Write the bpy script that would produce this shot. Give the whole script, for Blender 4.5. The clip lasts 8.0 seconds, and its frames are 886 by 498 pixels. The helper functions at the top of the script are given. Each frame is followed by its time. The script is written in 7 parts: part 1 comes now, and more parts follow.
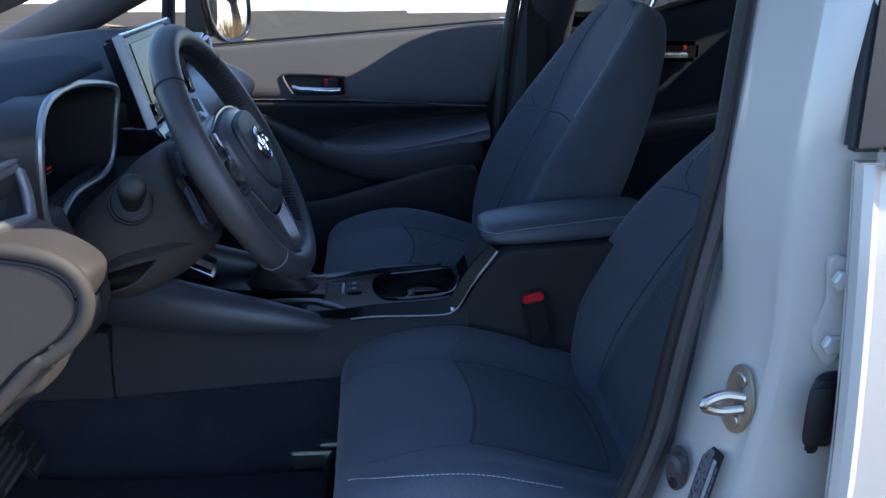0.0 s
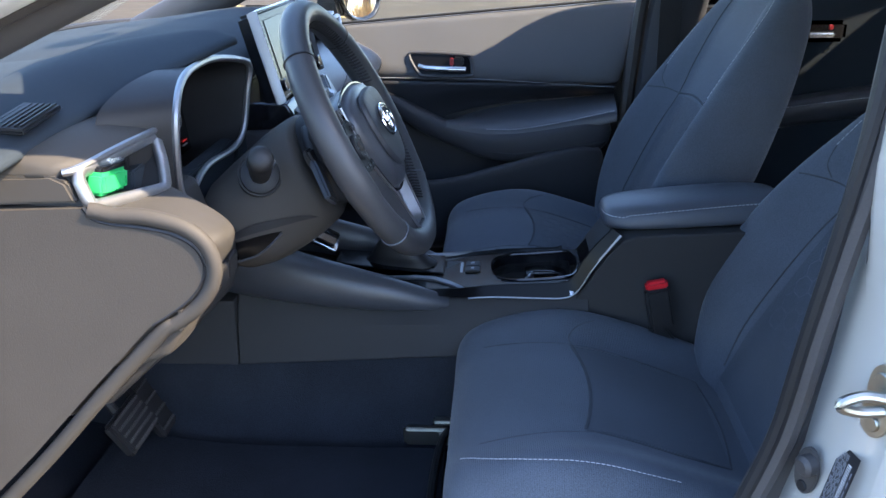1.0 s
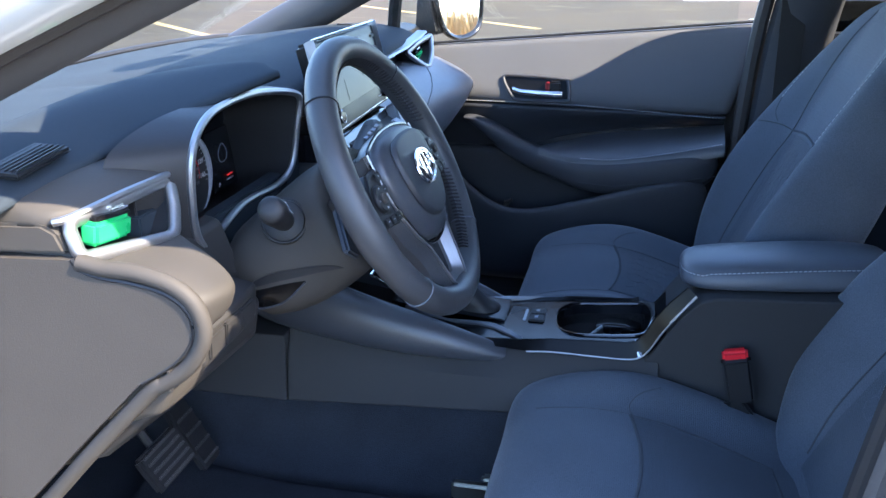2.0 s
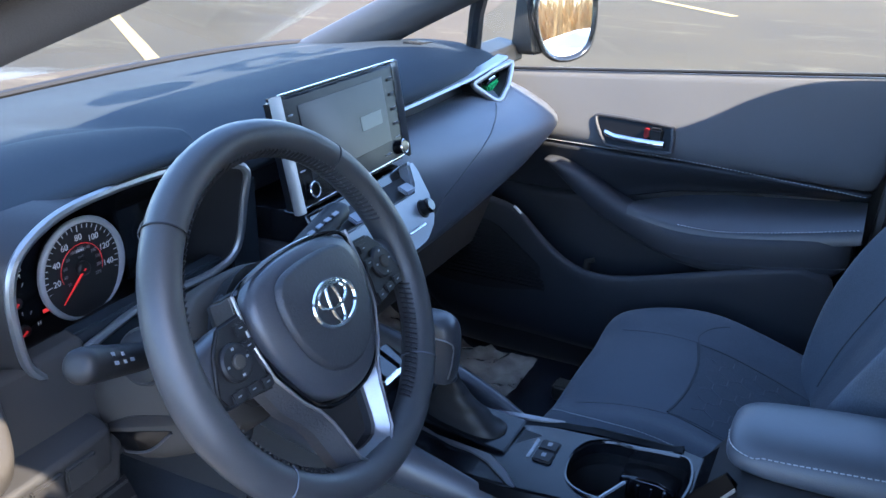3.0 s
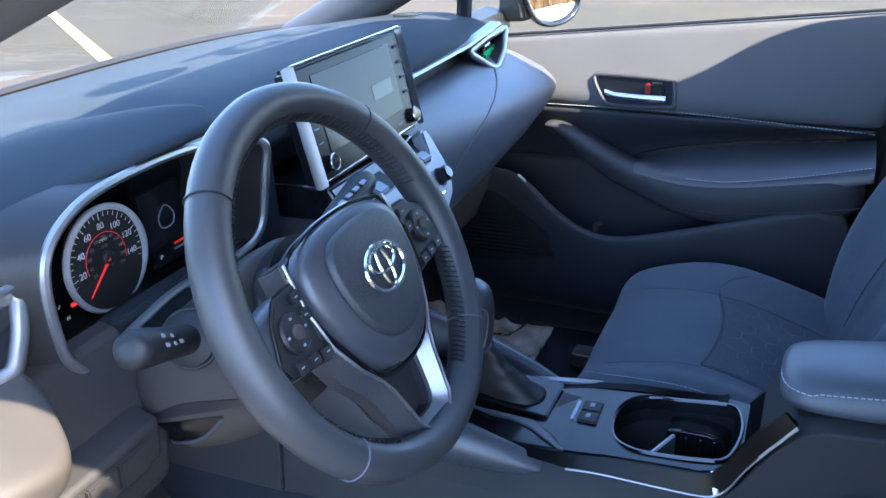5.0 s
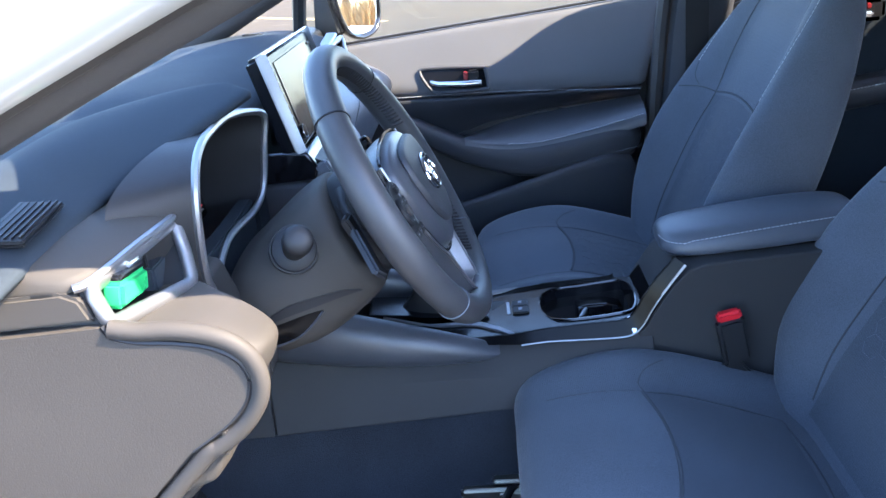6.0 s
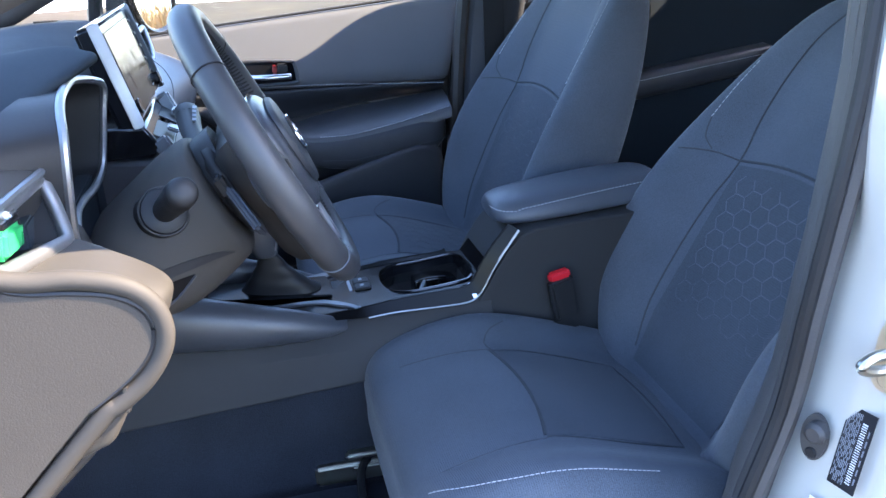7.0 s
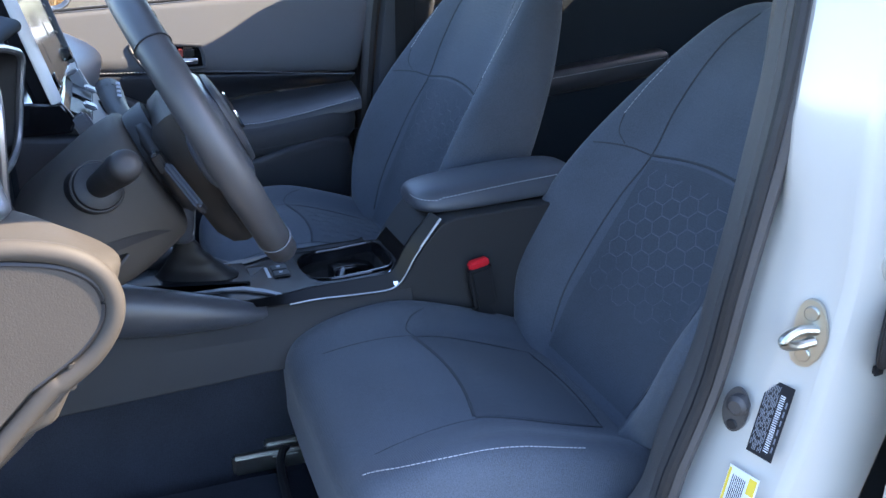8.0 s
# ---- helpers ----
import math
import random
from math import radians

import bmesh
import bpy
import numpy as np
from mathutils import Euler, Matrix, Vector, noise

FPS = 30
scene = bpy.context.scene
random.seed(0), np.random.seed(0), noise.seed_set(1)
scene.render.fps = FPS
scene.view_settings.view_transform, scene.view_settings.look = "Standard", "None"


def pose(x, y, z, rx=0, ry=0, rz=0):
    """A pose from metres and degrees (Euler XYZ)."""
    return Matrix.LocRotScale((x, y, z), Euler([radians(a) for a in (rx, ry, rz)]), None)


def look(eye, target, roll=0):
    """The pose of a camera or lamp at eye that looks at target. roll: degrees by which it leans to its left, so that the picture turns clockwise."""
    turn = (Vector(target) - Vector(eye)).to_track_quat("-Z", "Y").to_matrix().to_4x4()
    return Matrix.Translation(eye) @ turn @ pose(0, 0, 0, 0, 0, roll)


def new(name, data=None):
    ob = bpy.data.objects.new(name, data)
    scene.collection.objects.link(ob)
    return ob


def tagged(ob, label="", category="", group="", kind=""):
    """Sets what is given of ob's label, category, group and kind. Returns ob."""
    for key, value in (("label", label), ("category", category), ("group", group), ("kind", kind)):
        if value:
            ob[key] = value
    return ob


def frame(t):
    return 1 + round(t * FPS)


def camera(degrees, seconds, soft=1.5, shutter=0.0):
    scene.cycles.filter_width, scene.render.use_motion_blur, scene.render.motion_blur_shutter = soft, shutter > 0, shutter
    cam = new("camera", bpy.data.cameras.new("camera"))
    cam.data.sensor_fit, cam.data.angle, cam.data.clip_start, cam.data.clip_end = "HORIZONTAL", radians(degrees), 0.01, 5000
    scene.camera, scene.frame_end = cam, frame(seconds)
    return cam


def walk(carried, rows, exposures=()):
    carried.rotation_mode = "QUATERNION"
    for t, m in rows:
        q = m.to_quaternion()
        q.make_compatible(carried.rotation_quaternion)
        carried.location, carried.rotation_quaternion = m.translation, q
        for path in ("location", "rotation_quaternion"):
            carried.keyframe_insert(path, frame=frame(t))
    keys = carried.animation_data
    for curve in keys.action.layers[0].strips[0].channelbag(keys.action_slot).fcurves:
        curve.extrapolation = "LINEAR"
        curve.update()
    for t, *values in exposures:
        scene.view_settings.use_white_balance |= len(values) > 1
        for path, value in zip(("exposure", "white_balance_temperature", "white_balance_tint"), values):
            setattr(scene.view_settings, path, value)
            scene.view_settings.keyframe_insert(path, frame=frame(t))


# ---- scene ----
cam = camera(54.2, 8.0)
PATH = [
    (0, (0.148, -1.462, 1.11), (0.295, 0.415, 0.435), -0.02),
    (0.5, (0.141, -1.457, 1.102), (0.126, 0.415, 0.399), -0.29),
    (1, (0.147, -1.45, 1.101), (0.019, 0.416, 0.391), -0.89),
    (1.2, (0.152, -1.445, 1.1), (-0.034, 0.417, 0.390), -1.1),
    (2.3, (0.305, -1.215, 1.159), (-0.237, 0.575, 0.449), -0.43),
    (2.5, (0.334, -1.125, 1.18), (-0.284, 0.633, 0.454), -0.06),
    (3, (0.394, -0.927, 1.206), (-0.418, 0.73, 0.434), 0.92),
    (3.5, (0.408, -0.829, 1.178), (-0.552, 0.722, 0.357), 1.08),
    (4, (0.396, -0.805, 1.166), (-0.627, 0.688, 0.314), 0.35),
    (4.2, (0.396, -0.809, 1.168), (-0.616, 0.694, 0.32), -0.37),
    (5.3, (0.257, -1.031, 1.161), (-0.328, 0.721, 0.394), -4.38),
    (5.5, (0.199, -1.103, 1.14), (-0.255, 0.693, 0.386), -5.3),
    (6, (0.071, -1.299, 1.139), (-0.054, 0.558, 0.408), -5.69),
    (6.5, (-0.015, -1.37, 1.112), (0.163, 0.489, 0.394), -4.56),
    (7, (-0.057, -1.34, 1.085), (0.355, 0.482, 0.369), -2.66),
    (7.5, (-0.105, -1.334, 1.058), (0.472, 0.44, 0.337), -0.6),
    (8, (-0.125, -1.339, 1.071), (0.549, 0.402, 0.353), 1.01),
]
EXPOSURES = [(0.0, 1.95, 5350, 15), (0.3, 2.25, 5500, 15), (0.6, 2.6, 5800, 15), (1.0, 2.95, 5900, 15), (2.4, 3.3, 5400, 15), (3.5, 3.5, 5400, 15), (5.5, 3.65, 5500, 15), (6.5, 3.7, 5700, 17), (8.0, 3.3, 5900, 16)]
walk(cam, [(t, look(eye, target, roll)) for t, eye, target, roll in PATH], EXPOSURES)

# ---- light ----
SUN = Vector((math.sin(radians(79.5)) * math.cos(radians(42)), -math.cos(radians(79.5)) * math.cos(radians(42)), math.sin(radians(42))))
world = bpy.data.worlds.new("sky")
scene.world = world
world.use_nodes = True
sky = world.node_tree.nodes.new("ShaderNodeTexSky")
sky.sky_type, sky.sun_disc = "NISHITA", False
sky.sun_elevation = math.asin(SUN.z)
sky.sun_rotation = math.atan2(SUN.x, SUN.y)
world.node_tree.nodes["Background"].inputs[1].default_value = 0.148
world.node_tree.links.new(sky.outputs[0], world.node_tree.nodes["Background"].inputs[0])
sun = new("sun", bpy.data.lights.new("sun", "SUN"))
sun.data.energy, sun.data.angle, sun.data.color = 3.6, radians(0.5), (1.0, 0.81, 0.54)
sun.matrix_world = look(SUN * 30, (0, 0, 0))


# ---- materials ----
def material(name, color, rough=0.5, metal=0.0, grain=0.0, grain_size=400.0, bump=0.0, spot=0.0, spot_size=6.0, coat=0.0, spec=0.5, sheen=0.0, dark=None):
    """A surface with fine grain (colour and relief) and larger, softer stains."""
    m = bpy.data.materials.new(name)
    m.use_nodes = True
    n, links = m.node_tree.nodes, m.node_tree.links
    b = n["Principled BSDF"]
    b.inputs["Base Color"].default_value = (*color, 1)
    b.inputs["Roughness"].default_value, b.inputs["Metallic"].default_value = rough, metal
    b.inputs["Coat Weight"].default_value, b.inputs["Coat Roughness"].default_value = coat, 0.04
    b.inputs["Specular IOR Level"].default_value = spec
    b.inputs["Sheen Weight"].default_value, b.inputs["Sheen Roughness"].default_value = sheen, 0.4
    at = n.new("ShaderNodeTexCoord")
    if grain or bump:
        fine = n.new("ShaderNodeTexNoise")
        fine.inputs["Scale"].default_value, fine.inputs["Detail"].default_value = grain_size, 3
        links.new(at.outputs["Object"], fine.inputs["Vector"])
    if grain or spot:
        wide = n.new("ShaderNodeTexNoise")
        wide.inputs["Scale"].default_value, wide.inputs["Detail"].default_value = spot_size, 5
        links.new(at.outputs["Object"], wide.inputs["Vector"])
        total = n.new("ShaderNodeMath")
        total.operation = "MULTIPLY_ADD"
        links.new(wide.outputs[0], total.inputs[0])
        total.inputs[1].default_value = spot
        if grain:
            part_fine = n.new("ShaderNodeMath")
            part_fine.operation = "MULTIPLY_ADD"
            links.new(fine.outputs[0], part_fine.inputs[0])
            part_fine.inputs[1].default_value, part_fine.inputs[2].default_value = grain, 0.5 - 0.5 * (spot + grain)
            links.new(part_fine.outputs[0], total.inputs[2])
        else:
            total.inputs[2].default_value = 0.5 - 0.5 * spot
        mix = n.new("ShaderNodeMix")
        mix.data_type = "RGBA"
        links.new(total.outputs[0], mix.inputs[0])
        low = dark or tuple(c * 0.55 for c in color)
        mix.inputs[6].default_value = (*low, 1)
        mix.inputs[7].default_value = (*[min(1, 2 * c - d) for c, d in zip(color, low)], 1)
        links.new(mix.outputs[2], b.inputs["Base Color"])
    if spot and not metal:
        worn = n.new("ShaderNodeMapRange")
        worn.inputs[3].default_value, worn.inputs[4].default_value = rough - 0.12, rough + 0.12
        links.new(wide.outputs[0], worn.inputs[0])
        links.new(worn.outputs[0], b.inputs["Roughness"])
    if bump:
        relief = n.new("ShaderNodeBump")
        relief.inputs["Strength"].default_value, relief.inputs["Distance"].default_value = bump, 0.001
        links.new(fine.outputs[0], relief.inputs["Height"])
        links.new(relief.outputs[0], b.inputs["Normal"])
    return m


def woven(name, color, rough=0.85, scale=700.0):
    """Ribbed cloth: a fine weave of two crossing bands over soft wear."""
    m = material(name, color, rough, grain=1.1, grain_size=650, bump=0.5, spot=0.6, spot_size=9, sheen=0.15, spec=0.25)
    n, links = m.node_tree.nodes, m.node_tree.links
    at = n.new("ShaderNodeTexCoord")
    bands = n.new("ShaderNodeTexWave")
    bands.inputs["Scale"].default_value, bands.inputs["Distortion"].default_value = scale / 6, 1.5
    links.new(at.outputs["Object"], bands.inputs["Vector"])
    relief = n.new("ShaderNodeBump")
    relief.inputs["Strength"].default_value, relief.inputs["Distance"].default_value = 0.22, 0.0007
    links.new(bands.outputs[0], relief.inputs["Height"])
    old = [l for l in links if l.to_socket.name == "Normal" and l.to_node.type == "BSDF_PRINCIPLED"][0].from_socket
    links.new(old, relief.inputs["Normal"])
    links.new(relief.outputs[0], n["Principled BSDF"].inputs["Normal"])
    return m


def pane(name, tint):
    """Thin glass: clear, with a reflection that grows at grazing angles."""
    m = bpy.data.materials.new(name)
    m.use_nodes = True
    n, links = m.node_tree.nodes, m.node_tree.links
    clear, shine, mix, rim, steep, gloss = (n.new("ShaderNode" + k) for k in ("BsdfTransparent", "BsdfGlossy", "MixShader", "LayerWeight", "Math", "Math"))
    clear.inputs[0].default_value, shine.inputs["Roughness"].default_value = (*tint, 1), 0.0
    steep.operation, gloss.operation = "POWER", "MULTIPLY_ADD"
    links.new(rim.outputs["Facing"], steep.inputs[0])
    steep.inputs[1].default_value, gloss.inputs[1].default_value, gloss.inputs[2].default_value = 5.0, 0.5, 0.025
    links.new(steep.outputs[0], gloss.inputs[0])
    links.new(gloss.outputs[0], mix.inputs[0])
    links.new(clear.outputs[0], mix.inputs[1])
    links.new(shine.outputs[0], mix.inputs[2])
    links.new(mix.outputs[0], n["Material Output"].inputs["Surface"])
    return m


def glowing(name, color, strength):
    m = material(name, color, 0.4)
    b = m.node_tree.nodes["Principled BSDF"]
    b.inputs["Emission Color"].default_value, b.inputs["Emission Strength"].default_value = (*color, 1), strength
    return m


CLOTH = woven("seat cloth", (0.066, 0.076, 0.092))
CLOTH_INSERT = woven("seat insert cloth", (0.050, 0.058, 0.071), 0.9, 1100)
SEAM = material("seam shadow cloth", (0.034, 0.038, 0.045), 0.9, grain=0.4, grain_size=900)
TRIM = material("black moulded trim", (0.034, 0.036, 0.042), 0.50, spec=0.35, grain=0.4, grain_size=900, bump=0.3, spot=0.4, spot_size=8)
LEATHER = material("black leatherette", (0.042, 0.044, 0.051), 0.36, grain=0.3, grain_size=700, bump=0.25, spot=0.35, spot_size=14)
# LEATHER made paler and bluer to stand in for sky light on the pads
PADDED_SKYLIT = material("padded leatherette lightened as by sky", (0.062, 0.068, 0.081), 0.42, grain=0.3, grain_size=700, bump=0.25, spot=0.35, spot_size=14)
GRAINED = material("coarse grained leatherette", (0.023, 0.024, 0.028), 0.55, grain=0.5, grain_size=420, bump=0.55, spot=0.3, spot_size=14)
RIM_LEATHER = material("smooth wheel leather", (0.032, 0.0325, 0.035), 0.47, grain=0.3, grain_size=900, bump=0.12, spot=0.4, spot_size=18)
# much lighter than SOFT: part of the sun on the door is in this colour
DOOR_SUNLIT = material("soft door panel lightened as in sun", (0.078, 0.080, 0.086), 0.7, spec=0.2, grain=0.35, grain_size=1100, bump=0.25, spot=0.2, spot_size=8)
SOFT = material("soft-touch dash plastic", (0.0225, 0.029, 0.0365), 0.78, spec=0.10, grain=0.4, grain_size=900, bump=0.2, spot=0.3, spot_size=7)
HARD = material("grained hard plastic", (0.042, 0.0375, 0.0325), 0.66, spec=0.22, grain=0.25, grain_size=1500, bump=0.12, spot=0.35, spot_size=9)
GLOSS_TRAY = material("scuffed gloss black plastic", (0.006, 0.0065, 0.008), 0.2, spot=0.4, spot_size=25, spec=0.22)
DOOR_DARK = material("dark moulded door plastic", (0.029, 0.031, 0.037), 0.52, spec=0.25, grain=0.4, grain_size=900, bump=0.3, spot=0.4, spot_size=8)
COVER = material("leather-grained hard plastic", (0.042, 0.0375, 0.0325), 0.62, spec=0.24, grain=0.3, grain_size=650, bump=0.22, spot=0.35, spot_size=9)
CONSOLE = material("dark grained console plastic", (0.031, 0.0305, 0.031), 0.68, spec=0.18, grain=0.25, grain_size=1500, bump=0.12, spot=0.35, spot_size=9)
GLOSS = material("deep black gloss plastic", (0.004, 0.004, 0.0045), 0.18, spot=0.3, spot_size=20, spec=0.09)
# copy of HARD with shade put into its colour, for parts out of the sun
HARD_SHADED = material("hard plastic darkened as in shade", (0.0235, 0.0222, 0.0215), 0.6, spec=0.25, grain=0.25, grain_size=1500, bump=0.12, spot=0.35, spot_size=9)
DARK = material("matt black plastic", (0.013, 0.013, 0.014), 0.5, spec=0.28, grain=0.3, grain_size=800, bump=0.15, spot=0.3)
PIANO = material("gloss black plastic", (0.006, 0.006, 0.007), 0.11, spot=0.3, spot_size=20)
SATIN = material("satin silver trim", (0.26, 0.262, 0.27), 0.40, 0.85, grain=0.2, grain_size=600, bump=0.05, spot=0.25)
FASCIA = material("silver painted fascia", (0.20, 0.215, 0.24), 0.38, 0.3, grain=0.2, grain_size=900, spot=0.25)
# plain pale grey that stands in for light on the dial's satin metal rim
RING_LIT = material("satin ring coloured pale as lit", (0.30, 0.31, 0.33), 0.35, spot=0.2)
CHROME = material("bright chrome", (0.78, 0.79, 0.80), 0.16, 1.0, spot=0.15, spot_size=20)
THREAD = material("pale stitching thread", (0.32, 0.33, 0.34), 0.7, grain=0.4, grain_size=2000, bump=0.3)
DARK_THREAD = material("grey quilting thread", (0.082, 0.090, 0.106), 0.85, grain=0.3, grain_size=2000)
CARPET = material("black carpet", (0.018, 0.0205, 0.026), 0.95, grain=0.9, grain_size=500, bump=1.0, spot=0.9, spot_size=12, spec=0.1)
RUBBER = material("weatherstrip rubber", (0.040, 0.037, 0.036), 0.6, grain=0.4, grain_size=500, bump=0.3, spot=0.5, spot_size=10)
PAINT = material("white car paint", (0.385, 0.375, 0.34), 0.22, spot=0.12, spot_size=12, coat=0.8, dark=(0.34, 0.325, 0.295))
STEEL = material("zinc-plated steel", (0.40, 0.39, 0.34), 0.36, 1.0, grain=0.4, grain_size=80, bump=0.1, spot=0.6, spot_size=30, dark=(0.42, 0.45, 0.40))
RED = material("red plastic", (0.55, 0.012, 0.02), 0.35, spot=0.2)
GREEN = material("translucent green plastic", (0.03, 0.34, 0.10), 0.3, spot=0.3, spot_size=40)
BEZEL = material("dull gloss black bezel", (0.006, 0.006, 0.007), 0.2, spot=0.3, spot_size=20, spec=0.14)
SCREEN = material("screen glass", (0.030, 0.029, 0.029), 0.12, spot=0.5, spot_size=18, spec=0.16)
LCD = material("dark display", (0.006, 0.007, 0.009), 0.16, spot=0.3, spec=0.3)
INK = material("pale print", (0.22, 0.23, 0.25), 0.5, spot=0.1)
INK_BLUE = glowing("blue lit print", (0.12, 0.35, 0.9), 0.15)
INK_RED = glowing("red lit needle", (0.62, 0.025, 0.02), 0.06)
LIT_WHITE = glowing("white lit print", (0.40, 0.41, 0.43), 0.02)
INK_DIM = material("dim grey print", (0.10, 0.10, 0.105), 0.5, spot=0.1)
HEADLINER = material("grey headliner cloth", (0.32, 0.32, 0.31), 0.95, grain=0.5, grain_size=500, bump=0.4, spot=0.2)
PILLAR = material("grey pillar trim", (0.050, 0.048, 0.048), 0.6, grain=0.4, grain_size=900, bump=0.3, spot=0.3)
TINTED = pane("dark tinted window glass", (0.16, 0.17, 0.17))
DARK_RED = material("dark red plastic", (0.22, 0.008, 0.010), 0.4, spot=0.2)
GLASS = pane("clear window glass", (0.93, 0.96, 0.95))
MIRROR = material("mirror glass", (0.82, 0.83, 0.84), 0.01, 1.0, spot=0.04)
ASPHALT = material("worn asphalt", (0.046, 0.038, 0.026), 0.9, spec=0.1, grain=0.8, grain_size=60, bump=1.0, spot=0.9, spot_size=0.7, dark=(0.026, 0.022, 0.016))


def streaked(m, pale, amount):
    """Pale dried streaks and salt stains over a ground."""
    n, links = m.node_tree.nodes, m.node_tree.links
    at, place, stain, ramp, mix = (n.new("ShaderNode" + k) for k in ("TexCoord", "Mapping", "TexNoise", "ValToRGB", "Mix"))
    place.inputs["Scale"].default_value, place.inputs["Rotation"].default_value = (0.9, 2.6, 1.0), (0, 0, 0.5)
    links.new(at.outputs["Object"], place.inputs["Vector"])
    links.new(place.outputs[0], stain.inputs["Vector"])
    stain.inputs["Scale"].default_value, stain.inputs["Detail"].default_value, stain.inputs["Roughness"].default_value = 0.9, 9, 0.72
    ramp.color_ramp.elements[0].position, ramp.color_ramp.elements[1].position = amount, amount + 0.13
    links.new(stain.outputs[0], ramp.inputs[0])
    mix.data_type = "RGBA"
    b = n["Principled BSDF"]
    old = b.inputs["Base Color"].links[0].from_socket
    links.new(ramp.outputs[0], mix.inputs[0])
    links.new(old, mix.inputs[6])
    mix.inputs[7].default_value = (*pale, 1)
    links.new(mix.outputs[2], b.inputs["Base Color"])


streaked(ASPHALT, (0.086, 0.072, 0.048), 0.55)
STRIPE = material("worn line paint", (0.25, 0.175, 0.055), 0.8, grain=0.6, grain_size=40, spot=0.8, spot_size=5)
SNOW = material("dirty snow", (0.80, 0.82, 0.86), 0.8, grain=0.3, grain_size=30, bump=0.6, spot=0.4, spot_size=2, dark=(0.55, 0.55, 0.55))
GRASS = material("dry winter grass", (0.40, 0.24, 0.09), 0.95, grain=0.8, grain_size=30, bump=0.8, spot=0.8, spot_size=1.5)
BARK = material("bare bark", (0.10, 0.08, 0.065), 0.9, grain=0.5, grain_size=30, spot=0.5)
# pale patches over near-black stand in for white reflections on the creases
WRAP = material("glossy floor film with painted reflections", (0.18, 0.17, 0.15), 0.06, spot=1.2, spot_size=22, coat=1.0, dark=(0.004, 0.004, 0.005))
LABEL_WHITE = material("white label", (0.75, 0.75, 0.73), 0.5, spot=0.1)
LABEL_YELLOW = material("yellow label", (0.75, 0.52, 0.05), 0.5, spot=0.1)
LABEL_BLACK = material("black label", (0.02, 0.02, 0.022), 0.35, spot=0.1)


# ---- shapes ----
from mathutils.bvhtree import BVHTree


def blank(name, label, category, at=(0, 0, 0), group="", kind=""):
    """An Empty that carries a thing's parts."""
    ob = new(name)
    ob.empty_display_size = 0.05
    ob.location = at
    return tagged(ob, label, category, group, kind)


def part(name, bm, mat, parent=None, label="", smooth=35, subsurf=0, bevel=0.0):
    """Links a bmesh as one mesh object under a thing or a part."""
    bmesh.ops.recalc_face_normals(bm, faces=bm.faces)
    me = bpy.data.meshes.new(name)
    bm.to_mesh(me)
    bm.free()
    me.materials.append(mat)
    if smooth:
        me.shade_smooth()
        if not subsurf:
            me.set_sharp_from_angle(angle=radians(smooth))
    ob = new(name, me)
    if parent:
        ob.parent = parent
        if not parent.parent:
            ob.matrix_parent_inverse = Matrix.Translation(-parent.location)
    if bevel:
        b = ob.modifiers.new("edge", "BEVEL")
        b.width, b.segments, b.limit_method, b.angle_limit = bevel, 3, "ANGLE", radians(30)
    if subsurf:
        s = ob.modifiers.new("smooth", "SUBSURF")
        s.levels = s.render_levels = subsurf
    if label:
        ob["label"] = label
    return ob


def raw(verts, faces):
    bm = bmesh.new()
    vs = [bm.verts.new(v) for v in verts]
    for f in faces:
        bm.faces.new([vs[i] for i in f])
    return bm


def loft(rings, caps=True, closed=False):
    """Skins rings of points, each of the same length, into a body."""
    n, k = len(rings[0]), len(rings)
    verts = [tuple(p) for r in rings for p in r]
    faces = [(i * n + j, i * n + (j + 1) % n, (i + 1) % k * n + (j + 1) % n, (i + 1) % k * n + j) for i in range(k if closed else k - 1) for j in range(n)]
    if caps and not closed:
        faces += [tuple(range(n)), tuple(range((k - 1) * n, k * n))]
    return raw(verts, faces)


def sheet(f, nu, nv, thick):
    """A curved sheet f(u, v), u and v from 0 to 1, with thickness along the vector or function thick."""
    grid = [[Vector(f(i / nu, j / nv)) for j in range(nv + 1)] for i in range(nu + 1)]
    back = [[p + Vector(thick) for p in row] for row in grid]
    w, size = nv + 1, (nu + 1) * (nv + 1)
    verts = [p for row in grid for p in row] + [p for row in back for p in row]
    faces = []
    for i in range(nu):
        for j in range(nv):
            q = (i * w + j, i * w + j + 1, (i + 1) * w + j + 1, (i + 1) * w + j)
            faces += [q, tuple(size + a for a in reversed(q))]
    edge = [j for j in range(nv)] + [i * w + nv for i in range(nu)] + [nu * w + j for j in range(nv, 0, -1)] + [i * w for i in range(nu, 0, -1)]
    faces += [(a, b, b + size, a + size) for a, b in zip(edge, edge[1:] + edge[:1])]
    return raw(verts, faces)


def slab(points, push, bevel=0.0, segments=2):
    """A flat outline of points, pushed along a vector, with its edges rounded."""
    p = [Vector(a) for a in points]
    n = len(p)
    bm = raw([*p, *[a + Vector(push) for a in p]], [tuple(range(n)), tuple(range(2 * n - 1, n - 1, -1))] + [(i, (i + 1) % n, n + (i + 1) % n, n + i) for i in range(n)])
    if bevel:
        bmesh.ops.recalc_face_normals(bm, faces=bm.faces)
        bmesh.ops.bevel(bm, geom=bm.edges[:], offset=bevel, segments=segments, affect="EDGES", clamp_overlap=True)
    return bm


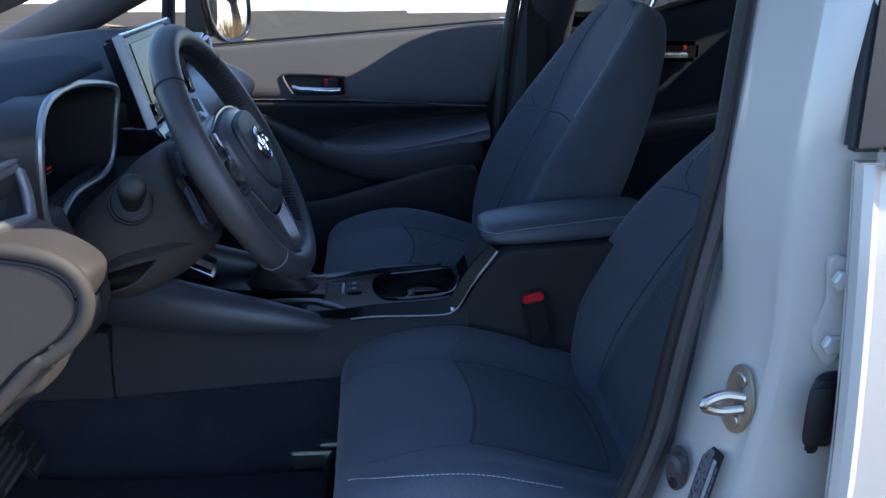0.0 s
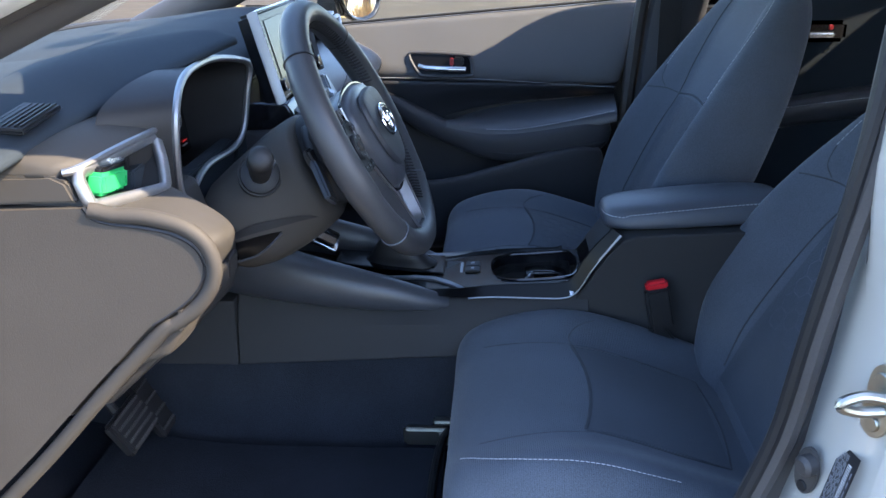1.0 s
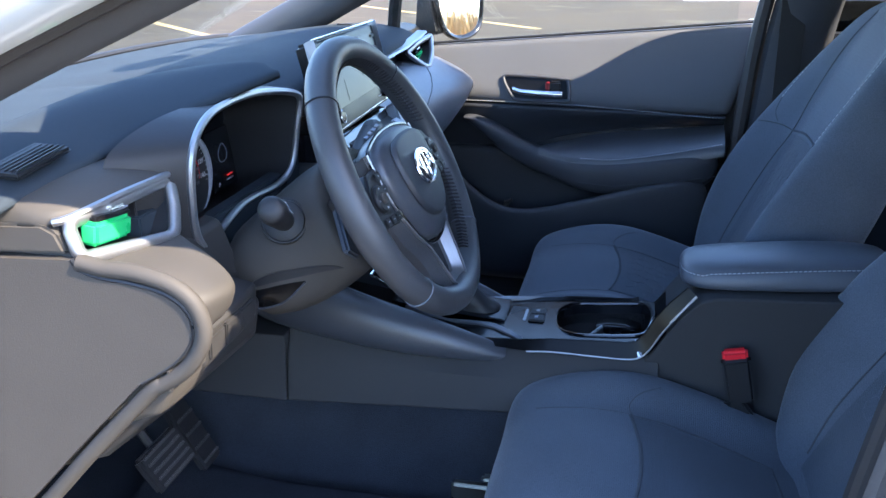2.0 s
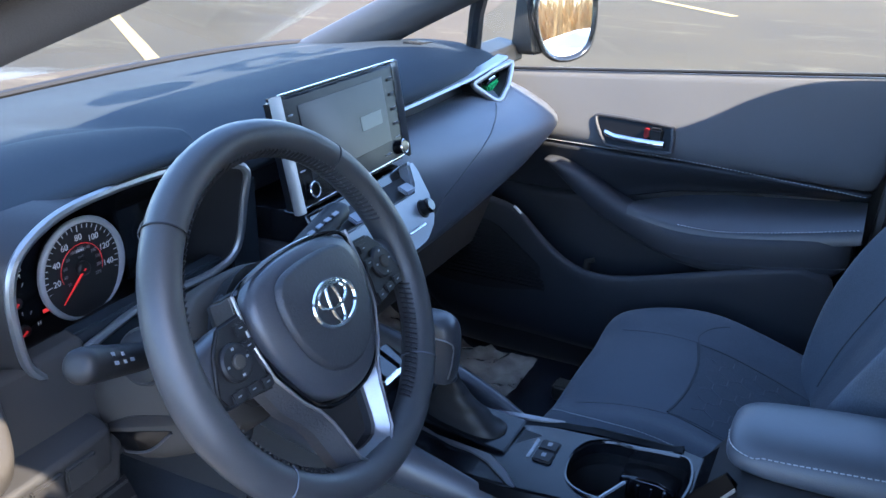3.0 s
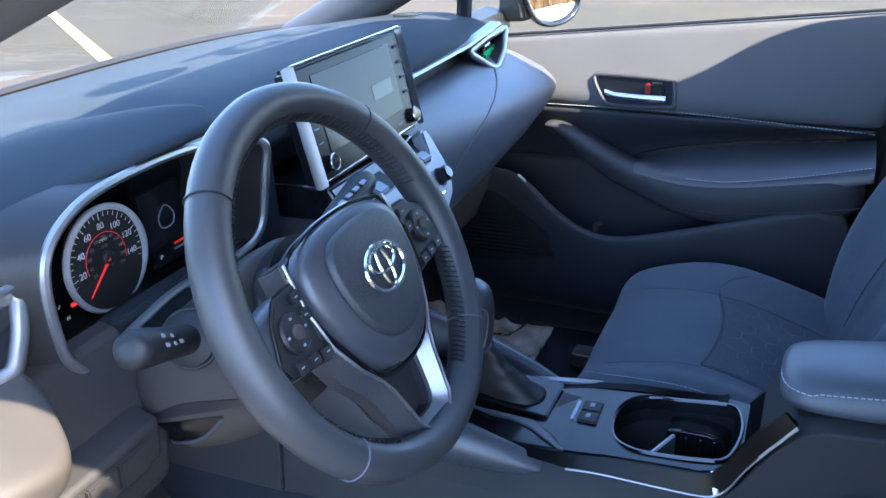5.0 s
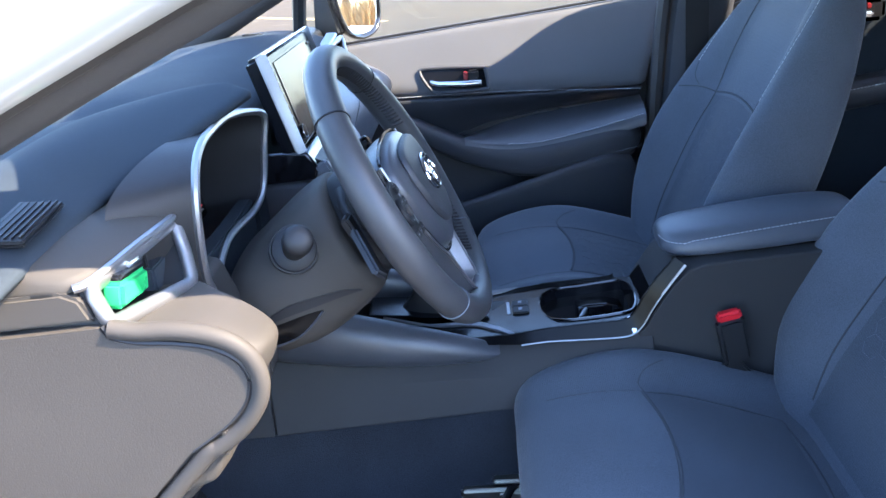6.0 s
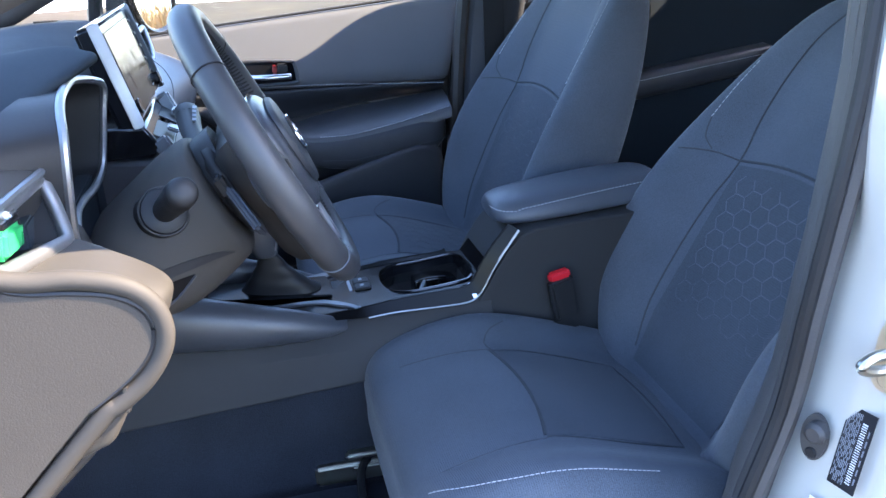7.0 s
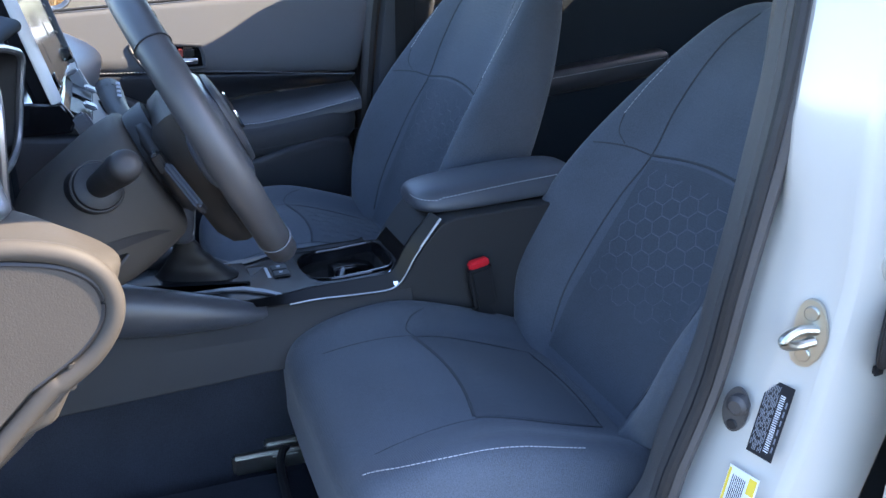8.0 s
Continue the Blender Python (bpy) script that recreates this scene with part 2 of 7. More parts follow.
def box(center, size, bevel=0.0, turn=(0, 0, 0), segments=2):
    bm = bmesh.new()
    bmesh.ops.create_cube(bm, size=1, matrix=Matrix.Diagonal((*size, 1)))
    if bevel:
        bmesh.ops.bevel(bm, geom=bm.edges[:], offset=bevel, segments=segments, affect="EDGES", clamp_overlap=True)
    bmesh.ops.transform(bm, matrix=pose(*center, *turn), verts=bm.verts)
    return bm


def curve(points, n=8, closed=False):
    """A smooth line through points (Catmull-Rom), with n steps to a span."""
    p = [Vector(a) for a in points]
    k, out = len(p), []
    for i in range(k if closed else k - 1):
        a, b, c, d = (p[j % k] if closed else p[min(max(j, 0), k - 1)] for j in (i - 1, i, i + 1, i + 2))
        for s in range(n):
            t = s / n
            out.append(0.5 * (2 * b + (c - a) * t + (2 * a - 5 * b + 4 * c - d) * t * t + (3 * b - a - 3 * c + d) * t ** 3))
    return out if closed else out + [p[-1]]


def tube(points, radius, sides=8, closed=False, flat=1.0, up=(0, 0, 1)):
    """A rod along points; radius a number or one for each point; flat squeezes it along up."""
    p = [Vector(a) for a in points]
    k, rings = len(p), []
    for i, a in enumerate(p):
        along = (p[(i + 1) % k] - p[i - 1]) if closed else (p[min(i + 1, k - 1)] - p[max(i - 1, 0)])
        along.normalize()
        side = along.cross(Vector(up))
        side = side.normalized() if side.length > 1e-4 else along.orthogonal().normalized()
        lift = side.cross(along)
        r = radius[i] if isinstance(radius, (list, tuple)) else radius
        rings.append([a + side * (r * math.cos(q)) + lift * (r * flat * math.sin(q)) for q in (2 * math.pi * s / sides for s in range(sides))])
    return loft(rings, closed=closed)


def disc(center, normal, radius, depth, sides=32, bevel=0.0, stretch=1.0, up=(0, 0, 1)):
    """A round plate or knob that rises by depth from center along normal."""
    n = Vector(normal).normalized()
    side = n.cross(Vector(up)).normalized()
    rise = side.cross(n)
    c = Vector(center)
    ring = [(math.cos(2 * math.pi * i / sides), math.sin(2 * math.pi * i / sides)) for i in range(sides)]
    rows = [(1.0, 0.0), (1.0, depth - bevel), (1 - bevel / radius, depth)] if bevel else [(1.0, 0.0), (1.0, depth)]
    return loft([[c + n * d + side * (radius * s * x) + rise * (radius * s * y * stretch) for x, y in ring] for s, d in rows])


def merge(*bms):
    """Joins several bmeshes into the first."""
    out = bms[0]
    for other in bms[1:]:
        me = bpy.data.meshes.new("joined")
        other.to_mesh(me)
        other.free()
        out.from_mesh(me)
        bpy.data.meshes.remove(me)
    return out


def stitches(points, length=0.005, gap=0.003, radius=0.0007):
    """A row of short raised stitches along a line."""
    p = [Vector(a) for a in points]
    far = [0.0]
    for a, b in zip(p, p[1:]):
        far.append(far[-1] + (b - a).length)

    def along(d):
        k = min(max(sum(1 for f in far if f <= d) - 1, 0), len(p) - 2)
        return p[k].lerp(p[k + 1], min(1.0, (d - far[k]) / max(1e-6, far[k + 1] - far[k])))
    n = max(1, int(far[-1] / (length + gap)))
    bms = [tube([along(k * (length + gap)), along(k * (length + gap) + length / 2), along(k * (length + gap) + length)], radius, 4) for k in range(n)]
    return merge(*bms)


def writing(name, text, size, at, mat, parent, label="", bold=0.0):
    """Raised letters in the built-in font; at is the pose of the baseline's middle."""
    c = bpy.data.curves.new(name, "FONT")
    c.body, c.size, c.align_x, c.align_y, c.extrude, c.offset = text, size, "CENTER", "CENTER", 0.0002, bold
    ob = new(name + "_text", c)
    me = bpy.data.meshes.new_from_object(ob)
    bpy.data.objects.remove(ob)
    me.transform(at)
    me.materials.clear()
    me.materials.append(mat)
    out = new(name, me)
    out.parent = parent
    if not parent.parent:
        out.matrix_parent_inverse = Matrix.Translation(-parent.location)
    if label:
        out["label"] = label
    return out


def skin_of(ob):
    """The finished surface of an object, to lay seams and stitches on."""
    bpy.context.view_layer.update()
    return BVHTree.FromObject(ob, bpy.context.evaluated_depsgraph_get())


def settle(tree, start, along, lift=0.0):
    """Where a line from start first meets the surface, raised a little out of it."""
    spot = tree.ray_cast(start, along)[0]
    return (spot if spot else start + along * 0.3) - along * lift


def span(a, b, n):
    return [a + (b - a) * k / n for k in range(n + 1)]

# ---- the lot outside ----
def ground_sheet():
    bm = bmesh.new()
    bmesh.ops.create_grid(bm, x_segments=8, y_segments=8, size=400)
    ob = part("ground", bm, ASPHALT, smooth=0)
    tagged(ob, "worn grey asphalt of an open parking lot", "ground", kind="structure")


def line_on_ground(a, b, width):
    a, b = Vector((*a, 0.004)), Vector((*b, 0.004))
    side = (b - a).cross(Vector((0, 0, 1))).normalized() * width / 2
    n = 24
    rows = []
    for i in range(n + 1):
        p, w = a.lerp(b, i / n), side * (1 + 0.12 * noise.noise((i * 0.9, a.x, 0)))
        rows.append([p - w, p + w])
    verts = [q for r in rows for q in r] + [q - Vector((0, 0, 0.003)) for r in rows for q in r]
    k = 2 * (n + 1)
    faces = [(2 * i, 2 * i + 1, 2 * i + 3, 2 * i + 2) for i in range(n)] + [(k + 2 * i, k + 2 * i + 2, k + 2 * i + 3, k + 2 * i + 1) for i in range(n)]
    faces += [(2 * i, 2 * i + 2, k + 2 * i + 2, k + 2 * i) for i in range(n)] + [(2 * i + 1, k + 2 * i + 1, k + 2 * i + 3, 2 * i + 3) for i in range(n)]
    ob = part("parking_line", raw(verts, faces), STRIPE, smooth=0)
    tagged(ob, "worn pale yellow parking bay line on asphalt", "road marking", "parking lines", "structure")


def snow_bank(center, size, seed):
    nx, ny = 44, 18
    verts, faces = [], []
    for i in range(nx + 1):
        for j in range(ny + 1):
            u, v = i / nx * 2 - 1, j / ny * 2 - 1
            dome = max(0.0, 1 - abs(u) ** 3) * max(0.0, 1 - v * v)
            rough = noise.fractal((u * 4 + seed, v * 2, seed), 1.0, 2.0, 5) * 0.45 + noise.noise((u * 16, v * 8, seed)) * 0.18
            z = size[2] * max(-0.02, dome * (0.75 + rough))
            verts.append((center[0] + u * size[0] / 2, center[1] + v * size[1] / 2 + 0.3 * noise.noise((u * 3, seed, 0)), z))
    w = ny + 1
    faces = [(i * w + j, (i + 1) * w + j, (i + 1) * w + j + 1, i * w + j + 1) for i in range(nx) for j in range(ny)]
    ob = part("snow_bank", raw(verts, faces), SNOW, smooth=60)
    tagged(ob, "ploughed heap of dirty white snow at the lot's edge", "snow", "snow banks", "stuff")


def grass_strip(name, x0, x1, y0, y1, n, seed, tall):
    rng = random.Random(seed)
    verts, faces = [], []
    for _ in range(n):
        x, y, a, h = rng.uniform(x0, x1), rng.uniform(y0, y1), rng.uniform(0, 6.3), tall * rng.uniform(0.4, 1.0)
        dx, dy, w = math.cos(a), math.sin(a), 0.03 * rng.uniform(0.5, 1.4)
        k = len(verts)
        lean = h * rng.uniform(0.1, 0.6)
        verts += [(x - dy * w, y + dx * w, 0), (x + dy * w, y - dx * w, 0), (x + dx * lean, y + dy * lean, h)]
        faces.append((k, k + 1, k + 2))
    ob = part(name, raw(verts, faces), GRASS, smooth=0)
    tagged(ob, "dry straw-brown winter grass beside the lot", "grass", kind="stuff")


def bare_tree(at, height, seed):
    rng = random.Random(seed)
    thing = blank("tree", "leafless grey-brown winter tree beside the lot", "tree", at, "bare trees")
    base = Vector(at)
    trunk = [base + Vector((rng.uniform(-0.15, 0.15) * i, rng.uniform(-0.15, 0.15) * i, height * i / 6)) for i in range(7)]
    part("trunk", tube(curve(trunk, 3), [0.16 * (1 - i / 19) + 0.02 for i in range(19)], 8), BARK, thing)
    limbs = []
    for i in range(38):
        t = rng.uniform(0.25, 1.0)
        s = trunk[int(t * 5)].lerp(trunk[int(t * 5) + 1], t * 5 % 1)
        a, l = rng.uniform(0, 6.3), height * 0.4 * (1.15 - t) + 0.5
        tip = s + Vector((math.cos(a) * l, math.sin(a) * l, l * rng.uniform(0.5, 1.2)))
        limbs.append(tube([s, s.lerp(tip, 0.5) + Vector((0, 0, 0.1 * l)), tip], [0.05, 0.03, 0.008], 5))
        for _ in range(5):
            b = s.lerp(tip, rng.uniform(0.3, 0.95))
            limbs.append(tube([b, b + Vector((rng.uniform(-1, 1), rng.uniform(-1, 1), rng.uniform(0.2, 1))) * l * 0.35], [0.02, 0.005], 4))
    part("crown", merge(*limbs), BARK, thing)


def outside():
    ground_sheet()
    line_on_ground((-1.0, 8.75), (-5.0, 12.4), 0.11)
    line_on_ground((-4.2, 7.4), (-9.4, 12.0), 0.11)
    line_on_ground((-4.2, 3.75), (-9.8, 8.1), 0.11)
    for c, size, seed in (((-1.6, 14.6, 0), (5.6, 2.6, 1.1), 1.3), ((3.2, 14.0, 0), (5.0, 2.4, 0.7), 4.1), ((8.5, 14.8, 0), (6.0, 3.0, 1.0), 7.7), ((11.5, 5.0, 0), (2.6, 7.0, 0.7), 5.5), ((-9.5, 17.0, 0), (8.0, 3.0, 1.2), 2.2)):
        snow_bank(c, size, seed)
    grass_strip("grass", -14, 14, 16.5, 22, 9000, 3, 0.35)
    grass_strip("brush", 13.5, 22, -4, 16, 16000, 5, 1.5)
    for i, at in enumerate(((20, 6, 0), (23, 9.5, 0), (26, 3, 0), (22, 13, 0), (28, 12, 0), (18, 16, 0), (-16, 26, 0), (-6, 28, 0), (6, 27, 0))):
        bare_tree(at, 7 + i % 3 * 1.6, 20 + i)


outside()


# ---- the car's shell ----
car = blank("car_body", "white painted car body with its front door opening bare", "car", (0.5, 0, 0.2))


def shell():
    # front pillar of the near side: painted skin, rubber seal and inner trim
    near = [(-0.95, -0.74, 0.80), (-0.62, -0.72, 0.915), (-0.30, -0.69, 1.065), (0.02, -0.655, 1.20), (0.34, -0.61, 1.315), (0.75, -0.58, 1.37), (1.5, -0.57, 1.36)]
    part("pillar_skin", tube(curve([(x - 0.014, y - 0.024, z - 0.003) for x, y, z in near], 6), 0.045, 12, flat=0.7, up=(0, 1, 0)), PAINT, car, "white painted front pillar and roof rail")
    part("pillar_seal", tube(curve([(x, y + 0.006, z - 0.035) for x, y, z in near], 6), 0.014, 10), RUBBER, car, "grey rubber door seal")
    part("pillar_trim", tube(curve([(x, y + 0.052, z - 0.027) for x, y, z in near], 6), 0.038, 12, flat=0.7, up=(0, 1, 0)), PILLAR, car, "grey plastic front pillar trim")
    # added rod, hidden behind the pillar, that keeps sun off the instrument hood
    part("pillar_sun_block", tube(curve([(x, y + 0.030, z + 0.022) for x, y, z in near], 6), 0.042, 12, up=(0, 1, 0)), PAINT, car, "added rod behind the front pillar that shades the hood")
    far = [(-1.0, 0.73, 0.72), (-0.80, 0.705, 0.815), (-0.535, 0.675, 0.945), (-0.43, 0.662, 0.998), (-0.25, 0.64, 1.085), (0.02, 0.580, 1.205), (0.34, 0.495, 1.325), (0.75, 0.455, 1.39), (1.5, 0.45, 1.38)]
    part("pillar_trim", tube(curve(far, 6), 0.047, 12, flat=0.75, up=(0, 1, 0)), PILLAR, car)
    part("pillar_skin", tube(curve([(x - 0.01, y + 0.035, z + 0.01) for x, y, z in far], 6), 0.036, 12, flat=0.7, up=(0, 1, 0)), PAINT, car)
    # slim post in front of the far window, with a small fixed pane ahead of it
    part("quarter_post", tube([(-0.345, 0.70, 0.86), (-0.325, 0.675, 0.98), (-0.29, 0.65, 1.08)], 0.016, 8), DARK, car, "black window post")
    # roof with its lining
    part("roof", sheet(lambda u, v: (-0.02 - 0.15 * max(0.0, 0.50 - 1.14 * v) ** 2 * (1 - u) + 1.87 * u, -0.60 + 1.14 * v, 1.365 + 0.05 * (1 - (2 * v - 1) ** 2) - (0.06 + 0.10 * abs(2 * v - 1) ** 8) * max(0, 1 - 4 * u) ** 1.5), 12, 10, (0, 0, 0.012)), PAINT, car)
    lining = part("ceiling", sheet(lambda u, v: (-0.15 * max(0.0, 0.48 - 1.10 * v) ** 2 * (1 - u) + 1.82 * u, -0.58 + 1.10 * v, 1.335 + 0.05 * (1 - (2 * v - 1) ** 2) - (0.055 + 0.10 * abs(2 * v - 1) ** 8) * max(0, 1 - 4 * u) ** 1.5), 12, 10, (0, 0, 0.012)), HEADLINER)
    tagged(lining, "grey woven roof lining", "ceiling", kind="structure")
    # upper frames of the rear side windows
    part("window_frame", tube(curve([(0.60, 0.560, 1.33), (1.0, 0.555, 1.355), (1.4, 0.56, 1.33), (1.75, 0.62, 1.15)], 5), 0.030, 10, flat=0.8), DARK, car, "black window frame")
    part("window_frame", tube(curve([(0.58, -0.672, 1.33), (1.0, -0.650, 1.345), (1.35, -0.645, 1.325), (1.7, -0.66, 1.18)], 5), 0.045, 10, flat=0.8), DARK, car, "black window frame")
    # windscreen and bonnet
    glass = part("windscreen", sheet(lambda u, v: (-0.93 + 1.0 * u - 0.12 * (1 - (2 * v - 1) ** 2), -0.70 + 1.39 * v + 0.11 * u * (1 - 2 * v), 0.835 + 0.54 * u - 0.045 * u * u + 0.03 * (1 - (2 * v - 1) ** 2)), 8, 12, (-0.002, 0, 0.004)), GLASS, car)
    glass.visible_shadow = False
    part("scuttle", box((-1.0, 0, 0.80), (0.16, 1.40, 0.03), 0.01), DARK, car, "black plastic cowl below the windscreen")
    part("bonnet", sheet(lambda u, v: (-1.98 + 0.90 * u, -0.72 + 1.44 * v, 0.565 + 0.205 * u + 0.02 * (1 - (2 * v - 1) ** 2)), 8, 8, (0, 0, -0.01)), PAINT, car)
    numerals = Matrix(((0, 0.90, -0.42, -0.172), (-1, 0, 0, 0.255), (0, 0.42, 0.90, 1.283), (0, 0, 0, 1)))
    writing("window_numerals", "22", 0.32, numerals, LABEL_YELLOW, car, "yellow year numerals stuck on the windscreen", 0.011)
    stem = part("mirror_stem", tube([(-0.13, -0.06, 1.318), (-0.215, -0.06, 1.285), (-0.20, -0.06, 1.262)], 0.010, 8), DARK, car, "black stem of the inside mirror")
    part("inside_mirror", loft([[(-0.185 + dx, -0.06 + 0.095 * k * math.cos(q), 1.258 + 0.032 * k * math.sin(q)) for q in (2 * math.pi * i / 20 for i in range(20))] for dx, k in ((-0.030, 0.6), (-0.018, 0.95), (0.0, 1.0), (0.003, 0.97))]), DARK, stem)
    for y in (-0.715, 0.715):
        part("kick_panel", slab([(-0.80, y, 0.22), (-0.80, y, 0.84), (-0.44, y, 0.84), (-0.44, y, 0.22)], (0, 0.02 if y > 0 else -0.02, 0), 0.004), HARD, car, "grey plastic kick panel")
    # plain panels that close the nose and the wings
    for s in (-1, 1):
        part("wing", slab([(-1.98, s * 0.74, 0.28), (-1.98, s * 0.74, 0.60), (-1.06, s * 0.76, 0.80), (-0.90, s * 0.77, 0.80), (-0.90, s * 0.77, 0.22), (-1.15, s * 0.77, 0.22), (-1.30, s * 0.77, 0.50), (-1.60, s * 0.77, 0.50), (-1.75, s * 0.76, 0.24)], (0, -s * 0.02, 0), 0.006), PAINT, car, "white painted front wing")
        wheel = part("wheel", disc((-1.45, s * 0.62, 0.31), (0, s, 0), 0.31, 0.14, 40, 0.03), RUBBER, car, "black tyre on its wheel")
        part("rim", disc((-1.45, s * 0.765, 0.31), (0, s, 0), 0.20, 0.008, 32, 0.004), SATIN, wheel)
    part("nose", slab([(-1.99, -0.72, 0.24), (-1.99, -0.72, 0.60), (-1.99, 0.72, 0.60), (-1.99, 0.72, 0.24)], (0.05, 0, 0), 0.02), PAINT, car, "white painted nose panel")
    wiper = tube([(-1.0, -0.45, 0.825), (-1.02, 0.1, 0.835), (-1.0, 0.42, 0.83)], 0.008, 6)
    part("wiper", wiper, DARK, car)


shell()


def floor_pan():
    bm = sheet(lambda u, v: (-0.75 + 2.6 * u, -0.70 + 1.40 * v, 0.235 + 0.10 * max(0.0, 1 - u * 5) ** 2 + 0.19 * max(0.0, min(1.0, (0.105 - abs(v - 0.493)) / 0.02)) * (1 if u < 0.42 else 0.7)), 26, 60, (0, 0, -0.02))
    ob = part("floor", bm, CARPET)
    tagged(ob, "black needle-felt carpet over the car floor", "floor", kind="structure")
    sill = part("door_sill", loft([[(x, -0.66, 0.20), (x, -0.66, 0.315), (x, -0.685, 0.335), (x, -0.77, 0.33), (x, -0.80, 0.30), (x, -0.80, 0.20)] for x in (-0.9, -0.3, 0.2, 0.55)]), PAINT, car, "white painted door sill", bevel=0.008)
    part("sill_plate", slab([(-0.8, -0.655, 0.20), (-0.8, -0.655, 0.345), (0.45, -0.655, 0.345), (0.45, -0.655, 0.20)], (0, 0.012, 0), 0.004), HARD, car, "grey plastic kick plate")


floor_pan()


def b_pillar(side):
    """The middle pillar of the near side: painted faces, rubber seal, inner trim."""
    def lean(z):
        return 0.455 + 0.10 * (z - 0.72) - (0.16 * max(0.0, 0.62 - z)) ** 1.0
    plan = [(0.022, -0.655, 0, 0), (0.018, -0.690, 0, 0), (0.022, -0.712, 0.026, 0.012), (0.030, -0.745, 0.024, 0.026), (0.041, -0.757, 0.018, 0.014), (0.048, -0.778, 0.014, 0.010), (0.090, -0.787, 0, 0), (0.16, -0.785, 0, 0), (0.16, -0.655, 0, 0)]
    rings = []
    for z in (0.22, 0.30, 0.40, 0.50, 0.60, 0.70, 0.74, 0.77, 0.80, 0.83, 0.86, 0.90, 0.94, 1.0, 1.1, 1.2, 1.3, 1.36):
        inset = 0.10 * max(0.0, z - 0.85) ** 1.3
        flare = 0.10 * max(0.0, 0.42 - z) / 0.2
        q = min(1.0, max(0.0, (z - 0.74) / 0.17))
        q = q * q * (3 - 2 * q)
        rings.append([(lean(z) + x - q * dx - flare * (1 if x < 0.1 else 0), y + inset + q * dy, z) for x, y, dx, dy in plan])
    part("pillar", loft(rings), PAINT, car, "white painted middle pillar with door hardware", smooth=50, bevel=0.008)
    line = []
    for z in (0.30, 0.345, 0.42, 0.52, 0.62, 0.72, 0.82, 0.92, 1.02, 1.12, 1.22, 1.32):
        inset = 0.10 * max(0.0, z - 0.85) ** 1.3
        flare = 0.16 * max(0.0, 0.42 - z) / 0.12
        line.append((lean(z) - 0.030 - flare + min(0.033, max(0.006, 0.010 + 0.055 * (z - 0.5))), -0.690 + inset, z))
    # double-lipped seal round the opening
    part("opening_seal", tube(curve(line, 4), 0.017, 10, flat=0.8), RUBBER, car, "grey rubber door seal with two lips")
    part("seal_lip", tube(curve([(x - 0.013, y - 0.010, z) for x, y, z in line], 4), 0.007, 8), DARK, car)
    part("pillar_cover", tube(curve([(x + 0.045, y + 0.045, z) for x, y, z in line], 4), 0.034, 10, flat=0.8), PILLAR, car, "grey plastic pillar cover")


b_pillar(-1)



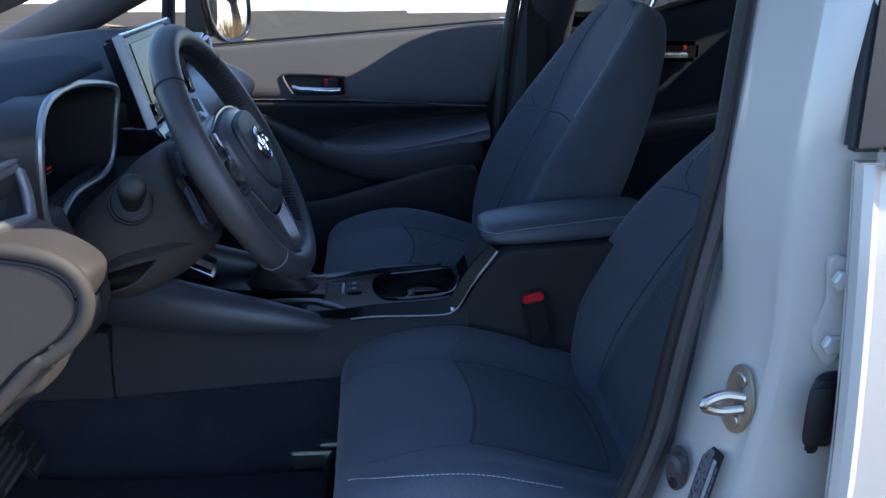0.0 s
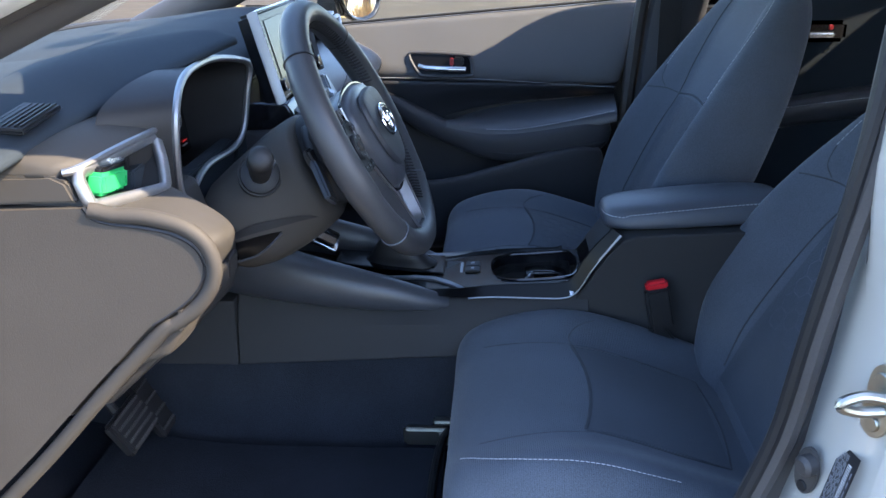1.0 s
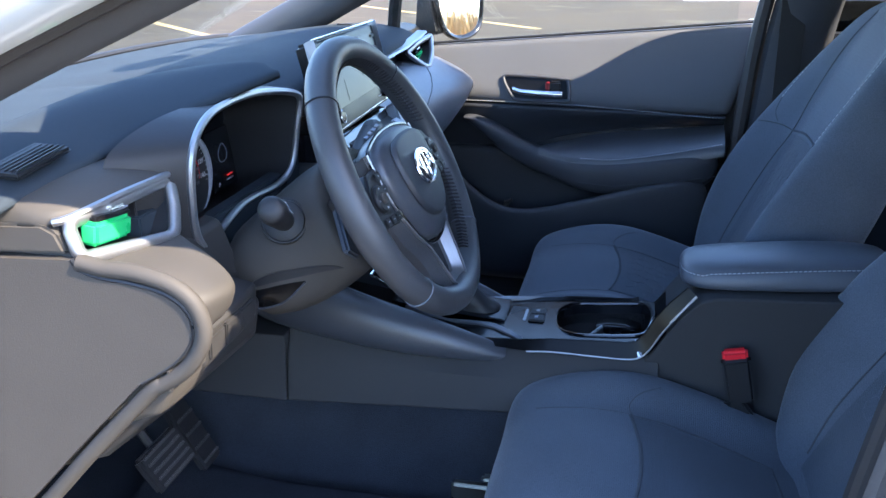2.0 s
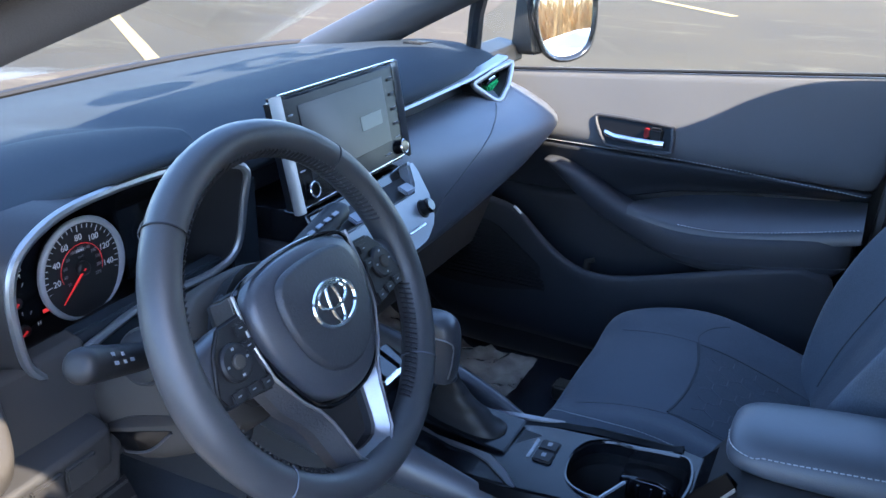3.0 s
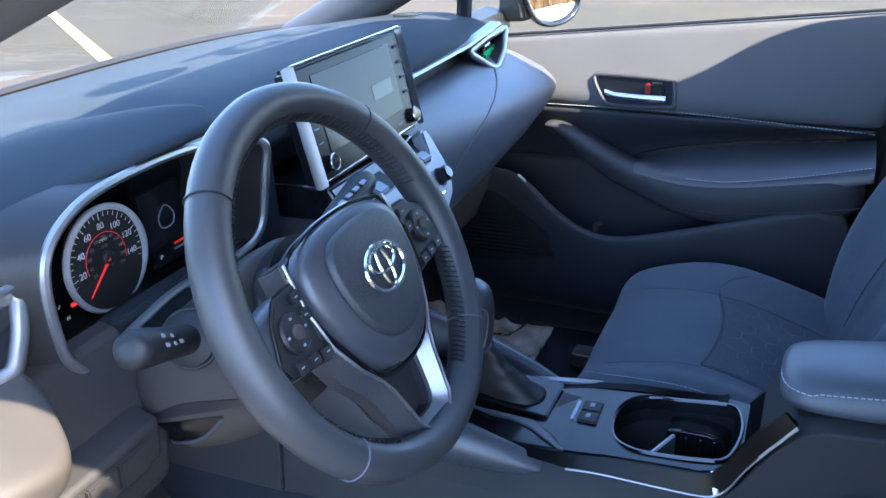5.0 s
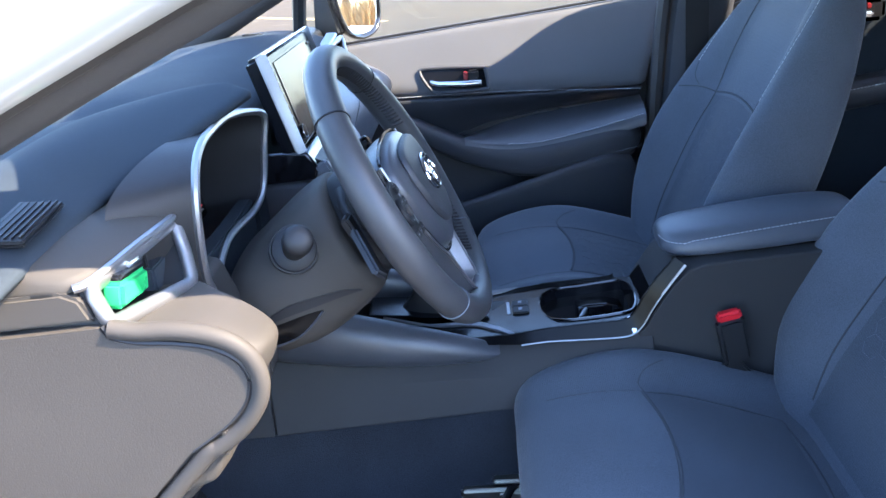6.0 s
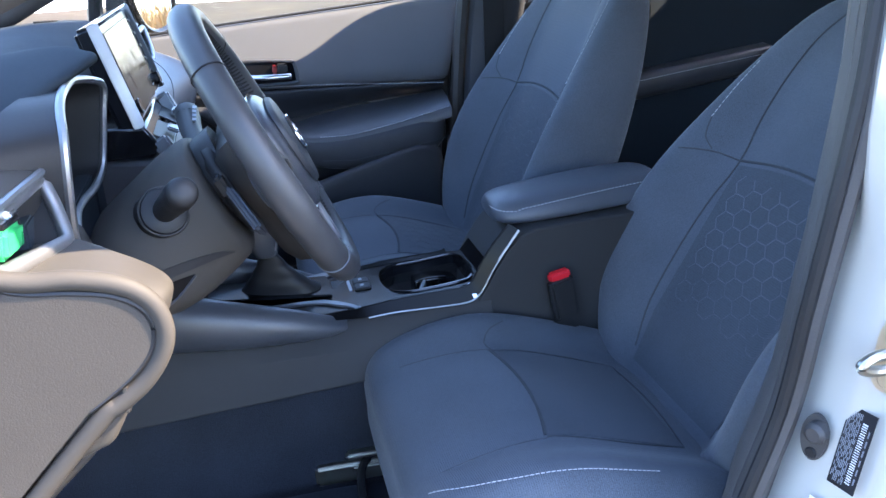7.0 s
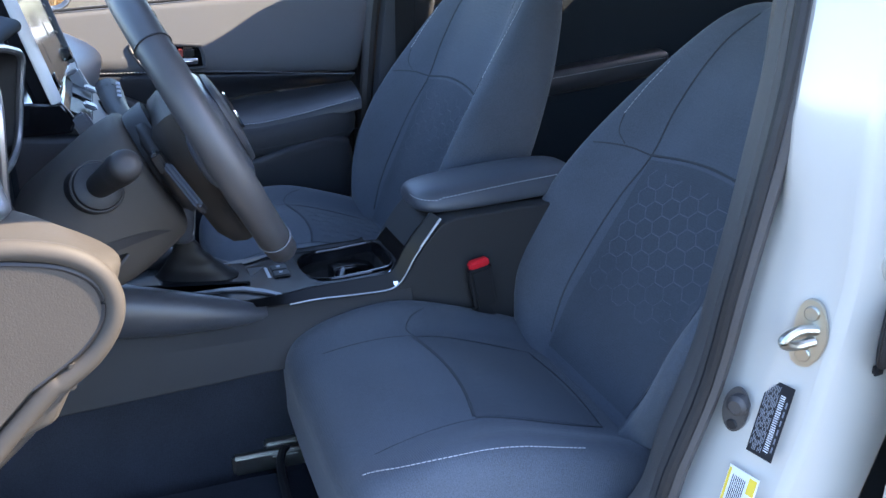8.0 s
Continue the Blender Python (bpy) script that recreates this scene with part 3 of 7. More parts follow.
# ---- seats ----
def seat(x0, y0, recline, fore, label):
    """A front seat. x0: where the cushion begins; y0: its middle; recline: the backrest's lean in degrees; fore: how far it is set forward."""
    thing = blank("car_seat", label, "car seat", (x0 + 0.25, y0, 0.26), "front seats")

    def crown(x):
        """Height of the cushion's middle at a distance from its front."""
        return 0.438 + 0.035 * math.sin(min(1, x / 0.16) * math.pi / 2) - 0.34 * max(0.0, x - 0.20)

    # cushion: cross sections from the front lip to the rear
    def section(x, top, half, rise, low):
        c = [(-half + 0.03, low), (-half - 0.005, low + 0.05), (-half - 0.005, top - 0.035), (-half + 0.025, top + rise - 0.012), (-half + 0.055, top + rise), (-half + 0.095, top + rise * 0.35), (-half + 0.13, top - 0.003),
             (-0.05, top + 0.002)]
        ring = c + [(-y, z) for y, z in reversed(c)]
        return [(x0 + x, y0 + y, z) for y, z in ring]

    rows = [(0.006, 0.385, 0.215, 0.006, 0.330), (0.0, 0.415, 0.235, 0.010, 0.315), (0.02, 0.446, 0.248, 0.014, 0.300), (0.06, crown(0.06), 0.255, 0.018, 0.29), (0.12, crown(0.12), 0.258, 0.022, 0.285),
            (0.20, crown(0.2), 0.260, 0.026, 0.28), (0.28, crown(0.28), 0.260, 0.030, 0.28), (0.36, crown(0.36), 0.258, 0.032, 0.28), (0.44, crown(0.44), 0.255, 0.030, 0.28), (0.50, crown(0.50), 0.25, 0.022, 0.28), (0.53, crown(0.53), 0.245, 0.01, 0.28)]
    bottom = part("cushion", loft([section(*r) for r in rows]), CLOTH, thing, subsurf=2)
    bench = skin_of(bottom)

    def on_cushion(x, y, lift=0.0):
        return settle(bench, Vector((x0 + x, y0 + y, 0.7)), Vector((0, 0, -1)), lift)

    def seam(name, line, r=0.0018, label="dark sunken seam"):
        part(name, tube(line, r, 6), SEAM, thing, label)

    # seams: a cross seam before the insert, two long seams beside it, one behind
    seam("seam", [on_cushion(0.205 - 0.016 * (y / 0.12) ** 2, y) for y in span(-0.118, 0.124, 16)], 0.0028)
    for s in (-1, 1):
        if s > 0:
            seam("seam", [on_cushion(p.x, s * p.y) for p in curve([(0.190, 0.124, 0), (0.185, 0.145, 0), (0.20, 0.17, 0), (0.23, 0.19, 0)], 5)], 0.0009)
        seam("seam", [on_cushion(x, s * (0.142 - 0.09 * x)) for x in span(0.05, 0.190, 10)], 0.0008)
        seam("seam", [on_cushion(p.x, s * p.y) for p in curve([(0.190, 0.121, 0), (0.25, 0.124, 0), (0.32, 0.123, 0), (0.385, 0.116, 0)], 5)], 0.0016)
    seam("seam", [on_cushion(0.385 + 0.010 * (1 - (y / 0.116) ** 2), y) for y in span(-0.116, 0.116, 14)], 0.0016)
    grid = [[on_cushion(0.207 + 0.178 * i / 12 - 0.016 * (j / 6 - 1) ** 2 * (1 - i / 12), (-0.119 + 0.238 * j / 12) * (1 - 0.02 * i / 12), 0.0012) for j in range(13)] for i in range(13)]
    part("insert", sheet(lambda u, v: grid[round(u * 12)][round(v * 12)], 12, 12, (0, 0, -0.006)), CLOTH_INSERT, thing, "darker quilted insert")
    for s in (-1,):
        outer = [on_cushion(p.x, s * p.y, 0.0024) for p in curve([(0.025, 0.172, 0), (0.06, 0.196, 0), (0.11, 0.212, 0), (0.17, 0.220, 0), (0.24, 0.224, 0), (0.30, 0.222, 0)], 16)]
        part("stitching", stitches(outer, 0.0045, 0.0018, 0.0007), THREAD, thing, "pale contrast stitching")
    # quilting of the cushion insert
    quilt, side = [], 0.0215
    for i in range(10):
        for j in range(-3, 4):
            x, y = 0.218 + i * side * 0.866, j * side * 3 + (side * 1.5 if i % 2 else 0)
            corner = [(x - side * math.sin(radians(60 * k)), y + side * math.cos(radians(60 * k))) for k in range(6)]
            for k in (3, 4, 5):
                (x1, y1), (x2, y2) = corner[k], corner[(k + 1) % 6]
                if max(abs(y1), abs(y2)) < 0.112 and min(x1, x2) > 0.216 and max(x1, x2) < 0.378:
                    quilt.append(tube([on_cushion(x1 + (x2 - x1) * q, y1 + (y2 - y1) * q, 0.0013) for q in (0.06, 0.5, 0.94)], 0.0012, 5))
    if y0 > 0:
        part("quilting", merge(*quilt), DARK_THREAD, thing, "grey honeycomb quilting")["kind"] = "stuff"
    else:
        [q.free() for q in quilt]

    # backrest in its own leaning frame: s up along it, v across it, n out of its front
    a = radians(recline)
    foot = Vector((x0 + 0.475 - fore, y0, 0.375))
    up, out = Vector((math.sin(a), 0, math.cos(a))), Vector((-math.cos(a), 0, math.sin(a)))

    def spot(s, v, n):
        return foot + up * s + Vector((0, v, 0)) + out * n

    def profile(s, half, wing, inner, deep):
        def flank(w):
            return [(-half * 0.75, -deep), (-half + 0.012, -deep * 0.8), (-half - 0.004, -deep * 0.2), (-half + 0.004, w * 0.75), (-half + 0.03, w), (-half + 0.070, w * 0.78), (-inner, 0.008), (-inner * 0.45, 0.012)]
        far = 1.0 + (0.75 * math.exp(-((s - 0.18) / 0.12) ** 2) if y0 < 0 else 0.0)
        ring = flank(wing * far) + [(-v, n) for v, n in reversed(flank(wing))]
        return [spot(s, v, n) for v, n in ring]

    back = [(0.0, 0.19, 0.03, 0.12, 0.08), (0.04, 0.225, 0.050, 0.125, 0.10), (0.12, 0.268, 0.075, 0.135, 0.11), (0.20, 0.286, 0.086, 0.14, 0.11), (0.28, 0.284, 0.086, 0.14, 0.105), (0.36, 0.272, 0.076, 0.14, 0.105), (0.43, 0.256, 0.062, 0.14, 0.10),
            (0.50, 0.236, 0.048, 0.135, 0.095), (0.56, 0.214, 0.036, 0.125, 0.085), (0.62, 0.188, 0.022, 0.11, 0.075), (0.66, 0.155, 0.010, 0.09, 0.06), (0.68, 0.11, -0.01, 0.06, 0.045)]
    rest = part("backrest", loft([profile(*r) for r in back]), CLOTH, thing, subsurf=2)
    front = skin_of(rest)

    def on_back(s, v, lift=0.0):
        return settle(front, spot(s, v, 0.3), -out, lift)

    # yoke seam with side arms that climb over the wings, long seams, insert
    seam("seam", [on_back(0.405 - 0.9 * v * v, v) for v in span(-0.135, 0.135, 18)], 0.0022)
    for s in (-1, 1):
        seam("seam", [on_back(p.x, s * p.y) for p in curve([(0.06, 0.128, 0), (0.13, 0.146, 0), (0.22, 0.150, 0), (0.31, 0.146, 0), (0.388, 0.135, 0), (0.46, 0.140, 0), (0.53, 0.136, 0), (0.60, 0.120, 0), (0.65, 0.09, 0)], 5)], 0.0016)
        seam("seam", [on_back(p.x, s * p.y) for p in curve([(0.388, 0.135, 0), (0.385, 0.17, 0), (0.375, 0.20, 0), (0.365, 0.225, 0)], 5)], 0.0014)
        seam("seam", [on_back(p.x, s * p.y) for p in curve([(0.386, 0.18, 0), (0.40, 0.197, 0), (0.43, 0.205, 0)], 5)], 0.0010)
        edge = [on_back(p.x, s * p.y, 0.0006) for p in curve([(0.43, 0.205, 0), (0.48, 0.200, 0), (0.54, 0.190, 0)] + ([(0.60, 0.172, 0), (0.64, 0.145, 0)] if y0 > 0 > s else []), 8)]
        part("stitching", stitches(edge, 0.006, 0.0025, 0.0008), THREAD, thing, "pale contrast stitching")
    grid = [[on_back(0.04 + (0.365 - 0.9 * (j / 8 - 1) ** 2 * 0.0174 - 0.008) * i / 16, 0.132 * (j / 8 - 1) * (0.90 + 0.10 * min(1, i / 4)), 0.0008) for j in range(17)] for i in range(17)]
    part("back_insert", sheet(lambda u, v: grid[round(u * 16)][round(v * 16)], 16, 16, -out * 0.006), CLOTH_INSERT, thing, "quilted backrest insert")
    # honeycomb quilting that thins out down the insert
    cells, side = [], 0.0215
    for i in range(14):
        for j in range(-3, 4):
            s, v = 0.372 - i * side * 0.70, j * side * 3 + (side * 1.5 if i % 2 else 0)
            corner = [(s + side * 0.81 * math.sin(radians(60 * k)), v + side * math.cos(radians(60 * k))) for k in range(6)]
            for k in (3, 4, 5):
                (s1, v1), (s2, v2) = corner[k], corner[(k + 1) % 6]
                if max(abs(v1), abs(v2)) < 0.130 and max(s1 + 0.9 * v1 * v1, s2 + 0.9 * v2 * v2) < 0.400 and s2 > 0.16:
                    thin = 0.0011 if i < 7 else 0.0009 if i < 10 else 0.0006
                    cells.append(tube([on_back(s1 + (s2 - s1) * q, v1 + (v2 - v1) * q, 0.0004) for q in (0.04, 0.35, 0.65, 0.96)], thin, 6))
    part("quilting", merge(*cells), DARK_THREAD, thing, "grey honeycomb quilting")["kind"] = "stuff"
    # head restraint on two posts
    for v in (-0.06, 0.06):
        part("post", tube([spot(0.64, v, -0.03), spot(0.75, v, -0.03)], 0.006, 10), CHROME, thing)
    head = [(0.72, 0.09, 0.03), (0.74, 0.125, 0.045), (0.80, 0.14, 0.055), (0.87, 0.13, 0.05), (0.90, 0.10, 0.03)]
    part("head_restraint", loft([[spot(s, h * math.cos(q), -0.02 + d * math.sin(q)) for q in (math.pi * 2 * k / 12 for k in range(12))] for s, h, d in head]), CLOTH, thing, subsurf=1)
    # plastic skirt, recliner cover and slide rails
    part("side_skirt", loft([[(x0 + x, y0 - 0.262, z0), (x0 + x, y0 - 0.268, z1), (x0 + x, y0 - 0.245, z1), (x0 + x, y0 - 0.24, z0)] for x, z0, z1 in ((0.10, 0.30, 0.325), (0.25, 0.275, 0.345), (0.42, 0.27, 0.37), (0.56, 0.28, 0.42))]), DARK, thing, "black plastic seat skirt", bevel=0.006)
    for y in (-0.19, 0.19):
        part("slide_rail", box((x0 + 0.22, y0 + y, 0.262), (0.62, 0.04, 0.035), 0.005), STEEL if y > 0 else DARK, thing)
        part("rail_foot", merge(box((x0 - 0.012, y0 + y, 0.290), (0.055, 0.040, 0.010), 0.004), box((x0 - 0.030, y0 + y + 0.012, 0.280), (0.024, 0.014, 0.026), 0.004), box((x0 - 0.008, y0 + y, 0.266), (0.05, 0.046, 0.020), 0.005)), STEEL if y > 0 else DARK, thing)
    part("slide_bar", tube(curve([(x0 + 0.05, y0 - 0.19, 0.285), (x0 - 0.02, y0 - 0.15, 0.275), (x0 - 0.02, y0 + 0.15, 0.275), (x0 + 0.05, y0 + 0.19, 0.285)], 6), 0.007, 8), DARK, thing)
    part("hinge_cover", disc((x0 + 0.50, y0 + 0.235, 0.40), (0.1, 1, 0), 0.035, 0.02, 20, 0.006), DARK, thing)
    return thing


seat(0.075, -0.337, 30, 0.06, "dark blue-black cloth driver's seat, quilted insert, leaning back")
seat(0.020, 0.358, 24, 0.095, "dark blue-black cloth passenger seat with quilted insert, set upright")


def buckle(x, y, z, lean):
    thing = blank("seat_belt_buckle", "black seat belt buckle with a red button beside the seat", "seat belt buckle", (x, y, z), "belt buckles")
    turn = (0, lean, 0)
    part("body", box((x, y, z), (0.042, 0.022, 0.075), 0.006, turn, 3), DARK, thing)
    top = Matrix.Rotation(radians(lean), 3, "Y") @ Vector((0, 0, 0.041))
    part("button", box((x + top.x, y, z + top.z), (0.036, 0.017, 0.016), 0.004, turn, 3), RED, thing, "red release button")
    part("stalk", box((x + 0.028, y + 0.003, z - 0.085), (0.034, 0.012, 0.12), 0.004, (0, lean - 25, 0)), DARK, thing)


buckle(0.413, -0.132, 0.50, -12)
buckle(0.42, 0.125, 0.49, -12)


def rear_bench():
    thing = blank("rear_seat", "black cloth rear bench seat in shadow", "car seat", (1.25, 0, 0.24))
    cush = [(1.00, 0.40, 0.30), (0.98, 0.49, 0.28), (1.05, 0.535, 0.26), (1.25, 0.51, 0.26), (1.48, 0.46, 0.26)]
    part("cushion", loft([[(x, y, low if k == 0 else top - 0.03 * (abs(y) > 0.55)) for k in (0, 1) for y in ((-0.66, -0.3, 0, 0.3, 0.66) if k == 0 else (0.66, 0.3, 0, -0.3, -0.66))] for x, top, low in cush]), CLOTH, thing, subsurf=2)
    rest = [(0.40, 1.44), (0.55, 1.47), (0.75, 1.52), (0.95, 1.58), (1.02, 1.62)]
    part("backrest", loft([[(x + d, y, z) for d in (0, 0.14) for y in ((-0.6, -0.3, 0, 0.3, 0.6) if d == 0 else (0.6, 0.3, 0, -0.3, -0.6))] for z, x in rest]), CLOTH, thing, subsurf=2)


rear_bench()


# ---- dashboard ----
dash = blank("dashboard", "dark grey soft-touch dashboard with silver trim, sunlit end", "dashboard", (-0.35, 0, 0.5))


def mixed(table, y):
    """Values between the rows of a table keyed by y."""
    for (a, *p), (b, *q) in zip(table, table[1:]):
        if a <= y <= b:
            t = (y - a) / (b - a)
            return [u + (w - u) * t for u, w in zip(p, q)]
    return list(table[0][1:]) if y < table[0][0] else list(table[-1][1:])


def dash_top():
    # upper pad: from the windscreen to the rear lip, falling a little to both ends
    ridge = [(0.0, 0.894), (0.12, 0.899), (0.28, 0.908), (0.45, 0.920), (0.62, 0.930), (0.78, 0.931), (0.90, 0.922), (1.0, 0.902)]

    def f(u, v):
        y = -0.705 + 1.42 * u
        e = abs(y - 0.005) / 0.70
        back, lip = -0.815 + 0.05 * e ** 3, -0.255 - 0.02 * e ** 4
        gap = max(0.0, min(1.0, (-0.155 - y) / 0.03))
        lip -= 0.13 * gap
        (z,) = mixed(ridge, v * (1 - 0.22 * gap))
        dip = 0.012 * math.exp(-((y + 0.16) / 0.045) ** 2) * math.exp(-((v - 0.66) / 0.2) ** 2)
        return (back + (lip - back) * v, y, z - 0.016 * e ** 3 - dip)
    part("top_pad", sheet(f, 44, 20, (0, 0, -0.025)), SOFT, dash, subsurf=1)
    part("front_edge", tube([Vector(f(k / 24, 0.0)) + Vector((-0.004, 0, 0.001)) for k in range(25)], 0.007, 8), DARK, dash, "black edge along the windscreen")
    # instrument hood: a wing whose lip climbs from the dashboard's end to a tip beside the screen
    lip = [(-0.722, -0.318, 0.893), (-0.62, -0.312, 0.902), (-0.515, -0.298, 0.914), (-0.45, -0.264, 0.932), (-0.37, -0.232, 0.948), (-0.283, -0.208, 0.958), (-0.262, -0.216, 0.955)]
    rear = [(-0.722, -0.46, 0.892), (-0.62, -0.46, 0.912), (-0.515, -0.455, 0.922), (-0.42, -0.45, 0.930), (-0.32, -0.425, 0.939), (-0.25, -0.345, 0.946), (-0.236, -0.265, 0.951)]
    rear, lip = ([Vector((x, y, z)) for y, x, z in line] for line in (rear, lip))
    rear, lip = curve(rear, 4), curve(lip, 4)

    def hood(u, v):
        k = round(u * 24)
        p = rear[k].lerp(lip[k], v)
        swell = 0.019 * math.sin(math.pi * v ** 0.75) * (0.45 + 0.55 * math.sin(math.pi * min(1.0, 0.12 + 0.75 * u)))
        p.z = rear[k].z + (lip[k].z - rear[k].z) * v ** 1.4 + swell
        return p
    part("instrument_hood", sheet(hood, 24, 12, (0, 0, -0.012)), SOFT, dash, "soft hood over the instruments", subsurf=1)
    part("speaker_grille", disc((-0.64, 0.55, 0.893), (-0.06, 0.04, 1), 0.075, 0.006, 28, 0.002, 0.6, (1, 0, 0)), HARD, dash, "perforated speaker grille")
    for s, x, y, z in ((-1, -0.338, -0.605, 0.9185), (1, -0.42, 0.62, 0.917)):
        vent = part("side_defroster", box((x, y, z), (0.045, 0.085, 0.006), 0.003, (s * -6, 4, 0)), DARK, dash, "ribbed side window vent")
        for k in range(6):
            part("vent_rib", box((x - 0.016 + 0.0065 * k, y, z + 0.0035), (0.0018, 0.074, 0.002), 0.0, (s * -6, 4, 0)), DARK, vent)


dash_top()


def dash_face():
    # passenger pad: swells rearwards below the trim line and tucks in towards the floor
    rows = [(0.13, -0.275, -0.215, -0.205, 0.632), (0.25, -0.270, -0.190, -0.19, 0.642), (0.40, -0.265, -0.165, -0.165, 0.672), (0.55, -0.262, -0.140, -0.15, 0.706), (0.66, -0.262, -0.132, -0.152, 0.738), (0.715, -0.275, -0.155, -0.17, 0.752)]

    def section(y):
        top, nose, chin, low = mixed(rows, y)
        return [(top - 0.05, y, 0.856), (top, y, 0.853), (top + 0.035, y, 0.842), (nose - 0.018, y, 0.810), (nose, y, 0.785 if y > 0.5 else 0.785 - 0.10 * (0.5 - y)), (nose - 0.004, y, low + 0.035), (chin - 0.02, y, low + 0.012), (chin - 0.05, y, low), (top - 0.10, y, low + 0.02)]
    pad = part("passenger_pad", loft([section(0.13 + 0.585 * i / 16) for i in range(17)]), PADDED_SKYLIT, dash, "soft pad before the passenger", subsurf=1)
    face = skin_of(pad)
    line = curve([(0.2, 0.540, 0.838), (0.2, 0.45, 0.815), (0.2, 0.374, 0.789), (0.2, 0.30, 0.757), (0.2, 0.255, 0.732), (0.2, 0.22, 0.703), (0.2, 0.165, 0.692)], 8)
    part("pad_seam", tube([settle(face, p, Vector((-1, 0, 0))) for p in line], 0.0008, 5), SEAM, dash)
    part("pad_stitching", stitches([settle(face, p + Vector((0, 0.006, 0.001)), Vector((-1, 0, 0)), 0.0004) for p in line], 0.004, 0.0025, 0.0006), INK_DIM, dash, "grey stitching beside the seam")
    # shadow slot and silver rule that run to the far vent
    part("slot_panel", slab([(-0.285, 0.12, 0.885), (-0.285, 0.12, 0.842), (-0.285, 0.56, 0.842), (-0.285, 0.56, 0.885)], (-0.01, 0, 0), 0.002), DARK, dash)
    part("trim_rule", loft([[(-0.252 + dx, y, z + dz) for dx, dz in ((0.003, 0.001), (0.0, 0.005), (-0.02, 0.006), (-0.02, -0.003))] for y, z in ((0.14, 0.881), (0.30, 0.881), (0.50, 0.884), (0.62, 0.893), (0.662, 0.898))]), SATIN, dash, "satin silver trim rule")
    # glovebox and lower panel
    part("glovebox", loft([[(-0.25, y, 0.71), (-0.27, y, 0.60), (-0.31, y, 0.50), (-0.44, y, 0.46), (-0.50, y, 0.60), (-0.34, y, 0.72)] for y in (0.17, 0.30, 0.55, 0.66)]), HARD, dash, bevel=0.012)
    # driver's side: a plain face below the instruments and the knee panel under it
    part("knee_panel", loft([[(x0 - 0.020, y, 0.722), (x0, y, 0.714), (x0 - 0.010, y, 0.665), (x0 - 0.07, y, 0.610), (x0 - 0.17, y, 0.575), (x0 - 0.26, y, 0.60), (x0 - 0.22, y, 0.722)] for y, x0 in ((-0.648, -0.205), (-0.55, -0.190), (-0.44, -0.182), (-0.425, -0.21), (-0.30, -0.23), (-0.12, -0.26))]), HARD_SHADED, dash, "dark grained knee panel", bevel=0.010)
    part("lower_face", loft([[(-0.255, y, 0.812), (-0.232, y, 0.806), (-0.204, y, 0.722), (-0.235, y, 0.715)] for y in (-0.565, -0.50, -0.432, -0.425)]), HARD_SHADED, dash, "plain dark face below the instruments", bevel=0.006)
    part("firewall", slab([(-0.70, -0.70, 0.25), (-0.70, 0.70, 0.25), (-0.74, 0.70, 0.86), (-0.74, -0.70, 0.86)], (-0.02, 0, 0)), CARPET, dash)
    for y0, y1, z0, z1 in ((-0.56, -0.508, 0.70, 0.85), (-0.180, -0.13, 0.70, 0.88), (-0.506, -0.20, 0.70, 0.800)):
        part("face_panel", slab([(-0.254, y0, z0), (-0.252, y0, z1), (-0.252, y1, z1), (-0.252, y1, z0)], (-0.02, 0, 0), 0.002), SOFT, dash)


dash_face()


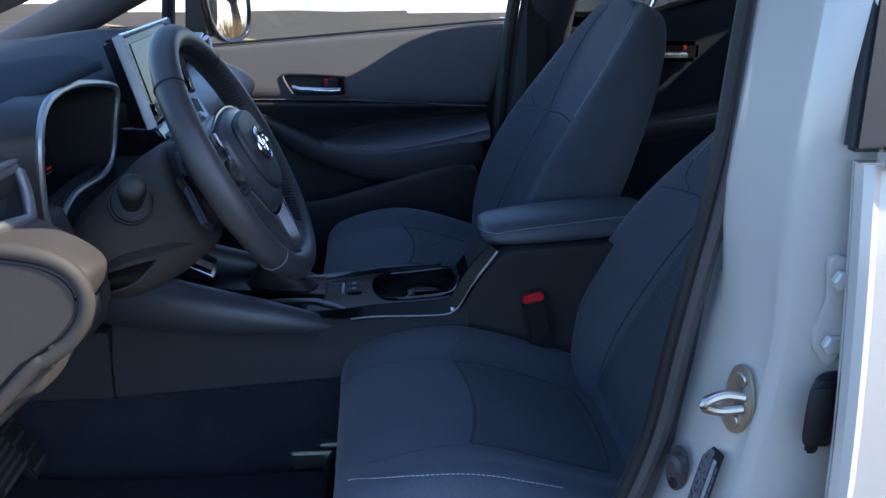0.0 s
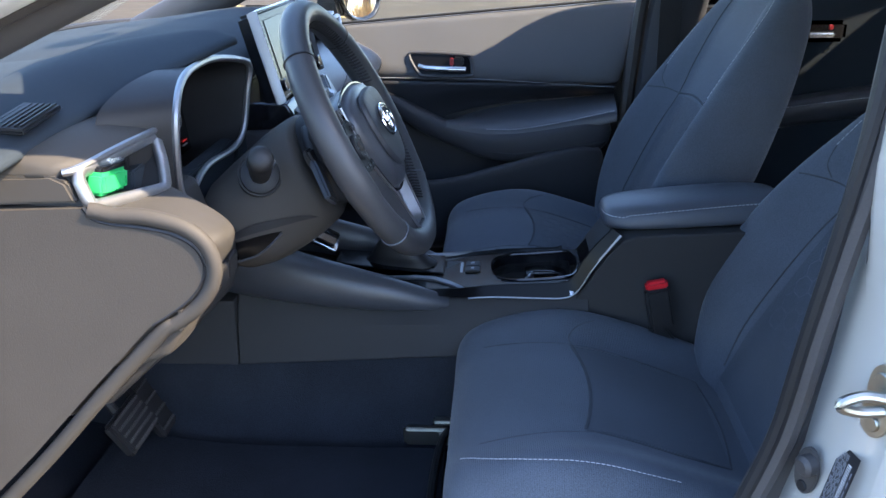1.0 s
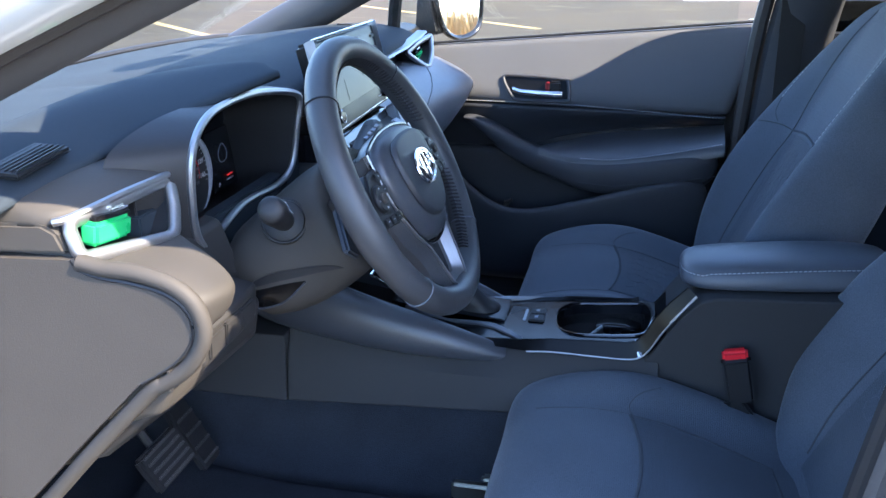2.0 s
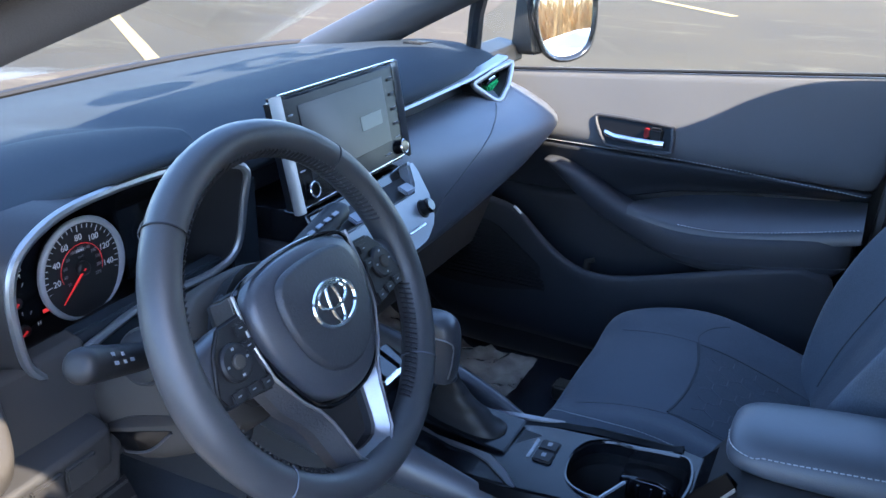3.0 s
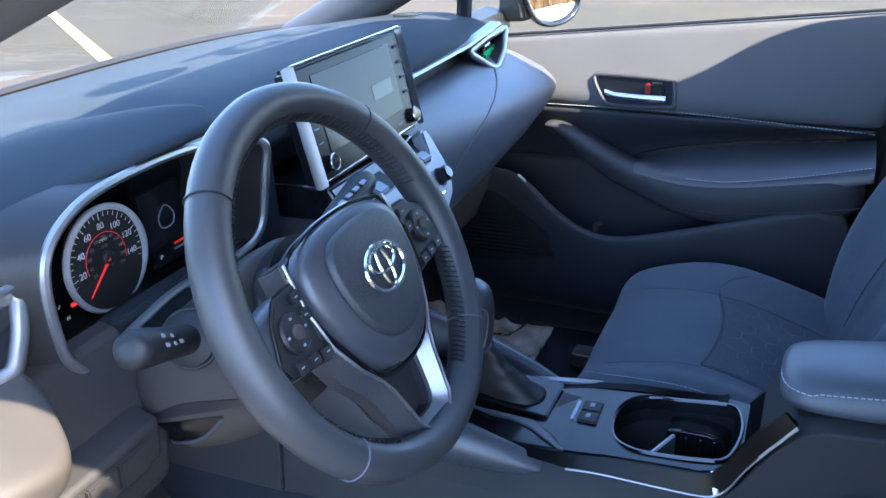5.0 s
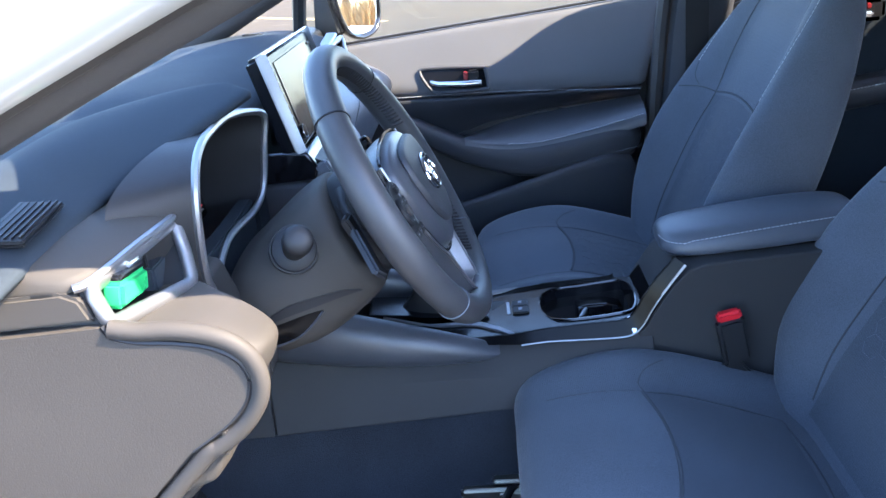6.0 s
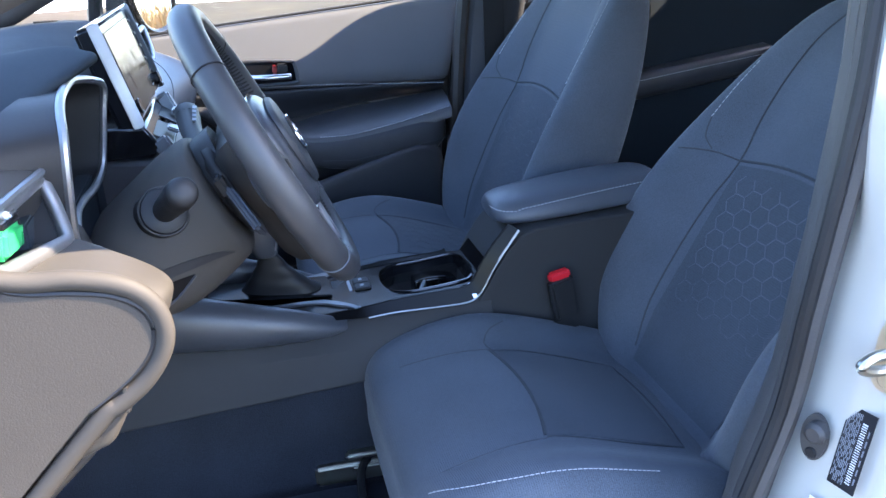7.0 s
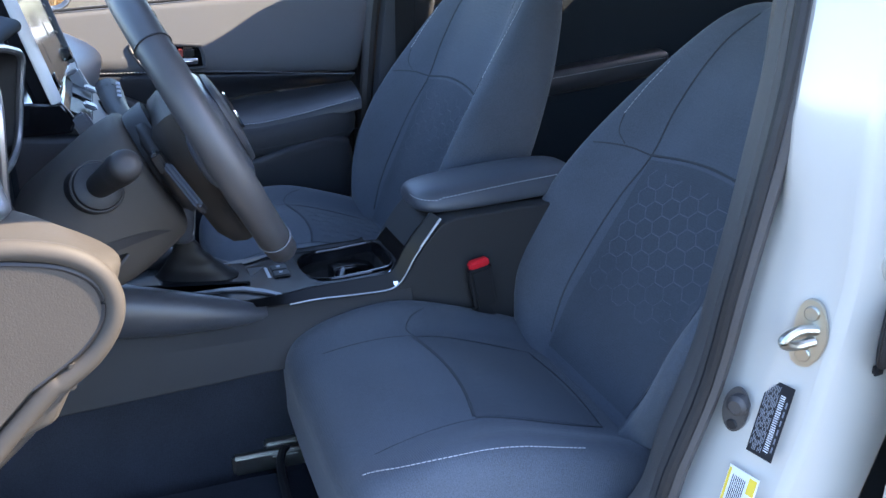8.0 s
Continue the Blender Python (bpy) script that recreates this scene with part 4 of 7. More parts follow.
def dash_end():
    # driver's end: a pad that swells rearwards from the vent to a creased nose
    rows = [(-0.653, -0.166, 0.788, 0.820), (-0.651, -0.152, 0.793, 0.824), (-0.646, -0.141, 0.799, 0.828), (-0.63, -0.135, 0.800, 0.829), (-0.605, -0.132, 0.797, 0.829), (-0.585, -0.134, 0.794, 0.828), (-0.570, -0.147, 0.799, 0.826), (-0.550, -0.182, 0.810, 0.824), (-0.528, -0.222, 0.815, 0.822)]

    def section(y, nose, nz, top):
        low = nz - 0.028 - 0.36 * max(0.0, -0.585 - y)
        mid = (-0.235 + nose) / 2
        return [(-0.31, y, top + 0.004), (-0.245, y, top + 0.002), (mid, y, top * 0.55 + nz * 0.45 + 0.012), (nose - 0.020, y, nz + 0.012), (nose - 0.006, y, nz + 0.006), (nose, y, nz - 0.003), (nose - 0.004, y, nz - 0.014), (nose - 0.30 * (nz - low), y, low), (nose - 0.05, y, low - 0.008), (-0.31, y, low - 0.01)]
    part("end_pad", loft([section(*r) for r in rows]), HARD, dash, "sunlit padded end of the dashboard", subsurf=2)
    # shelf over the vent, with a thin silver rim
    shelf = [(-0.664, -0.36, 0.874), (-0.662, -0.300, 0.875), (-0.657, -0.282, 0.876), (-0.645, -0.270, 0.878), (-0.58, -0.254, 0.884), (-0.515, -0.243, 0.886), (-0.496, -0.256, 0.886)]
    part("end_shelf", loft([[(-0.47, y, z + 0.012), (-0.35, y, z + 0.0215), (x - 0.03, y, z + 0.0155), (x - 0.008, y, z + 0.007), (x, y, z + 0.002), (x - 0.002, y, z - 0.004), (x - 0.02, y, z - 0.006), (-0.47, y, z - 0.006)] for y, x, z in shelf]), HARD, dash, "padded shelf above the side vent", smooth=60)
    part("shelf_rim", tube(curve([(x + 0.002, y, z - 0.001) for y, x, z in shelf[2:]], 4), 0.0042, 8), SATIN, dash, "satin silver rim")
    # side cover that the open door lays bare: upper strip, padded field with a groove, lower tail
    def side(x):
        return -0.653 + 0.10 * (x + 0.15)
    strip = [(x, side(x) + 0.004, z) for x, z in ((-0.70, 0.874), (-0.290, 0.874), (-0.276, 0.866), (-0.268, 0.845), (-0.70, 0.845))]
    part("side_strip", slab(strip, (0, 0.02, 0), 0.003), HARD, dash, "upper strip of the dashboard's end")
    rim = curve([(x, side(x), z) for x, z in ((-0.264, 0.841), (-0.256, 0.829), (-0.236, 0.822), (-0.210, 0.818), (-0.180, 0.810), (-0.160, 0.796), (-0.1525, 0.778), (-0.157, 0.758), (-0.173, 0.738), (-0.195, 0.722), (-0.213, 0.711))], 6)
    field = rim + [Vector((x, side(x), z)) for x, z in ((-0.287, 0.635), (-0.36, 0.558), (-0.50, 0.42), (-0.75, 0.40), (-0.75, 0.841))]
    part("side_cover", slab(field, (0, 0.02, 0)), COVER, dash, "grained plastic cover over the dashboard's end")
    part("cover_groove", tube([p + Vector((0.0022, 0.002, 0.001)) for p in rim], 0.0026, 6), DARK, dash)
    edge = curve([(x, side(x) + 0.005, z) for x, z in ((-0.258, 0.838), (-0.235, 0.832), (-0.205, 0.829), (-0.172, 0.819), (-0.151, 0.802), (-0.1425, 0.778), (-0.147, 0.754), (-0.164, 0.730), (-0.188, 0.712), (-0.205, 0.701), (-0.278, 0.627), (-0.35, 0.549), (-0.49, 0.41))], 5)
    part("cover_edge", tube(edge, 0.0085, 18, flat=1.0, up=(0, 1, 0)), HARD, dash, "rounded edge of the cover", smooth=80)
    # switch pod under the tip
    pod = blank("switch_pod", "grey plastic switch pod below the dashboard's end", "switch panel", (-0.19, -0.64, 0.70))
    part("pod", loft([[(-0.225 + dx, y, 0.738), (-0.192 + dx, y, 0.732), (-0.194 + dx, y, 0.700), (-0.208 + dx, y, 0.673), (-0.25 + dx, y, 0.657), (-0.29 + dx, y, 0.66), (-0.29 + dx, y, 0.738)] for y, dx in ((-0.652, 0.002), (-0.646, 0.009), (-0.62, 0.013), (-0.592, 0.014))]), HARD, pod, bevel=0.006)
    # inner half painted darker as shade; the sunlit outer pod stays lighter
    part("blank_strip", loft([[(-0.21 + dx, y, 0.742), (-0.188 + dx, y, 0.737), (-0.191 + dx, y, 0.698), (-0.214 + dx, y, 0.675), (-0.27 + dx, y, 0.672), (-0.27 + dx, y, 0.742)] for y, dx in ((-0.591, 0.013), (-0.50, 0.012), (-0.455, 0.009), (-0.448, 0.0))]), HARD_SHADED, pod, "strip with blank switches, darkened as in shade", bevel=0.005)
    for k in range(5):
        y = -0.640 + 0.036 * k
        # outer two switches lighter as sunlit, inner ones darkened as shade
        part("switch", box((-0.1815 + 0.0010 * min(k, 3) + (0.0035 if k > 1 else 0.0), y, 0.717), (0.006, 0.033, 0.026), 0.0015, (0, 4, 0)), HARD if k < 2 else HARD_SHADED, pod)
    part("switch_mark", box((-0.1780, -0.604, 0.718), (0.002, 0.006, 0.004), 0.0, (0, 14, 0)), INK, pod, "pale switch symbol")
    # fresh-air vent in a silver frame
    for s, name in ((-1, "near"), (1, "far")):
        vent = blank("air_vent", "side air vent in a satin silver frame", "air vent", (-0.25, s * 0.60, 0.82), "side air vents")
        ring = [(-0.270, 0.650, 0.872), (-0.257, 0.655, 0.839), (-0.223, 0.545, 0.826), (-0.233, 0.522, 0.852), (-0.244, 0.508, 0.879)]
        if s > 0:
            ring = [(-0.240, 0.662, 0.893), (-0.226, 0.610, 0.856), (-0.220, 0.560, 0.836), (-0.226, 0.548, 0.838), (-0.258, 0.512, 0.872), (-0.252, 0.590, 0.884)]
        corners = [Vector((x, s * y, z)) for x, y, z in ring]
        loop = []
        for k, p in enumerate(corners):
            a, b = corners[k - 1], corners[(k + 1) % len(corners)]
            loop += [p + (a - p).normalized() * 0.009, p + ((a - p).normalized() + (b - p).normalized()) * 0.0022, p + (b - p).normalized() * 0.009]
        part("frame", tube(loop, 0.0078 if s < 0 else 0.0062, 12, True, 0.85, (1, 0, 0)), SATIN, vent, "broad satin silver frame", smooth=60)
        part("throat", slab([(x - 0.055, s * y, z) for x, y, z in ring], (-0.005, 0, 0)), DARK, vent)
        part("duct_wall", loft([[(x - d, s * y, z) for x, y, z in ring] for d in (0.0, 0.055)], caps=False), DARK, vent)
        for k, z in enumerate((0.848, 0.866)):
            part("vane", box((-0.285, s * (0.582 if s < 0 else 0.600), z), (0.035, 0.115 - 0.02 * k, 0.003), 0.001, (0, 14, 0)), DARK, vent)
        part("divider", box((-0.275, s * 0.555, 0.86), (0.035, 0.004, 0.05), 0.001), DARK, vent)
        clip = blank("air_freshener", "green plastic air freshener clipped to the vent", "air freshener", (-0.255, s * 0.63, 0.85), "vent air fresheners")
        part("holder", box((-0.268, s * 0.600, 0.868), (0.032, 0.060, 0.007), 0.002, (s * 8, 10, 0)), PIANO, clip, "glossy black clip")
        part("tab", box((-0.256, s * 0.592, 0.872), (0.012, 0.03, 0.006), 0.002, (s * 8, 10, 0)), CHROME, clip)
        part("gel", box((-0.260, s * 0.606, 0.853), (0.020, 0.062, 0.024), 0.004, (s * 8, 6, 0)), GREEN, clip, "bright green gel block")


dash_end()


def cluster():
    thing = blank("instrument_cluster", "dark instrument cluster in a silver surround", "instrument panel", (-0.30, -0.36, 0.82))
    ring = [(-0.229, -0.487, 0.802), (-0.227, -0.495, 0.83), (-0.222, -0.499, 0.88), (-0.221, -0.488, 0.91), (-0.226, -0.455, 0.927), (-0.230, -0.41, 0.935), (-0.236, -0.33, 0.934), (-0.240, -0.265, 0.928), (-0.232, -0.205, 0.918), (-0.222, -0.182, 0.906), (-0.228, -0.182, 0.87), (-0.238, -0.189, 0.81), (-0.245, -0.225, 0.791), (-0.250, -0.300, 0.793), (-0.250, -0.345, 0.792), (-0.240, -0.42, 0.786), (-0.232, -0.465, 0.783)]
    loop = curve(ring, 5, True)
    part("surround", tube(loop, 0.0048, 8, True, 1.0, (1, 0, 0)), SATIN, thing, "satin silver surround")
    def deep(p, d):
        return Vector((p.x - d, -0.352 + (p.y + 0.352) * (1 - d * 0.5), p.z - 0.20 * d))
    part("cowl", loft([[deep(p, d) for p in loop] for d in (0.0, 0.03, 0.07, 0.115)], caps=False), DARK, thing)
    def spread(p):
        return min(1.0, max(0.0, (-0.40 - p.y) / 0.09))
    outer = [Vector((p.x - 0.03 - 0.035 * spread(p), -0.352 + (p.y + 0.352) * 1.14 - 0.045 * spread(p), 0.862 + (p.z - 0.862) * (1.05 if p.z > 0.862 else 1.3))) for p in loop]
    part("shroud", loft([[p for p in loop], outer], caps=False), DARK, thing)
    part("back_plate", slab([deep(p, 0.116) for p in loop], (-0.006, 0, 0)), LCD, thing)
    n = Vector((1, 0, 0.12)).normalized()
    c = Vector((-0.318, -0.347, 0.829))
    part("dial", disc(c, n, 0.052, 0.004, 40, 0.001), DARK, thing)
    ring_pts = [c + n * 0.006 + Vector((0, 0.053 * math.cos(q), 0.053 * math.sin(q))) for q in (2 * math.pi * k / 40 for k in range(40))]
    part("dial_rim", tube(ring_pts, 0.0036, 8, True, 1.0, (1, 0, 0)), RING_LIT, thing)
    marks = []
    for k in range(33):
        q = radians(222 - 264 * k / 32)
        long = 0.007 if k % 4 == 0 else 0.004
        d = Vector((0, math.cos(q), math.sin(q)))
        marks.append(tube([c + n * 0.0055 + d * (0.048 - long), c + n * 0.0055 + d * 0.048], 0.0005, 4))
    part("scale", merge(*marks), LIT_WHITE, thing)
    for k, text in enumerate(("0", "20", "40", "60", "80", "100", "120", "140", "160")):
        q = radians(222 - 264 * k / 8)
        p = c + n * 0.0055 + Vector((0, math.cos(q), math.sin(q))) * 0.0345
        writing("numeral", text, 0.0095, pose(*p, 90, 0, 90), LIT_WHITE, thing)
    writing("unit", "MPH", 0.005, pose(*(c + n * 0.0055 + Vector((0, 0, 0.020))), 90, 0, 90), LIT_WHITE, thing)
    q = radians(222)
    part("needle", tube([c + n * 0.009, c + n * 0.009 + Vector((0, math.cos(q), math.sin(q))) * 0.044], [0.0016, 0.0006], 5), INK_RED, thing, "red lit needle")
    part("hub", disc(c + n * 0.004, n, 0.008, 0.006, 20, 0.002), DARK, thing)
    # small gauges beside the dial
    for y, z, a in ((-0.428, 0.822, 40), (-0.424, 0.790, 30)):
        g = Vector((-0.318, y, z))
        q = radians(180 + a)
        part("small_needle", tube([g + n * 0.006, g + n * 0.006 + Vector((0, math.cos(q), math.sin(q))) * 0.016], [0.0012, 0.0005], 5), INK_RED, thing, "red lit needle")
        part("small_hub", disc(g, n, 0.006, 0.005, 16, 0.001), DARK, thing)
        part("small_scale", merge(*[tube([g + n * 0.003 + Vector((0, math.cos(w), math.sin(w))) * 0.017, g + n * 0.003 + Vector((0, math.cos(w), math.sin(w))) * 0.021], 0.0005, 4) for w in (radians(60 + 30 * k) for k in range(7))]), LIT_WHITE, thing)
    writing("gauge_letter", "H", 0.006, pose(-0.314, -0.408, 0.792, 90, 0, 90), LIT_WHITE, thing)
    for k, text in enumerate(("20", "40", "60", "80", "100", "120", "140", "160", "180", "200", "220")):
        w = radians(212 - 244 * k / 10)
        writing("inner_numeral", text, 0.0052, pose(*(c + n * 0.0055 + Vector((0, math.cos(w), math.sin(w))) * 0.0225), 90, 0, 90), INK_DIM, thing)
    part("inner_arc", tube([c + n * 0.0048 + Vector((0, math.cos(w), math.sin(w))) * 0.0272 for w in (radians(215 - 250 * k / 30) for k in range(31))], 0.00035, 4), INK_RED, thing, "thin red inner scale")
    writing("inner_unit", "km/h", 0.004, pose(*(c + n * 0.0055 + Vector((0, 0, 0.0135))), 90, 0, 90), INK_DIM, thing)
    writing("rev_unit", "x1000", 0.006, pose(-0.313, -0.426, 0.856, 90, 0, 90), LIT_WHITE, thing)
    writing("rev_unit", "RPM", 0.006, pose(-0.313, -0.426, 0.8495, 90, 0, 90), LIT_WHITE, thing)
    part("red_zone", tube(curve([(-0.314, -0.432, 0.870), (-0.314, -0.420, 0.873), (-0.314, -0.410, 0.872)], 4), 0.0007, 4), INK_RED, thing, "red end of the rev scale")
    part("warning_light", box((-0.313, -0.396, 0.803), (0.001, 0.013, 0.004)), INK_RED, thing, "small red warning light")
    # trip display with a small car shape and a readout
    part("display", box((-0.316, -0.255, 0.832), (0.004, 0.070, 0.085), 0.004, (0, -7, 0)), LCD, thing)
    part("car_symbol", tube(curve([(-0.311, -0.268, 0.842), (-0.311, -0.256, 0.854), (-0.311, -0.244, 0.842), (-0.311, -0.248, 0.830), (-0.311, -0.264, 0.830)], 4, True), 0.0007, 5, True), INK, thing)
    writing("gear_letter", "P", 0.008, pose(-0.309, -0.276, 0.800, 90, 0, 90), LIT_WHITE, thing)
    part("readout", box((-0.309, -0.245, 0.808), (0.001, 0.016, 0.0022)), INK_RED, thing, "red lit readout bar")
    part("readout_bar", box((-0.309, -0.245, 0.802), (0.001, 0.020, 0.002)), INK, thing)


cluster()


def touchscreen():
    thing = blank("touchscreen", "upright touchscreen with black frame and silver side strips", "car display", (-0.22, 0.025, 0.83))
    tl, tr, bl, br = Vector((-0.232, -0.104, 0.973)), Vector((-0.218, 0.150, 0.977)), Vector((-0.192, -0.118, 0.836)), Vector((-0.178, 0.121, 0.850))
    n = (tr - tl).cross(tl - bl).normalized()
    n = n if n.x > 0 else -n
    part("case", slab([tl, tr, br, bl], -n * 0.03, 0.006, 3), BEZEL, thing, "gloss black screen case")

    def at(u, v, d=0.0):
        return (tl.lerp(tr, u)).lerp(bl.lerp(br, u), v) + n * d

    def field(u0, u1, v0, v1, d, t, mat, name, label=""):
        part(name, slab([at(u0, v0, d), at(u1, v0, d), at(u1, v1, d), at(u0, v1, d)], n * t, 0.0006, 1), mat, thing, label)
    field(0.125, 0.86, 0.115, 0.77, 0.0003, 0.0012, SCREEN, "glass", "grey reflecting screen glass")
    field(0.30, 0.305, 0.50, 0.74, 0.0016, 0.0003, LCD, "screen_line")
    field(0.60, 0.80, 0.42, 0.56, 0.0016, 0.0003, LCD, "screen_tile")
    for s, u in ((-1, 0.0), (1, 1.0)):
        p = [at(u, -0.01, 0.002), at(u, 1.0, 0.002)]
        w = Vector((0, s * 0.0065, 0))
        part("side_strip", slab([p[0], p[1], p[1] + w - n * 0.012, p[0] + w - n * 0.012], n * 0.006, 0.0015), SATIN, thing, "satin silver side strip")
    part("top_edge", tube([at(0.0, 0.0, 0.001), at(1.0, 0.0, 0.001)], 0.0022, 6), CHROME, thing)
    field(0.02, 0.98, 0.955, 0.968, 0.0003, 0.001, CHROME, "lower_line")
    for k in range(5):
        field(0.045, 0.085, 0.17 + 0.12 * k, 0.185 + 0.12 * k, 0.0003, 0.0006, INK, "key_mark")
        field(0.905, 0.955, 0.15 + 0.15 * k, 0.158 + 0.15 * k, 0.0003, 0.0008, INK, "key_mark")
        part("key", slab([at(0.905, 0.155 + 0.15 * k, 0.0004), at(0.955, 0.155 + 0.15 * k, 0.0004), at(0.955, 0.185 + 0.15 * k, 0.0004), at(0.905, 0.185 + 0.15 * k, 0.0004)], n * 0.002, 0.0008), DARK, thing) if k < 4 else None
    for u, v in ((0.10, 0.84), (0.945, 0.87)):
        part("knob", disc(at(u, v, 0.0), n, 0.0095, 0.008, 28, 0.002), PIANO, thing)
        ring = [at(u, v, 0.007) + Vector((0, math.cos(q), 0)) * 0.0095 + (tl - bl).normalized() * 0.0095 * math.sin(q) for q in (2 * math.pi * k / 24 for k in range(24))]
        part("knob_ring", tube(ring, 0.0012, 6, True, 1.0, (1, 0, 0)), CHROME, thing)
    field(0.78, 0.84, 0.875, 0.890, 0.0003, 0.0006, INK, "maker_mark")


touchscreen()


def centre_stack():
    thing = blank("climate_panel", "silver climate control panel below the screen", "climate controls", (-0.17, 0.0, 0.75))
    # centre vents under the screen
    part("vent_housing", loft([[(-0.30, y, 0.838), (-0.188, y, 0.836), (-0.172, y, 0.812), (-0.180, y, 0.795), (-0.30, y, 0.79)] for y in (-0.118, -0.06, 0.08, 0.118)]), PIANO, thing, bevel=0.004)
    for y in (-0.055, 0.075):
        part("vane", box((-0.168, y, 0.815), (0.03, 0.10, 0.003), 0.001, (0, 30, 0)), DARK, thing)
        part("vane_tab", box((-0.155, y, 0.818), (0.018, 0.026, 0.006), 0.002, (0, 25, 0)), FASCIA, thing, "silver vent tab")
    # silver fascia that narrows downwards
    face = [(-0.172, 0.120, 0.846), (-0.160, 0.126, 0.832), (-0.146, 0.131, 0.798), (-0.136, 0.128, 0.772), (-0.128, 0.112, 0.756), (-0.120, 0.080, 0.748), (-0.117, 0.0, 0.745), (-0.120, -0.080, 0.747), (-0.128, -0.106, 0.756), (-0.140, -0.118, 0.782), (-0.163, -0.120, 0.826), (-0.161, -0.098, 0.820), (-0.155, -0.092, 0.808), (-0.154, 0.092, 0.810), (-0.158, 0.100, 0.820), (-0.168, 0.104, 0.846)]
    part("fascia", slab(face, (-0.02, 0, -0.012), 0.004, 3), FASCIA, thing, "satin silver fascia")
    n = Vector((0.85, 0, 0.5)).normalized()
    for y in (-0.075, 0.098):
        part("dial_knob", disc((-0.141, y, 0.785), n, 0.011, 0.016, 28, 0.003), PIANO, thing)
        part("dial_base", disc((-0.143, y, 0.783), n, 0.014, 0.004, 28, 0.001), DARK, thing)
    part("key_row", box((-0.1265, 0.004, 0.7705), (0.004, 0.15, 0.004), 0.001, (0, 30, 0)), CHROME, thing, "bright key strip")
    # lower shelf between panel and console
    part("stack_body", loft([[(-0.32, y, 0.80), (-0.17, y, 0.79), (-0.136, y, 0.74), (-0.19, y, 0.66), (-0.27, y, 0.56), (-0.40, y, 0.52)] for y in (-0.115, -0.10, 0.10, 0.122)]), TRIM, thing, bevel=0.01)


centre_stack()


# ---- steering wheel and column ----
HUB = Vector((-0.018, -0.341, 0.849))
WUP, WOUT, WSIDE = Vector((-0.452, 0.0, 0.892)), Vector((0.892, 0.0, 0.452)), Vector((0, 1, 0))


def wheel_at(x, y, d=0.0):
    """A place on the wheel: x to its right, y up it, d out towards the driver."""
    return HUB + WSIDE * x + WUP * y + WOUT * d


def steering_wheel():
    thing = blank("steering_wheel", "black leather steering wheel with silver lower spoke and stitching", "steering wheel", HUB)
    R = 0.1645

    def ring_at(q, d=-0.013):
        return wheel_at(0.003 + R * math.cos(q), 0.003 + R * math.sin(q), d)
    ring = []
    for k in range(72):
        q = 2 * math.pi * k / 72
        c = ring_at(q)
        radial = WSIDE * math.cos(q) + WUP * math.sin(q)
        grip = 1.0 + 0.06 * max(0.0, math.cos(2 * (q - radians(20)))) * (math.sin(q) > -0.3)
        ring.append([c + radial * (0.0172 * grip * math.cos(a)) + WOUT * (0.0180 * grip * math.sin(a)) for a in (2 * math.pi * s / 14 for s in range(14))])
    part("rim", loft(ring, closed=True), RIM_LEATHER, thing, "smooth black leather rim", smooth=80)
    for deg in (45, 135, 223, 317):
        q = radians(deg)
        radial = WSIDE * math.cos(q) + WUP * math.sin(q)
        c = ring_at(q)
        part("rim_seam", tube([c + radial * (0.0178 * math.cos(a)) + WOUT * (0.0188 * math.sin(a)) for a in (2 * math.pi * s / 18 for s in range(18))], 0.0009, 4, True), DARK_THREAD if deg > 180 else DARK, thing)
    # laced seam along the inside of the rim, both sides
    for a0, a1 in ((-62, -14), (16, 100), (104, 164), (196, 242)):
        n = round((a1 - a0) / 2.1)
        for k in range(n + 1):
            q = radians(a0 + (a1 - a0) * k / n)
            radial = WSIDE * math.cos(q) + WUP * math.sin(q)
            along = WUP * math.cos(q) - WSIDE * math.sin(q)
            c = ring_at(q)
            part("lace", tube([c - radial * 0.0178 + along * 0.0022 - WOUT * 0.003, c - radial * 0.0188 + along * 0.0006 + WOUT * 0.003, c - radial * 0.0152 - along * 0.0020 + WOUT * 0.0105], 0.0012, 5), DARK, thing)
        part("lace_seam", tube([ring_at(radians(a0 + (a1 - a0) * k / 24), -0.010) - (WSIDE * math.cos(radians(a0 + (a1 - a0) * k / 24)) + WUP * math.sin(radians(a0 + (a1 - a0) * k / 24))) * 0.0172 for k in range(25)], 0.0012, 5), SEAM, thing)
    # airbag pad
    pts = [(-0.084, 0.047), (-0.045, 0.060), (0.0, 0.063), (0.045, 0.060), (0.084, 0.047), (0.087, 0.004), (0.068, -0.042), (0.044, -0.078), (0.0, -0.088), (-0.044, -0.078), (-0.068, -0.042), (-0.087, 0.004)]
    rings = [[wheel_at(x * k, y * k, d) for x, y in pts] for k, d in ((0.97, -0.045), (0.985, -0.012), (0.975, -0.002), (0.94, 0.004), (0.80, 0.009), (0.70, 0.011), (0.4, 0.012), (0.05, 0.012))]
    part("airbag_pad", loft(rings), LEATHER, thing, "smooth black airbag pad", subsurf=2)
    field = [(-0.056, 0.040), (-0.035, 0.047), (0.0, 0.049), (0.035, 0.047), (0.056, 0.040), (0.060, 0.010), (0.052, -0.024), (0.034, -0.050), (0.0, -0.061), (-0.034, -0.050), (-0.052, -0.024), (-0.060, 0.010)]
